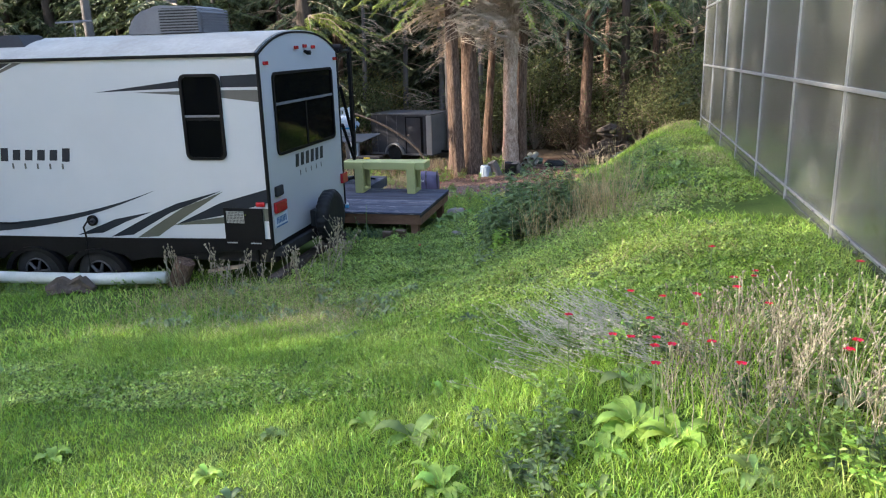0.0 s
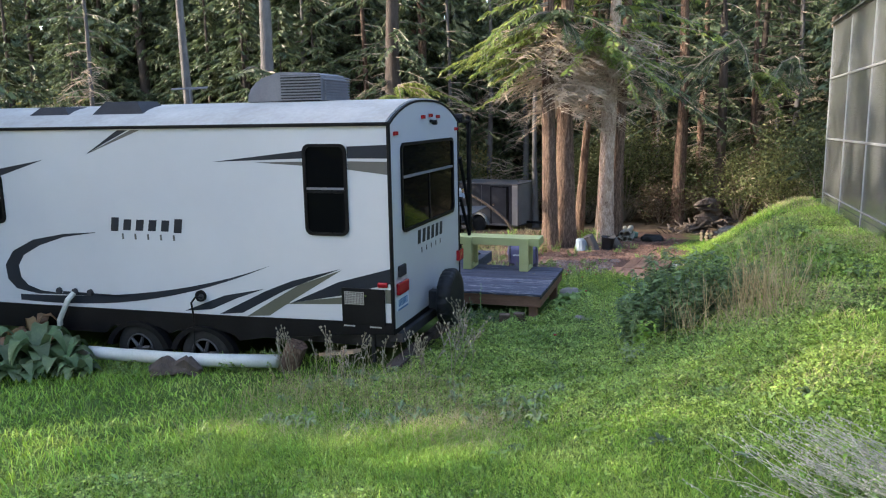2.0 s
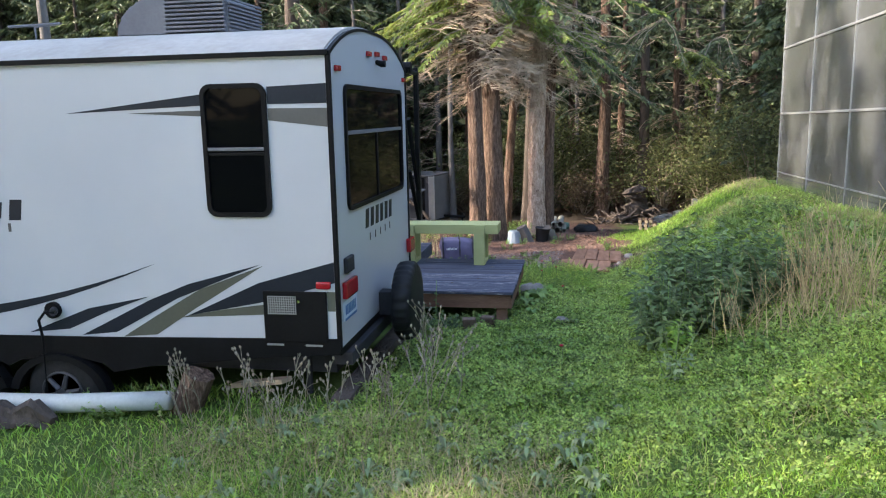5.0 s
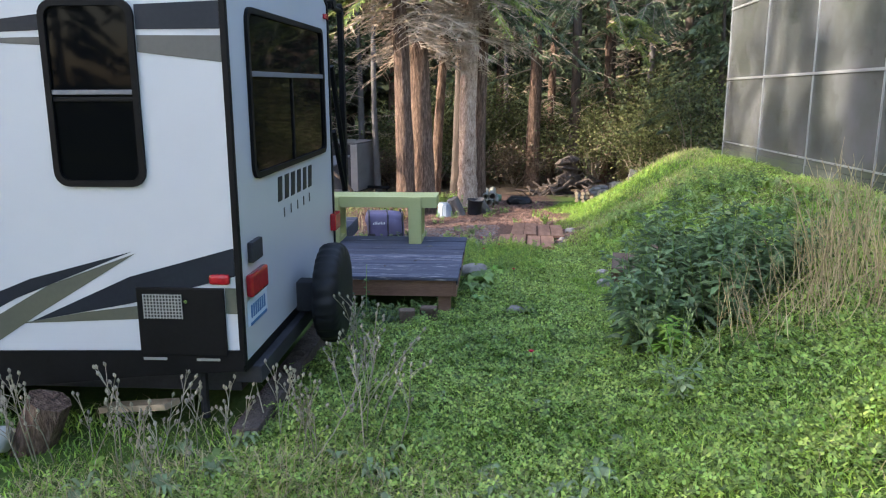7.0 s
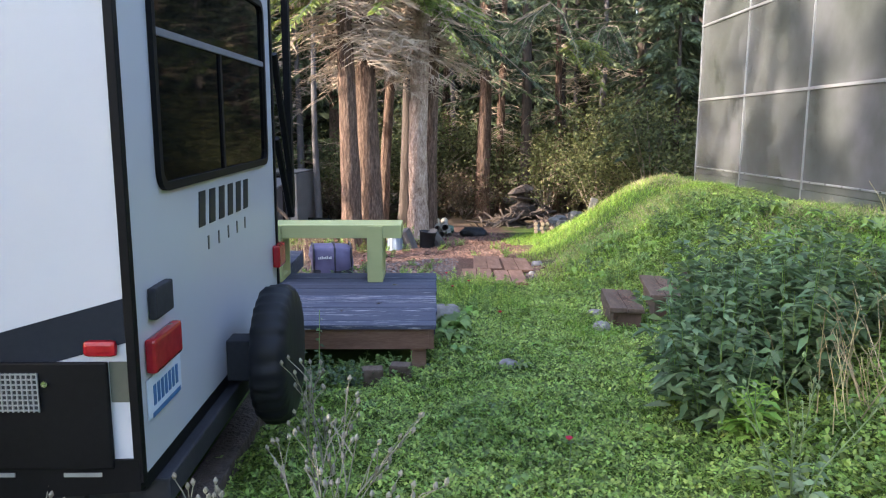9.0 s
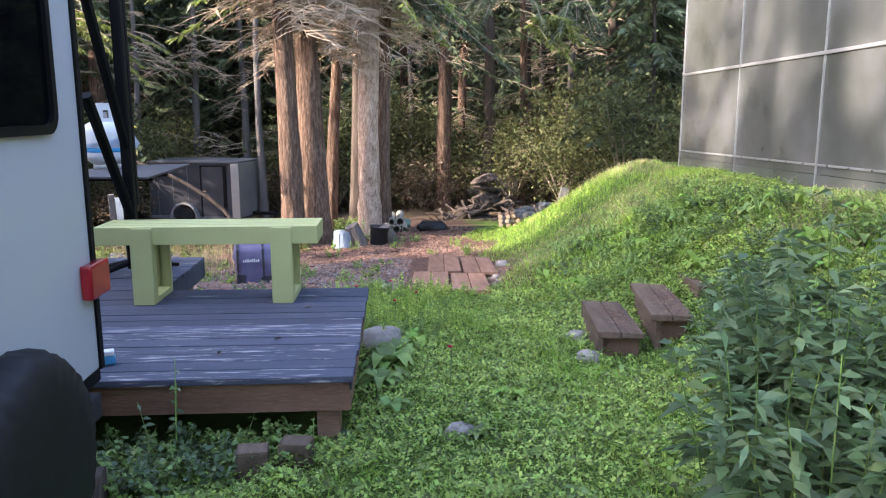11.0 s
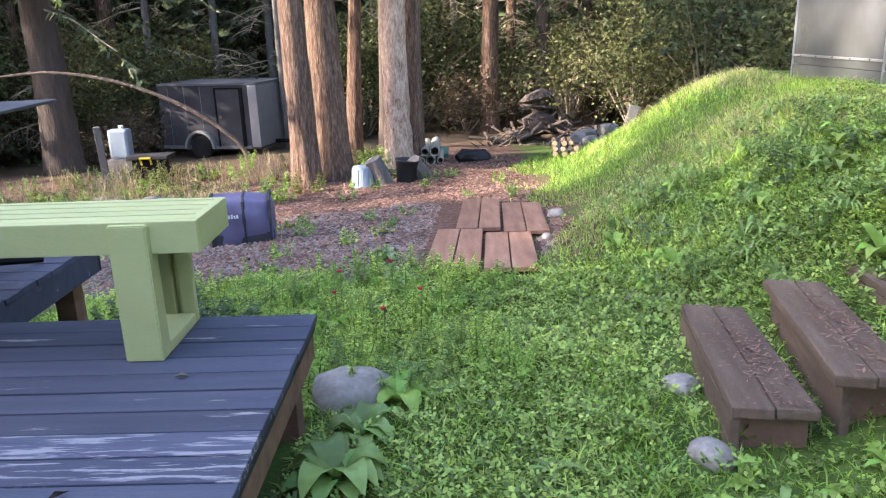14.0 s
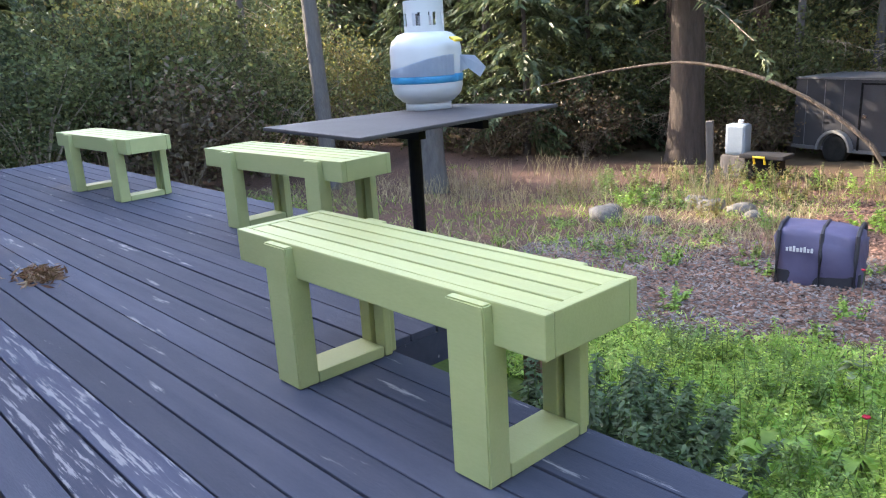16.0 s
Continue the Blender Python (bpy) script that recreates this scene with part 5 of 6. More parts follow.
for x, y, i in more:
    if i == 2 and x > -9:
        i = 0
    c = copy_thing(sh[i], pose(x, y, gz(x, y), 0, 0, rnd.uniform(0, 360)))
    f = rnd.uniform(0.8, 1.25)
    c.scale = (f, f, f * rnd.uniform(0.8, 1.2))

# young boughs hanging low in front of the clump; sunlit ones get paler needles
for x, y, z, a, ln, mat, sd in ((-4.6, 22.0, 4.3, 190, 3.0, "needles_sunlit", 1), (-4.5, 22.0, 3.5, 225, 2.6, "needles_sunlit", 2), (-4.2, 22.2, 4.6, 280, 2.6, "needles", 3), (-2.95, 23.4, 3.6, 300, 2.6, "needles_sunlit", 4), (-2.9, 23.4, 4.2, 235, 2.4, "needles_sunlit", 5),
                                (-2.6, 24.2, 3.2, 330, 3.0, "needles", 6), (0.3, 28.5, 3.6, 200, 3.4, "needles", 7), (0.8, 28.3, 4.2, 250, 3.6, "needles", 8), (1.2, 28.6, 3.0, 300, 3.0, "needles_sunlit", 9), (2.6, 28.8, 3.6, 250, 3.4, "needles", 10),
                                (-11.0, 27.2, 2.6, 285, 3.0, "needles_sunlit", 11), (-10.9, 27.1, 2.2, 220, 2.8, "needles", 12), (-10.95, 27.3, 3.0, 330, 3.0, "needles_sunlit", 13), (-12.4, 20.5, 3.2, 300, 3.0, "needles", 14)):
    rng = np.random.default_rng(sd + 50)
    t = thing("fir_bough", (x, y, z), "drooping feathery green conifer bough", "branch", group="hanging boughs")
    bm, qs = bmesh.new(), []
    for k in range(9):
        aa = radians(a + rng.uniform(-35, 35))
        d = np.array([math.cos(aa), math.sin(aa), rng.uniform(-0.35, 0.2)])
        l2 = ln * rng.uniform(0.5, 1.0)
        tube([(0, 0, 0), d * l2 * 0.5 - np.array([0, 0, 0.05 * l2]), d * l2 - np.array([0, 0, 0.3 * l2])], [0.02, 0.012, 0.004], 4, bm=bm, caps=False)
        qs.append(sprays(rng, np.zeros(3), d, l2, 210, 0.27, 0.018, 0.3))
    part("limb", bm, "twig", t)
    quads_object("needles", np.concatenate(qs), mat, t)

# a sapling bent over into an arch
ar = thing("bent_sapling", (-6.3, 26.0, gz(-6.3, 26.0)), "slender bare sapling bent over in an arch", "sapling")
bm = bmesh.new()
pts = []
for k in range(21):
    u = k / 20
    pts.append((-6.3 - 9.2 * u ** 1.15, 26.0, -2.15 + 1.95 * math.sin(min(1, u * 1.9) * math.pi / 2) ** 0.8 - 1.0 * max(0, u - 0.5) ** 1.5 * 2.2))
tube(pts, [0.05 - 0.038 * k / 20 for k in range(21)], 8, bm=bm)
part("stem", bm, "bark_dark", ar, world=True)

# ---- small things of the yard ----


def build_bag():
    b = thing("duffel_bag", (-4.26, 17.85, gz(-4.26, 17.85)), "purple-grey storage bag with dark straps on gravel", "bag", rz=12)
    body = bmesh.new()
    bmesh.ops.create_cube(body, size=1)
    bmesh.ops.subdivide_edges(body, edges=body.edges[:], cuts=7, use_grid_fill=True)
    for v in body.verts:
        p = v.co.copy()
        n = p.normalized()
        v.co = (p * 0.75 + n * 0.16)
        v.co = Vector((v.co.x * 0.66, v.co.y * 0.44, (v.co.z + 0.5) * 0.53))
        v.co += n * (0.03 * noise.noise(p * 5.5) + 0.05 * noise.noise(p * 2.2 + Vector((3, 1, 0))))
        v.co.z = max(0, v.co.z - (0.05 * (p.x + 0.5) if p.z > 0.3 else 0))
    part("shell", body, "bag", b, smooth=True)
    lowp = bmesh.new()
    prism(rounded(-0.335, 0.335, -0.228, 0.228, 0.06, 4), "z", -0.01, 0.15, bm=lowp)
    part("base_panel", lowp, "bag_dark", b, "dark lower panel")
    for x in (0.03, -0.31, 0.30):
        pts = [(x, -0.245, 0.0), (x, -0.25, 0.3), (x, -0.215, 0.49), (x, -0.1, 0.535), (x, 0.12, 0.535), (x, 0.22, 0.48), (x, 0.25, 0.1)]
        part("strap", tube(pts, 0.018, 6), "bag_dark", b, "dark webbing strap")
    for k in range(8):
        part("letter_bar", box(-0.24 + 0.028 * k, -0.222 + 0.028 * k, -0.262, -0.252, 0.33, 0.36 + 0.008 * (k % 3)), "white_paint", b)


build_bag()

pail = thing("pail", (-3.40, 21.75, gz(-3.40, 21.75)), "upturned pale blue ribbed pail on woodchips", "bucket")
part("shell", lathe([(0.185, 0.0), (0.19, 0.03), (0.178, 0.05), (0.165, 0.3), (0.155, 0.33), (0.05, 0.335)], 26), "blue_bucket", pail, smooth=True)
for k in range(13):
    a = 2 * math.pi * k / 13
    part("rib", tube([(0.18 * math.cos(a), 0.18 * math.sin(a), 0.05), (0.166 * math.cos(a), 0.166 * math.sin(a), 0.29)], 0.008, 5), "blue_bucket", pail)

for x, y, w, h, rz, tilt, mat, lab in ((-3.05, 21.8, 0.28, 0.42, 20, -28, "bark_grey", "slab of grey cut log leaning over"), (-2.45, 22.2, 0.3, 0.3, 40, -50, "bark_grey", "broken grey log piece")):
    t = thing("log_piece", (x, y, gz(x, y)), lab, "log", group="logs by the trees", rz=rz)
    bm = tube([(0, 0, -0.04), (math.sin(radians(tilt)) * h * 0.5, 0, h * 0.5), (math.sin(radians(tilt)) * h, 0, h)], [w * 0.55, w * 0.52, w * 0.5], 14, wobble=0.25, seed=x)
    part("bark", bm, mat, t)
pot = thing("plant_pot", (-2.74, 21.98, gz(-2.74, 21.98) - 0.02), "old black plastic bucket leaning on a log", "bucket")
bm = lathe([(0.14, 0.0), (0.15, 0.02), (0.185, 0.36), (0.2, 0.365), (0.2, 0.385), (0.175, 0.385), (0.15, 0.2), (0.14, 0.03)], 24)
bm.transform(Matrix.Rotation(radians(7), 4, "Y"))
part("shell", bm, "ac_dark", pot, smooth=True)
sheet_heap = thing("black_sheeting", (-1.6, 24.0, gz(-1.6, 24.0)), "crumpled heap of black plastic sheeting on woodchips", "plastic sheet")
part("sheet", rock((0.42, 0.3, 0.17), 3.7, at=(0, 0, 0.06)), "vinyl", sheet_heap)
for k in range(6):
    x, y = (-2.75, -2.56, -2.38, -2.2, -2.48, -2.3)[k], 23.9 + 0.05 * (k % 3)
    zz = gz(x, y) + (0.1 if k < 4 else 0.26)
    t = thing("pipe", (x, y, gz(x, y)), "short round pipe lying end-on among logs", "pipe", group="pipe stack")
    r = 0.058 + 0.016 * (k % 3)
    out = [(r * math.cos(2 * math.pi * i / 18), r * math.sin(2 * math.pi * i / 18)) for i in range(18)]
    inn = [(0.86 * u, 0.86 * v) for u, v in out]
    bm = ring_prism([(x + u, zz + v) for u, v in out], [(x + u, zz + v) for u, v in inn], "y", y - 0.3, y + 1.0)
    part("tube", bm, "clay_pipe", t, world=True)
    # dark block inside the open pipe, standing for the shade in its bore
    part("core", box(x - 0.5 * r, x + 0.5 * r, y + 0.3, y + 0.35, zz - 0.5 * r, zz + 0.5 * r), "ac_dark", t, world=True)
tp = thing("tarp_bundle", (-2.3, 24.75, gz(-2.3, 24.75)), "folded dull green tarpaulin bundle", "tarp")
part("cloth", rock((0.3, 0.24, 0.16), 7.3, at=(0, 0, 0.1)), "green_tarp", tp)
rnd = random.Random(8)
for k in range(11):
    x, y = -0.2 + 0.12 * (k % 4) + rnd.uniform(-0.03, 0.03), 22.75 + rnd.uniform(-0.05, 0.05)
    z = gz(0.0, 22.8) + 0.07 + 0.09 * (k // 4)
    t = thing("firewood", (x, y, z - 0.06), "split firewood piece with a pale cut face", "firewood", group="firewood stack")
    part("bark", tube([(0, 0, 0.06), (0.04, 0.42, 0.06)], 0.052 + rnd.uniform(-0.015, 0.01), 7, wobble=0.3, seed=k), "bark", t)
    part("cut_face", tube([(0, -0.012, 0.06), (0, -0.002, 0.06)], 0.045, 7), "cut_wood", t, "pale cut face")
for k in range(34):
    u = rnd.random()
    x, y = 0.15 + 1.05 * rnd.random(), 23.9 + 1.0 * rnd.random()
    lay = k // 12
    s = rnd.uniform(0.1, 0.18)
    t = thing("rock", (x, y, gz(x, y) + 0.05 + 0.17 * lay * (0.4 + 0.6 * x) + rnd.uniform(-0.03, 0.03)), "angular grey boulder in a heap", "rock", group="rock heap", rz=rnd.uniform(0, 360))
    part("stone", rock((s * 1.3, s, s * 0.8), k * 1.7), "stone", t)
st = thing("stone_slab", (1.1, 23.4, gz(1.1, 23.4)), "leaning grey split slab of stone", "stone slab")
part("slab", box(-0.09, 0.09, -0.04, 0.04, -0.1, 0.62, 0.02, turn=pose(0, 0, 0, 0, 14, 0)), "stone", st)
# root heap with an old stump
rt = thing("stump", (-0.05, 27.4, gz(-0.05, 27.4)), "old upturned tree stump on a root heap", "stump")
part("wood", tube([(0, 0, -0.1), (0.06, 0, 0.3), (-0.04, 0, 0.55), (0.03, 0.02, 0.8), (0.0, 0, 1.0), (-0.05, 0, 1.12)], [0.55, 0.4, 0.32, 0.3, 0.3, 0.2], 22, wobble=0.7, seed=3), "bark_dark", rt)
for k in range(64):
    x, y = -1.2 + 2.6 * rnd.random(), 26.6 + 1.6 * rnd.random()
    h = 0.5 * math.exp(-((x - 0.3) / 0.9) ** 2)
    a = rnd.uniform(0, 6.28)
    t = thing("root", (x, y, gz(x, y) + h * rnd.random()), "twisted dead brown root in a heap", "root", group="root heap")
    ln = rnd.uniform(0.35, 0.8)
    p = [Vector((math.cos(a) * ln * u, math.sin(a) * ln * u, 0.18 * ln * math.sin(u * 3 + a) + rnd.uniform(-0.06, 0.06))) for u in (-1, -0.4, 0.2, 0.7, 1)]
    part("wood", tube(p, [0.036, 0.033, 0.026, 0.018, 0.008], 6, wobble=0.5, seed=k), "bark_dark", t)
# stones edging the yard
for x, y, s in ((-7.3, 21.6, 0.22), (-6.7, 21.35, 0.2), (-8.0, 19.9, 0.24), (-7.35, 20.1, 0.13), (-7.7, 21.9, 0.18), (-6.35, 21.0, 0.13), (-8.3, 20.5, 0.2), (-2.44, 13.10, 0.20), (-0.95, 12.37, 0.095), (-0.88, 13.05, 0.09), (-2.0, 10.9, 0.075), (-0.8, 18.2, 0.11), (-1.05, 16.9, 0.06)):
    t = thing("stone", (x, y, gz(x, y) + s * 0.22), "rounded pale grey garden stone in the grass", "stone", rz=x * 70)
    part("stone_body", rock((s * 1.15, s * 0.9, s * 0.7), x * 3.1 + y), "stone_pale" if x > -3 else "stone", t, smooth=True)
for x, y, rz in ((-3.0, 10.58, 6), (-2.8, 10.62, -8)):
    t = thing("brick", (x, y, gz(x, y)), "mossy old brick standing upright by the deck", "brick", rz=rz)
    part("brick_body", box(-0.075, 0.075, -0.06, 0.06, -0.06, 0.14, 0.016), "step_wood", t)
sb = thing("scrub_brush", (-3.87, 11.17, DZ), "small blue plastic scrubbing brush with white bristles on boards", "brush", rz=20)
part("handle", box(-0.05, 0.05, -0.035, 0.035, 0.001, 0.05, 0.012), "tape_blue", sb, "bright blue plastic body")
part("bristles", box(-0.045, 0.045, -0.03, 0.03, 0.05, 0.078, 0.01), "white_paint", sb, "matted white bristles")
# cooler and blower by the thin stem
cb = thing("water_jug", (-8.83, 25.47, gz(-8.83, 25.47)), "pale blue plastic jug on a wooden block", "jug")
part("block", box(-0.25, 0.28, -0.2, 0.2, -0.05, 0.43, 0.01), "bark_grey", cb)
part("jug_body", box(-0.21, 0.21, -0.14, 0.14, 0.435, 1.04, 0.06), "blue_bucket", cb)
part("cap", tube([(0.05, 0, 1.03), (0.05, 0, 1.11)], 0.05, 12), "white_paint", cb)
sk = thing("stake", (-8.2, 23.27, gz(-8.2, 23.27)), "weathered grey wooden stake in the rough grass", "stake")
part("timber", box(-0.06, 0.06, -0.045, 0.045, -0.15, 1.2, 0.012, turn=pose(0, 0, 0, 2, -2, 15)), "bark_grey", sk)
gn = thing("leaf_blower", (-8.2, 25.3, gz(-8.2, 25.3)), "black garden machine with a yellow handle", "garden machine")
part("body", box(-0.32, 0.32, -0.2, 0.2, 0.12, 0.42, 0.05), "black", gn)
part("deck_plate", box(-0.4, 0.45, -0.24, 0.24, 0.42, 0.5, 0.02), "ac_dark", gn)
part("handle", tube([(-0.1, -0.22, 0.33), (-0.1, -0.27, 0.46), (0.1, -0.27, 0.46), (0.1, -0.22, 0.33)], 0.025, 8), "yellow", gn, "yellow grip")
for x in (-0.25, 0.25):
    part("wheel", tube([(x, -0.22, 0.12), (x, 0.22, 0.12)], 0.12, 14), "rubber", gn)
# white pipe with logs beside the travel trailer
pp = thing("drain_pipe", (-6.4, 7.62, -0.95), "long white plastic drain pipe lying by the trailer", "pipe")
part("tube", tube([(-8.0, 7.55, -0.875), (-7.0, 7.60, -0.885), (-5.9, 7.62, -0.865), (-4.95, 7.68, -0.82)], 0.075, 16), "pipe_white", pp, smooth=True, world=True)
lg = thing("log_chunk", (-6.1, 7.42, gz(-6.1, 7.42)), "rotten brown log chunk against the pipe", "log", rz=10)
part("wood", tube([(-0.32, 0, 0.03), (-0.16, 0.02, 0.09), (-0.02, 0.0, 0.06), (0.12, 0.02, 0.1), (0.28, -0.02, 0.03)], [0.06, 0.11, 0.085, 0.1, 0.05], 14, wobble=1.2, seed=4), "bark_dark", lg)
sp = thing("stump_block", (-4.84, 7.86, gz(-4.84, 7.86)), "cut log block tilted beside the trailer", "log block")
part("wood", tube([(-0.1, 0, -0.02), (0.06, 0, 0.30)], [0.13, 0.12], 12, wobble=0.3, seed=2), "bark", sp)
bd = thing("offcut_board", (-4.4, 8.2, gz(-4.4, 8.2) + 0.03), "pale offcut board under the trailer", "board", rz=-25)
part("board", box(-0.35, 0.3, -0.06, 0.06, 0.02, 0.06, 0.005, turn=pose(0, 0, 0.06, 0, -14, 0)), "cut_wood", bd)
bb = thing("beam", (-3.66, 9.1, gz(-3.66, 9.1)), "long weathered timber beam under the trailer's end", "beam")
part("timber", box(-0.08, 0.08, -1.15, 1.25, -0.05, 0.10, 0.012), "bark_dark", bb)
# deck litter
nl = thing("needle_pile", (-6.5, 12.26, DZ), "small heap of rusty brown needles on boards", "needle litter")
rng = np.random.default_rng(3)
c = rng.normal(size=(420, 3)) * (0.10, 0.055, 0.006) + (0, 0, 0.012)
quads_object("needles", leaf_quads(rng, c, 0.014, 0.0, 5.0), "brown_fern", nl)
for k, (x, y) in enumerate(((-2.93, 12.28), (-3.02, 11.55), (-3.3, 11.3))):
    t = thing("fallen_leaf", (x, y, DZ + 0.002), "small pale curled dry leaf on deck boards", "leaf", rz=40 * k)
    lf = bmesh.new()
    vs = [lf.verts.new(p) for p in ((-0.03, 0, 0.004), (0, 0.014, 0.016), (0.035, 0.002, 0.008), (0.004, -0.014, 0.018))]
    lf.faces.new(vs)
    bmesh.ops.solidify(lf, geom=lf.faces[:], thickness=0.001)
    part("blade", lf, ("stalk_pale", "bark_dark", "bark_dark")[k], t)

# ---- plants of the lawn ----


def stalk_plant(name, x, y, n, h, mat, seed, label, spread=0.35, fork=4, bud=0.009, lean=(0, 0), rad=0.004, category="plant", group="", buds=True):
    """Dry branching flower stalks, each fork ended by a small seed head."""
    rnd = random.Random(seed)
    t = thing(name, (x, y, gz(x, y)), label, category, group=group)
    bm, hd = bmesh.new(), bmesh.new()
    for i in range(n):
        b = Vector((rnd.gauss(0, spread * 0.4), rnd.gauss(0, spread * 0.4), -0.02))
        d = Vector((rnd.gauss(lean[0], 0.25), rnd.gauss(lean[1], 0.25), 1)).normalized()
        L = h * rnd.uniform(0.6, 1.05)
        m, e = b + d * L * 0.5, b + d * L + Vector((rnd.gauss(0, 0.04), rnd.gauss(0, 0.04), 0))
        tube([b, m, e], [rad, rad * 0.85, rad * 0.5], 4, bm=bm, caps=False)
        tips = [e]
        for k in range(fork):
            u = rnd.uniform(0.4, 0.95)
            s = m + (e - m) * (2 * u - 1) if u > 0.5 else b + (m - b) * u * 2
            q = s + (d + Vector((rnd.gauss(0, 0.5), rnd.gauss(0, 0.5), 0.1))).normalized() * L * rnd.uniform(0.12, 0.3)
            tube([s, (s + q) / 2 + Vector((0, 0, 0.01)), q], [rad * 0.7, rad * 0.6, rad * 0.45], 3, bm=bm, caps=False)
            tips.append(q)
        for p in tips:
            tube([p, p + d * bud * 1.2, p + d * bud * 2.6], [bud * 0.4, bud, bud * 0.3], 5, bm=hd)
    part("stalk", bm, mat, t)
    if buds:
        part("seed_head", hd, mat, t)
    else:
        hd.free()
    return t


def rosette(name, x, y, n, leaf, width, mat, seed, label, rise=0.45, category="plant", group="", parent=None):
    """Broad leaves from one crown, arched over, each with a fold along its midrib."""
    rng = random.Random(seed)
    t = thing(name, (x, y, gz(x, y)), label, category, group=group)
    vs, fs = [], []
    for i in range(n):
        a = 6.283 * i / n + rng.uniform(-0.3, 0.3)
        L, W, up = leaf * rng.uniform(0.6, 1.1), width * rng.uniform(0.7, 1.1), rise * rng.uniform(0.5, 1.4)
        d, s = Vector((math.cos(a), math.sin(a), 0)), Vector((-math.sin(a), math.cos(a), 0))
        k0 = len(vs)
        m = 6
        for j in range(m + 1):
            u = j / m
            c = d * L * u * (1 - 0.12 * u) + Vector((0, 0, L * (up * 2.2 * u - up * 1.9 * u * u)))
            wv = W * 0.5 * (math.sin(math.pi * min(1, u * 0.93 + 0.07)) ** 0.8)
            cup = Vector((0, 0, wv * 0.35))
            rip = 0.12 * wv * math.sin(j * 2.4 + i)
            vs += [c - s * wv + cup + Vector((0, 0, rip)), c, c + s * wv + cup - Vector((0, 0, rip))]
        for j in range(m):
            p = k0 + 3 * j
            fs += [(p, p + 1, p + 4, p + 3), (p + 1, p + 2, p + 5, p + 4)]
    ob = mesh_object("leaves", [tuple(v) for v in vs], fs, mat, t)
    for p in ob.data.polygons:
        p.use_smooth = True
    return t


def leafy_plant(name, x, y, stems, h, spread, leaf, width, per, mat, seed, label, stem_mat="weed", category="plant", group="", droop=0.35):
    """Upright leafy stems with lance-shaped leaves all the way up."""
    rng = np.random.default_rng(seed)
    t = thing(name, (x, y, gz(x, y)), label, category, group=group)
    bm, qs = bmesh.new(), []
    for i in range(stems):
        a, r = rng.uniform(0, 6.283), spread * math.sqrt(rng.uniform(0, 1))
        b = np.array([math.cos(a) * r * 0.6, math.sin(a) * r * 0.6, -0.03])
        H = h * rng.uniform(0.65, 1.05) * (1.08 - 0.35 * r / max(spread, 0.01))
        e = np.array([math.cos(a) * r * 1.25, math.sin(a) * r * 1.25, H])
        m = (b + e) / 2 + np.array([0, 0, 0.08 * H])
        tube([b, m, e], [0.0035, 0.003, 0.002], 4, bm=bm, caps=False)
        u = rng.uniform(0.12, 1.0, per)[:, None]
        p = np.where(u < 0.5, b + (m - b) * u * 2, m + (e - m) * (u * 2 - 1))
        th = rng.uniform(0, 6.283, per)
        d = np.stack([np.cos(th), np.sin(th), rng.uniform(-droop, 0.7, per)], 1)
        d /= np.linalg.norm(d, axis=1, keepdims=True)
        w = np.cross(d, np.array([0, 0, 1.0]) + rng.normal(size=(per, 3)) * 0.4)
        w /= np.linalg.norm(w, axis=1, keepdims=True)
        L = leaf * rng.uniform(0.55, 1.15, (per, 1)) * (1.15 - 0.6 * u)
        W = width * 0.5 * rng.uniform(0.7, 1.2, (per, 1)) * (1.1 - 0.5 * u)
        mid, tip = p + d * L * 0.45, p + d * L
        tip[:, 2] -= 0.25 * L[:, 0]
        qs.append(np.stack([p, mid + w * W, tip, mid - w * W], 1))
    part("stem", bm, stem_mat, t)
    quads_object("leaves", np.concatenate(qs), mat, t)
    return t


# the dark leafy clump and dry grass on the bank
for k, (x, y, n, h, sp) in enumerate(((-1.05, 9.55, 26, 0.95, 0.30), (-0.72, 9.75, 28, 1.05, 0.34), (-0.35, 9.65, 26, 0.88, 0.34), (-0.02, 9.8, 18, 0.68, 0.28), (-1.05, 9.15, 14, 0.7, 0.22), (-0.6, 9.25, 18, 0.8, 0.28))):
    leafy_plant("mugwort_plant", x, y, n, h, sp, 0.15, 0.05, 40, "mugwort", 60 + k, "dense dark green leafy weed on the bank", group="bank weeds")
leafy_plant("mugwort_plant", -1.0, 8.85, 5, 0.42, 0.10, 0.13, 0.036, 30, "dock", 70, "small bright green leafy weed", group="bank weeds")
for k, (x, y, n, h) in enumerate(((0.15, 9.0, 46, 0.8), (0.38, 9.35, 46, 0.9), (-0.1, 8.75, 40, 0.6), (0.3, 8.6, 46, 0.62), (-0.45, 8.75, 26, 0.5))):
    stalk_plant("dry_grass", x, y, n, h, "straw", 80 + k, "clump of tall dry straw-coloured stalks", spread=0.42, fork=2, bud=0.006, rad=0.003, group="dry stalks", buds=False)
stalk_plant("grey_stalk", -1.12, 8.15, 4, 0.75, "silver", 90, "pale silvery flower stalk with seed heads", spread=0.12, fork=6, group="silver stalks")
leafy_plant("silver_plant", -1.12, 8.15, 6, 0.3, 0.16, 0.12, 0.045, 12, "silver", 91, "low silver-grey leafy plant", group="silver plants")
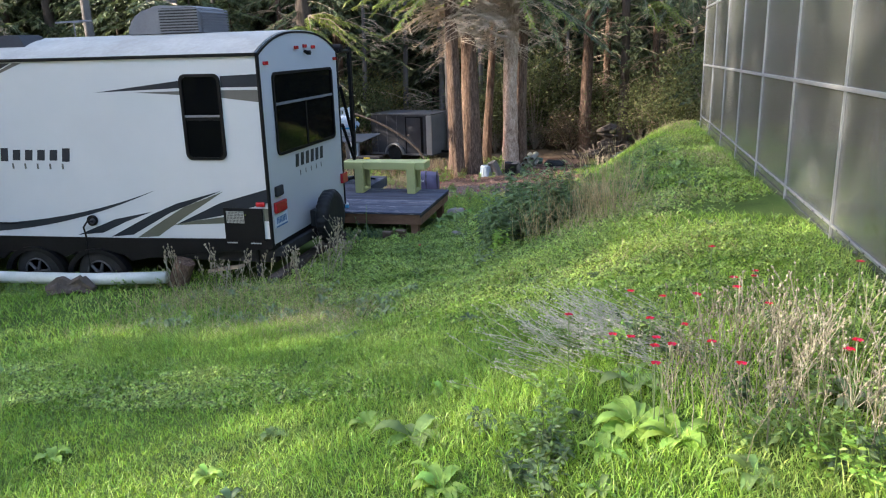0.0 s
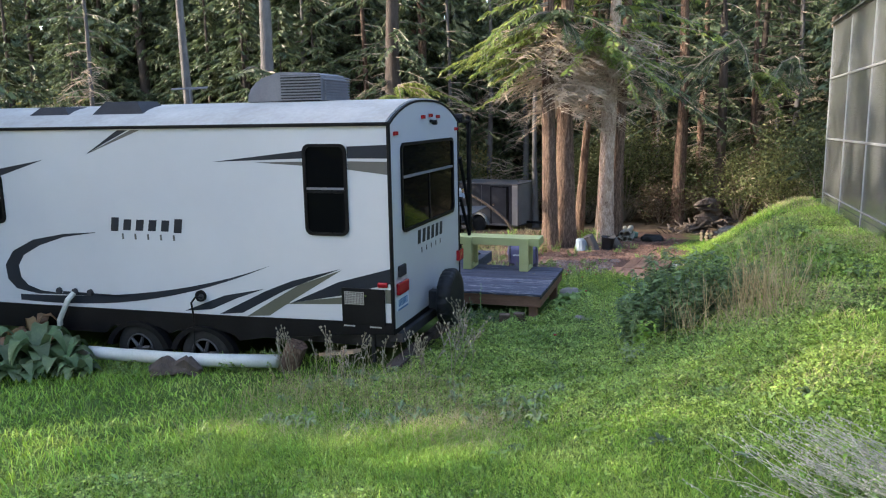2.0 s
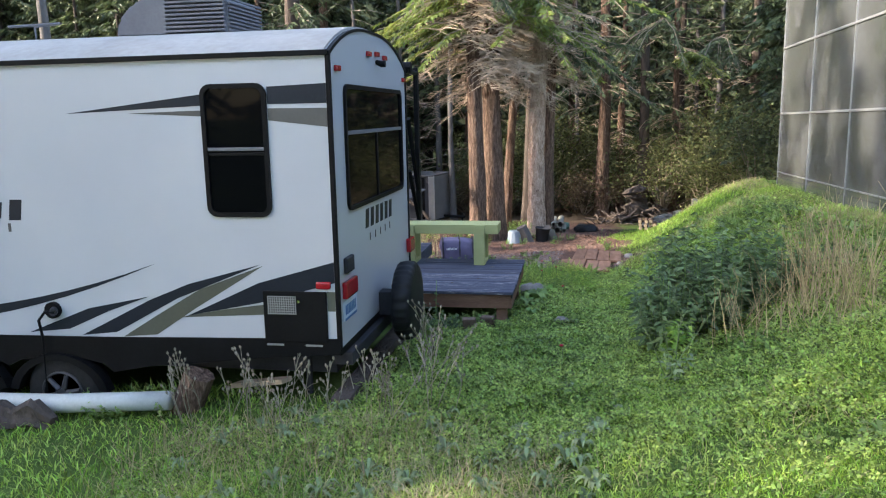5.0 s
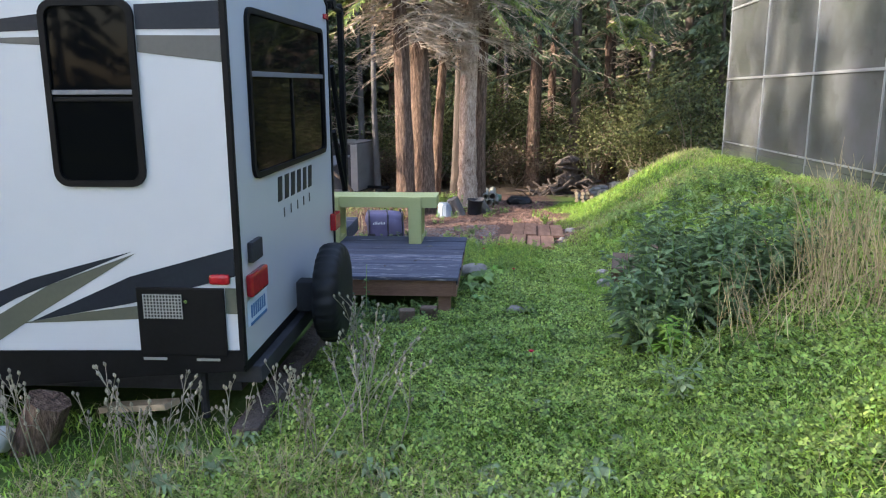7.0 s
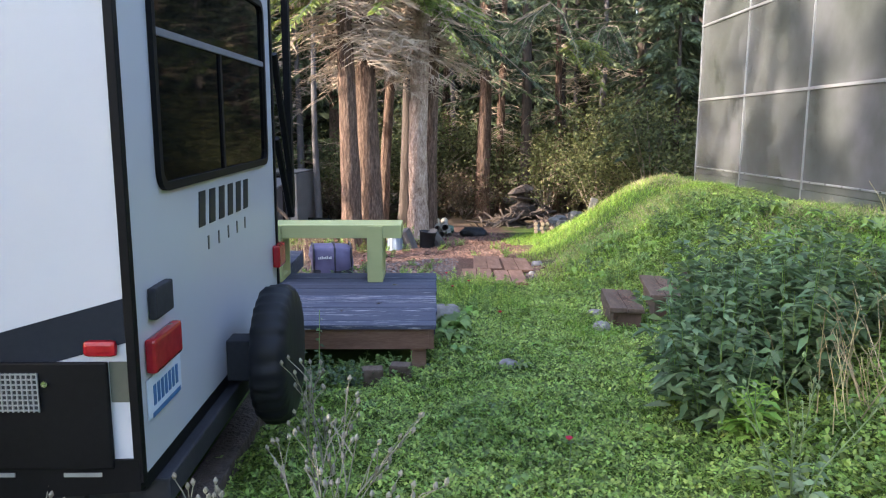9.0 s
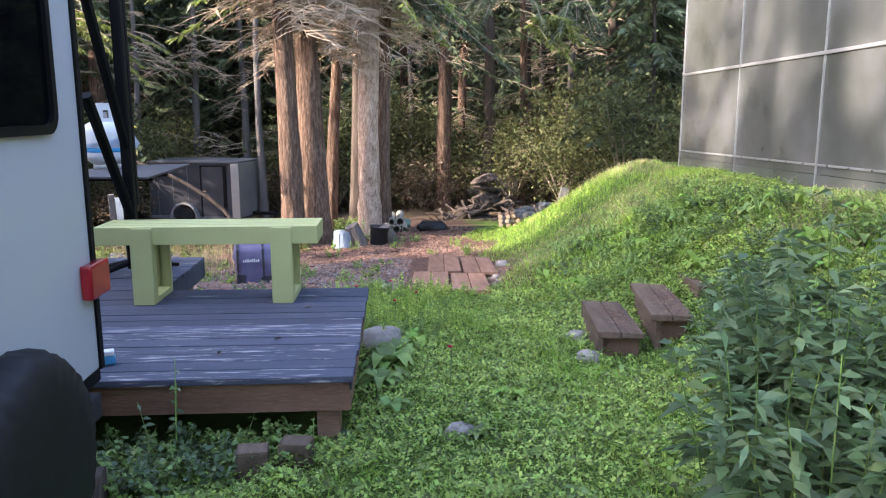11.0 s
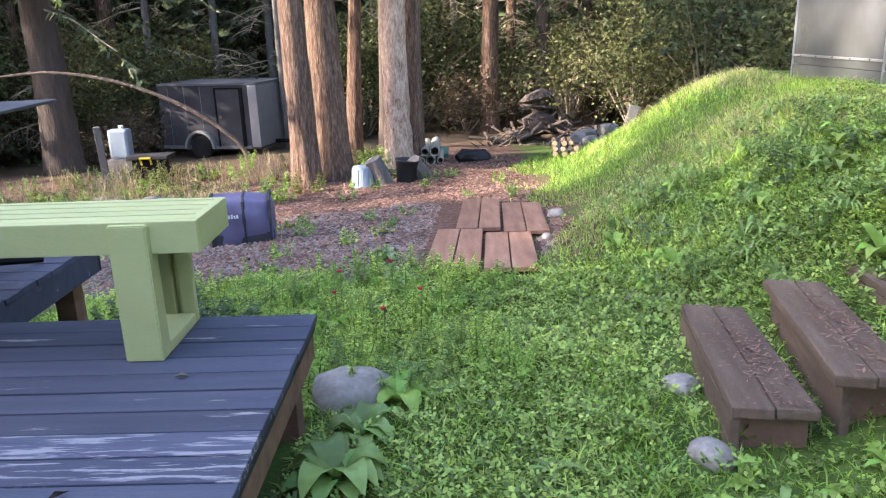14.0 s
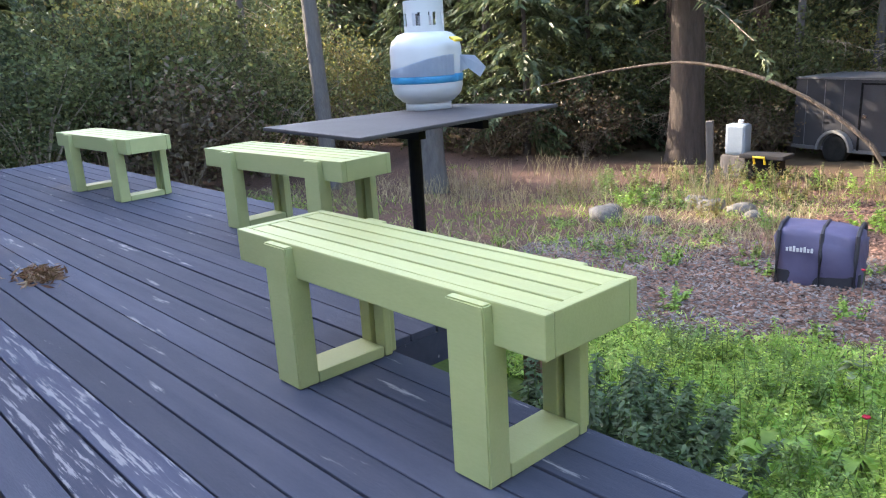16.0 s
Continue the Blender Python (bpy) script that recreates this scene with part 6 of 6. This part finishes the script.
# silvery stalks by the trailer's rear
rnd = random.Random(21)
for k, (x, y, n, h) in enumerate(((-4.72, 7.62, 5, 0.55), (-4.45, 7.75, 4, 0.5), (-4.1, 7.72, 5, 0.58), (-3.75, 7.8, 5, 0.5), (-3.45, 8.05, 5, 0.55), (-3.2, 7.7, 6, 0.6), (-3.0, 8.25, 6, 0.72), (-2.86, 7.7, 4, 0.6), (-3.9, 7.35, 4, 0.45), (-3.15, 8.9, 5, 0.62))):
    stalk_plant("grey_stalk", x, y, n, h, "stalk_pale", 100 + k, "thin pale branching flower stalks gone to seed", spread=0.16, fork=6, rad=0.0042, bud=0.0105, group="silver stalks")
for k in range(44):
    x, y = rnd.uniform(-4.3, -1.6), rnd.uniform(5.9, 7.9)
    if x > -2.5:
        y = rnd.uniform(6.2, 7.4)
    rosette("silver_plant", x, y, 14, rnd.uniform(0.09, 0.14), 0.032, "silver", 140 + k, "low rosette of silver-grey felted leaves", rise=0.95, group="silver plants")
for k, (x, y, n) in enumerate(((-4.2, 6.9, 60), (-3.8, 6.6, 60), (-4.6, 6.7, 40), (-3.4, 6.9, 50), (-3.0, 7.1, 40), (-4.6, 5.6, 14), (-2.7, 6.8, 30))):
    stalk_plant("dry_grass", x, y, n, 0.32, "straw", 180 + k, "tangle of dry fine grass stems", spread=0.55, fork=2, bud=0.004, rad=0.002, group="dry stalks", lean=(0.2, -0.3), buds=False)
for k, (x, y) in enumerate(((-1.75, 9.3), (-2.55, 8.5), (-1.9, 8.2), (-2.2, 7.4), (-1.5, 7.6), (-1.9, 10.9), (-2.15, 9.9))):
    rosette("silver_plant", x, y, 10, 0.12, 0.045, "silver", 200 + k, "low rosette of silver-grey felted leaves", group="silver plants")
# the flower clump where the walk starts
for k, (x, y, n, h) in enumerate(((0.95, 3.35, 24, 0.5), (1.2, 3.0, 30, 0.55), (0.9, 2.95, 14, 0.42), (1.35, 3.4, 30, 0.6), (1.15, 3.7, 22, 0.5), (1.5, 2.85, 24, 0.5))):
    stalk_plant("campion_plant", x, y, n, h, "stalk_pale", 220 + k, "pale dry campion stalks with seed heads", spread=0.36, fork=5, rad=0.0024, bud=0.0062, group="campion clump")
for k, (x, y, n, lx, ly) in enumerate(((0.62, 4.15, 60, -2.6, 0.3), (0.35, 4.3, 50, -2.2, 0.8), (0.85, 3.95, 60, -2.8, -0.5), (0.2, 4.05, 40, -1.8, -0.8), (0.6, 4.5, 40, -2.4, 1.0))):
    stalk_plant("lavender_stalk", x, y, n, 0.42, "lavender", 230 + k, "flattened grey dry lavender stalks leaning over", spread=0.55, fork=3, rad=0.0021, bud=0.005, lean=(lx, ly), group="lavender")
rnd = random.Random(33)
for k in range(26):
    x, y = rnd.gauss(1.05, 0.32), rnd.gauss(3.45, 0.5)
    h = rnd.uniform(0.34, 0.52)
    t = thing("campion_flower", (x, y, gz(x, y)), "crimson campion flower on a thin grey stem", "flower", group="campion flowers")
    dx, dy = rnd.uniform(-0.08, 0.08), rnd.uniform(-0.08, 0.08)
    part("stem", tube([(0, 0, -0.02), (dx * 0.4, dy * 0.4, h * 0.5), (dx, dy, h)], 0.003, 4), "silver", t)
    fl = bmesh.new()
    for j in range(5):
        a = radians(72 * j + 20 * k)
        q = [(0.003, -0.004, 0), (0.017, -0.011, 0.006), (0.024, 0, 0.003), (0.017, 0.011, 0.006), (0.003, 0.004, 0)]
        fl.faces.new([fl.verts.new((dx + u * math.cos(a) - v * math.sin(a), dy + u * math.sin(a) + v * math.cos(a), h + w)) for u, v, w in q])
    part("petals", fl, "red_petal", t)
for x, y in ((-1.95, 8.55), (-2.4, 15.0), (-2.15, 14.2), (-2.7, 14.3), (-2.75, 14.85), (-2.35, 13.85), (-2.0, 11.6), (-3.7, 17.2)):
    t = thing("campion_flower", (x, y, gz(x, y)), "crimson campion flower on a thin grey stem", "flower", group="campion flowers")
    part("stem", tube([(0, 0, -0.02), (0.01, 0, 0.28)], 0.003, 4), "silver", t)
    part("petals", lathe([(0.005, 0.275), (0.02, 0.287), (0.016, 0.29)], 5), "red_petal", t)
for k, (x, y, n, L, W, mat, lab) in enumerate(((0.55, 3.0, 26, 0.25, 0.085, "dock", "big yellow-green primrose rosette"), (0.74, 2.85, 18, 0.2, 0.07, "dock", "big yellow-green primrose rosette"), (0.42, 2.75, 12, 0.16, 0.06, "dock", "small yellow-green leafy rosette"), (0.55, 3.5, 9, 0.22, 0.10, "weed", "broad green dock rosette"), (-0.5, 2.95, 6, 0.24, 0.10, "weed", "broad green dock rosette"), (-0.25, 2.45, 8, 0.18, 0.07, "dock", "small yellow-green leafy rosette"),
                                               (1.0, 2.55, 16, 0.16, 0.05, "weed", "low rosette of ferny green leaves"), (0.15, 2.6, 16, 0.12, 0.035, "silver", "pale silvery leafy rosette"), (1.55, 3.25, 12, 0.3, 0.06, "silver", "grey-green feathery fern leaves"), (0.7, 4.7, 9, 0.15, 0.07, "weed", "broad green dock rosette"))):
    rosette("leaf_rosette", x, y, n, L, W, mat, 250 + k, lab, group="leaf rosettes")
for k in range(48):
    x, y = rnd.uniform(0.1, 1.7), rnd.uniform(2.4, 4.6)
    if 0.2 < x < 0.95 and y < 3.5:
        continue
    leafy_plant("green_weed", x, y, 7, 0.24, 0.14, 0.07, 0.026, 22, ("weed", "weed_dark", "weed", "dock")[k % 4], 270 + k, "low leafy green weed in the border", group="border weeds")
# flat weeds in the lawn
for k in range(110):
    x, y = rnd.uniform(-4.6, 2.0), rnd.uniform(2.3, 12.4)
    if (x < -2.8 and y > 8.2) or (-1.2 < x < 0.1 and 9 < y < 10):
        continue
    rosette("lawn_weed", x, y, 7 + k % 5, rnd.uniform(0.07, 0.15), rnd.uniform(0.03, 0.055), ("weed", "dock", "weed_dark", "weed")[k % 4], 800 + k, ("flat green dandelion rosette in the lawn", "pale green broad weed in the lawn", "dark green flat weed in the lawn", "flat green dandelion rosette in the lawn")[k % 4], rise=0.5, group="lawn weeds")
# large-leaved plant and brown fern by the trailer's wheels
bl = [rosette("large_leaved_plant", x, y, 24, L * 0.85, W * 0.68, "weed_dark", 300 + k, "dark plant with large lobed leaves", rise=r, group="large-leaved plants")
      for k, (x, y, L, W, r) in enumerate(((-7.6, 7.25, 0.52, 0.30, 1.1), (-8.0, 7.3, 0.60, 0.34, 1.2), (-8.4, 7.2, 0.58, 0.34, 1.1), (-7.3, 7.2, 0.36, 0.24, 0.9), (-8.8, 7.3, 0.58, 0.34, 1.2), (-7.9, 6.95, 0.46, 0.28, 0.8), (-8.4, 6.9, 0.46, 0.28, 0.7)))]
for k, (x, y) in enumerate(((-8.55, 7.62), (-8.75, 7.55), (-8.35, 7.66))):
    rosette("brown_fern", x, y, 9, 0.55, 0.14, "brown_fern", 310 + k, "withered brown fern fronds", rise=1.3, group="ferns")
for k, (x, y, n) in enumerate(((-5.6, 7.72, 10), (-5.3, 7.72, 12), (-5.05, 7.8, 12), (-7.0, 7.35, 8), (-6.6, 7.4, 8))):
    leafy_plant("creeper", x, y, n, 0.24, 0.22, 0.05, 0.035, 24, "weed", 320 + k, "green creeper trailing over the pipe", group="creepers")
# beside the deck
for k, (x, y, n, L, W) in enumerate(((-2.38, 12.25, 12, 0.30, 0.20), (-2.34, 12.65, 10, 0.26, 0.17), (-2.42, 11.75, 10, 0.24, 0.16), (-2.36, 11.3, 8, 0.18, 0.12), (-2.2, 13.0, 9, 0.24, 0.14), (-2.75, 13.45, 10, 0.24, 0.15), (-3.0, 14.1, 9, 0.26, 0.16), (-2.75, 14.35, 9, 0.26, 0.16))):
    rosette("dock_plant", x, y, int(n * 1.7), L * 0.8, W * 0.6, "weed" if k < 4 else "dock", 330 + k, "broad-leaved green dock beside the deck", rise=0.7, group="dock plants")
for k, (x, y, n, h) in enumerate(((-3.3, 13.3, 34, 0.62), (-3.08, 13.2, 16, 0.5), (-3.65, 13.3, 26, 0.5), (-3.45, 13.75, 22, 0.45), (-3.15, 13.65, 22, 0.5))):
    leafy_plant("kochia_bush", x, y, n, h, 0.3, 0.075, 0.026, 120, "weed_dark", 340 + k, "dark blue-green bushy plant behind the bench", group="bushy plants")
for k in range(96):
    x, y = rnd.uniform(-4.0, -1.6), rnd.uniform(13.1, 15.6)
    if x < -3.05 and y < 14.0:
        continue
    leafy_plant("green_weed", x, y, 8, rnd.uniform(0.2, 0.36), 0.17, 0.055, 0.014, 64, ("poppy_leaf", "weed", "poppy_leaf", "dock")[k % 4], 1350 + k, "bright green feathery weed by the deck", group="garden weeds")
for k, (x, y, L) in enumerate(((-3.0, 15.35, 0.22), (-2.35, 15.35, 0.22), (-2.6, 15.8, 0.18), (-2.55, 16.3, 0.14))):
    rosette("silver_rosette", x, y, 18, L, 0.07, "silver", 400 + k, "blue-grey felted leaf rosette", rise=0.8, group="silver plants")
for k in range(30):
    x, y = rnd.uniform(-3.7, -2.6), rnd.uniform(10.2, 10.85)
    if -3.12 < x < -2.68 and y < 10.66:
        continue
    leafy_plant("ivy_patch", x, y, 8, 0.2, 0.2, 0.055, 0.045, 20, ("weed_dark", "weed")[k % 2], 420 + k, "dark green ground ivy along the deck", group="ground ivy")
leafy_plant("deck_sprig", -3.42, 10.72, 3, 0.62, 0.14, 0.06, 0.03, 12, "weed_dark", 437, "leafy dark sprig leaning on the deck's edge")
# the bank beside the steps
for k, (x, y, n, h) in enumerate(((-0.45, 11.05, 10, 0.55), (-0.25, 11.3, 10, 0.5), (-0.1, 10.8, 10, 0.5), (0.1, 12.3, 8, 0.35), (0.35, 12.2, 8, 0.35), (0.15, 11.9, 8, 0.35))):
    leafy_plant("mugwort_plant", x, y, n + 6, h, 0.26, 0.11, 0.02, 46, "weed_dark" if k % 2 else "mugwort", 450 + k, "grey-green mugwort with cut leaves", group="bank weeds")
for k in range(130):
    x, y = rnd.uniform(-0.6, 1.4), rnd.uniform(9.9, 16.5)
    if -1.0 < x < 0.25 and 12.2 < y < 14.1:
        continue
    if k % 2:
        rosette("dock_plant", x, y, 8, rnd.uniform(0.12, 0.24), 0.08, "weed" if k % 4 != 1 else "dock", 470 + k, "broad green leaves on the bank", rise=0.8, group="dock plants")
    else:
        leafy_plant("green_weed", x, y, 7, rnd.uniform(0.18, 0.32), 0.16, 0.075, 0.03, 20, ("weed", "weed_dark")[k % 4 == 0], 470 + k, "leafy green weed on the bank", group="bank weeds")
for k in range(26):
    x, y = rnd.uniform(-1.15, 0.5), rnd.uniform(11.85, 12.35)
    rosette("lawn_weed", x, y, 8, rnd.uniform(0.06, 0.12), 0.04, ("weed", "dock")[k % 2], 930 + k, "small green weed in front of the steps", rise=0.6, group="lawn weeds")
for k in range(60):
    x, y = rnd.uniform(-0.4, 1.5), rnd.uniform(13.7, 18.0)
    rosette("plantain_tuft", x, y, 24, rnd.uniform(0.13, 0.22), 0.02, "weed", 1500 + k, "tuft of green strap-shaped leaves on the bank", rise=1.0, group="bank tufts")
# weeds of the yard and forest edge
for k in range(84):
    x, y = rnd.uniform(-8.5, -1.0), rnd.uniform(16.0, 22.5)
    if -2.5 < x < -0.8 and y < 20:
        continue
    leafy_plant("yard_weed", x, y, 6, rnd.uniform(0.1, 0.24), 0.14, 0.06, 0.028, 20, ("weed", "dock", "clover")[k % 3], 560 + k, "small green weed in the gravel", group="yard weeds")
for k in range(46):
    x, y = rnd.uniform(-10.5, -3.0), rnd.uniform(20.8, 25.5)
    leafy_plant("edge_weed", x, y, 8, rnd.uniform(0.3, 0.55), 0.3, 0.09, 0.04, 28, ("bush_yellow", "dock", "weed", "bush")[k % 4], 640 + k, "yellow-green undergrowth at the wood's edge", group="edge weeds")
for k in range(24):
    x, y = rnd.uniform(-13, -5), rnd.uniform(18.5, 24)
    stalk_plant("dry_grass", x, y, 34, 0.55, "straw", 700 + k, "tuft of dry straw-coloured grass", spread=0.5, fork=1, bud=0.005, rad=0.0035, group="dry stalks", buds=False)

# ---- grass, clover and chips ----


def patches(x, y, s, k):
    return 0.5 + 0.25 * np.sin(x * s + 1.7 * np.sin(y * s * 0.8 + k)) + 0.25 * np.sin(y * s * 1.2 + 1.9 * np.sin(x * s * 0.7 + 2 * k))


def lawn_points(rng, n, x0, x1, y0, y1):
    x, y = rng.uniform(x0, x1, n), rng.uniform(y0, y1, n)
    if x1 < -5:
        return x, y
    keep = x < 2.3
    keep &= ~((x < -2.6) & (y > 10.95) & (y < 12.9))
    keep &= ~((x < -4.1) & (y > 10.6) & (y < 14.2))
    keep &= ~((x < -3.8) & (y > 8.5) & (y < 10.9))
    yard = (y + 0.5 * np.sin(2.3 * x) + 0.35 * np.sin(5 * x + y) > 15.7) & (x + 0.25 * np.sin(2 * y) < -0.75)
    keep &= ~(yard & (rng.uniform(size=n) > 0.05))
    for sx, sy, w, l in ((-0.95, 12.3, 0.75, 1.75), (-0.5, 12.4, 0.6, 1.6)):
        keep &= ~((x > sx + 0.1 * (y - sy)) & (x < sx + w + 0.1 * (y - sy)) & (y > sy) & (y < sy + l) & (rng.uniform(size=n) > 0.55))
    keep &= ~((x > -1.15) & (x < 0.25) & (y > 12.05) & (y < 12.45) & (rng.uniform(size=n) > 0.4))
    keep &= ~((x > -1.1 + 0.12 * (y - 12.3)) & (x < -0.85 + 0.12 * (y - 12.3)) & (y > 12.3) & (y < 14.0) & (rng.uniform(size=n) > 0.3))
    return x[keep], y[keep]


def grass(name, n, box4, height, width, seed, mat, label, lean=0.5, patch=None):
    rng = np.random.default_rng(seed)
    x, y = lawn_points(rng, n, *box4)
    if patch:
        k = patches(x, y, patch[0], patch[1]) > rng.uniform(patch[2], patch[3], len(x))
        x, y = x[k], y[k]
    m = len(x)
    z = ground_z(x, y)
    a = rng.uniform(0, 6.283, m)
    h = height * rng.uniform(0.45, 1.2, m) * (0.6 + 0.8 * patches(x, y, 1.3, 4))
    w = width * rng.uniform(0.6, 1.2, m)
    b = np.stack([x, y, z - 0.005], 1)
    s = np.stack([np.cos(a) * w, np.sin(a) * w, 0 * w], 1) * 0.5
    d = np.stack([rng.normal(0, lean, m), rng.normal(0, lean, m), np.ones(m)], 1)
    d /= np.linalg.norm(d, axis=1, keepdims=True)
    mid = b + d * h[:, None] * 0.55
    tip = b + d * h[:, None]
    tip[:, :2] += d[:, :2] * h[:, None] * 0.5
    tip[:, 2] -= 0.15 * h
    v = np.stack([b - s, b + s, mid + s * 0.8, tip, mid - s * 0.8], 1)
    i = np.arange(m)[:, None] * 5
    me_v = v.reshape(-1, 3)
    quad = i + np.array([0, 1, 2, 4])
    tri = i + np.array([4, 2, 3])
    me = bpy.data.meshes.new(name)
    loops = np.concatenate([quad.ravel(), tri.ravel()]).astype(np.int32)
    me.vertices.add(len(me_v))
    me.vertices.foreach_set("co", me_v.astype(np.float32).ravel())
    me.loops.add(len(loops))
    me.loops.foreach_set("vertex_index", loops)
    me.polygons.add(2 * m)
    me.polygons.foreach_set("loop_start", np.concatenate([np.arange(m) * 4, 4 * m + np.arange(m) * 3]).astype(np.int32))
    me.polygons.foreach_set("loop_total", np.concatenate([np.full(m, 4), np.full(m, 3)]).astype(np.int32))
    me.update(calc_edges=True)
    me.materials.append(M[mat])
    tagged(new(name, me), label, "grass", kind="stuff")


def clover(name, n, box4, size, seed, label, patch=None, mat="clover"):
    rng = np.random.default_rng(seed)
    x, y = lawn_points(rng, n, *box4)
    if patch:
        k = patches(x, y, patch[0], patch[1]) > rng.uniform(patch[2], patch[3], len(x))
        x, y = x[k], y[k]
    m = len(x)
    mound = patches(x, y, 13.0, seed) * patches(x, y, 5.5, seed + 3)
    c = np.stack([x, y, ground_z(x, y) + rng.uniform(0.01, 0.035, m) + 0.11 * mound * rng.uniform(0.4, 1.0, m)], 1)
    a0 = rng.uniform(0, 6.283, m)
    tilt = rng.normal(0, 0.45, (m, 2))
    s = size * rng.uniform(0.6, 1.25, m)
    out = []
    for j in range(3):
        a = a0 + j * 2.094
        d = np.stack([np.cos(a), np.sin(a), tilt[:, 0] * np.cos(a) + tilt[:, 1] * np.sin(a) + 0.1], 1)
        w = np.stack([-np.sin(a), np.cos(a), -tilt[:, 0] * np.sin(a) + tilt[:, 1] * np.cos(a)], 1)
        L = s[:, None]
        out.append(np.stack([c, c + d * L * 0.62 + w * L * 0.42, c + d * L, c + d * L * 0.62 - w * L * 0.42], 1))
    q = np.concatenate(out)
    tagged(quads_object(name, q, mat), label, "clover", kind="stuff")


grass("lawn_grass", 46000, (-3.6, 0.6, 7.4, 15.7), 0.055, 0.0065, 11, "grass", "short grass among the clover")
grass("grass", 70000, (-4.6, 2.3, 0.2, 8.2), 0.085, 0.0065, 1, "grass", "short green lawn grass")
grass("turf", 110000, (-4.2, 1.8, 2.0, 6.2), 0.075, 0.0055, 21, "grass", "dense short lawn turf", lean=0.4)
grass("long_grass", 40000, (-4.6, 2.3, 0.2, 7.6), 0.15, 0.0065, 2, "grass", "longer grass in patches on the lawn", patch=(0.9, 2.0, 0.45, 0.8))
grass("bank_grass", 44000, (-1.3, 2.3, 9.5, 24.0), 0.11, 0.009, 3, "grass", "long bright grass on the bank")
grass("step_grass", 12000, (-1.3, 0.6, 11.9, 14.2), 0.05, 0.008, 19, "grass", "short grass round the steps", lean=0.9)
grass("garden_grass", 16000, (-5.6, -2.4, 12.9, 16.2), 0.12, 0.008, 12, "grass", "rough grass behind the deck", lean=0.7)
grass("yard_straw", 15000, (-15.0, -5.6, 14.6, 22.5), 0.26, 0.008, 15, "straw", "dry straw grass at the wood's edge", lean=0.8, patch=(0.6, 1.0, 0.3, 0.9))
grass("yard_edge_grass", 16000, (-15.0, -5.6, 14.6, 23.5), 0.16, 0.012, 16, "grass", "rough green grass at the wood's edge", lean=0.8, patch=(0.7, 2.0, 0.35, 0.9))
grass("bank_straw", 30000, (-0.9, 2.2, 11.0, 21.5), 0.15, 0.007, 13, "straw", "dry straw blades on the bank", lean=1.0, patch=(1.3, 2.5, 0.4, 0.8))
grass("far_lawn_grass", 32000, (-10.5, -4.4, 2.6, 8.4), 0.12, 0.011, 4, "grass", "green lawn grass beside the trailer")
grass("straw_grass", 9000, (-4.8, 1.0, 5.6, 9.6), 0.13, 0.005, 5, "straw", "dry straw-coloured grass blades", patch=(0.8, 1.0, 0.5, 0.9), lean=0.9)
grass("straw_patch", 9000, (-4.7, -1.9, 5.7, 7.7), 0.15, 0.005, 17, "straw", "matted patch of dry straw grass", patch=(2.1, 1.0, 0.2, 0.75), lean=1.4)
grass("straw_tufts", 6000, (-1.0, 2.2, 6.2, 9.6), 0.22, 0.005, 18, "straw", "dry yellowed grass tufts on the bank's foot", patch=(1.7, 4.0, 0.45, 0.9), lean=1.0)
grass("chickweed", 90000, (-3.7, 0.8, 6.8, 15.5), 0.06, 0.013, 23, "clover", "low leafy chickweed among the clover", lean=1.0)
grass("leafy_turf", 34000, (-4.6, 2.2, 4.0, 7.4), 0.06, 0.012, 24, "clover", "low leafy weeds in the lawn", lean=1.0)
clover("clover", 62000, (-3.7, 0.8, 6.8, 15.5), 0.022, 6, "clover and chickweed carpet in the lawn", patch=(0.7, 0.5, -0.2, 0.55))
clover("clover_patch", 36000, (-4.6, 2.2, 3.6, 7.5), 0.022, 7, "clover patches in the lawn", patch=(0.9, 3.0, 0.2, 0.8))
clover("garden_clover", 12000, (-5.0, -2.4, 13.0, 16.0), 0.024, 14, "clover and weeds behind the deck", mat="poppy_leaf")
clover("bank_clover", 22000, (-1.2, 2.2, 8.0, 18.0), 0.034, 8, "clover and weeds on the bank", patch=(1.1, 1.0, 0.2, 0.8))


def scatter_chips(name, n, box4, size, mat, seed, label):
    rng = np.random.default_rng(seed)
    x, y = rng.uniform(box4[0], box4[1], n), rng.uniform(box4[2], box4[3], n)
    k = ~((x > -2.3 + 0.05 * (y - 15.5)) & (x < -1.2 + 0.05 * (y - 15.5)) & (y < 19.5)) & (x + 0.2 * np.sin(2 * y) < -0.7)
    x, y = x[k], y[k]
    m = len(x)
    c = np.stack([x, y, ground_z(x, y) + rng.uniform(0.0, 0.014, m)], 1)
    a, e = rng.uniform(0, 6.283, m), rng.normal(0, 0.25, m)
    s = (size * rng.uniform(0.5, 1.5, m))[:, None]
    d = np.stack([np.cos(a), np.sin(a), e], 1) * s
    w = np.stack([-np.sin(a), np.cos(a), rng.normal(0, 0.3, m)], 1) * s * 0.42
    u = np.array([0, 0, 1.0]) * s * 0.3
    v = np.stack([c - d - w, c + d - w, c + d + w, c - d + w, c + u], 1).reshape(-1, 3)
    i = np.arange(m)[:, None] * 5
    f = np.concatenate([i + np.array(t) for t in ((0, 1, 4), (1, 2, 4), (2, 3, 4), (3, 0, 4))])
    tagged(mesh_object(name, v, f, mat), label, "mulch", kind="stuff")


scatter_chips("woodchips", 26000, (-7.0, -0.7, 15.8, 24.5), 0.022, "chip", 9, "reddish brown woodchip mulch")
scatter_chips("gravel", 24000, (-7.5, -1.0, 15.6, 19.5), 0.015, "gravel", 10, "loose grey gravel among woodchips")
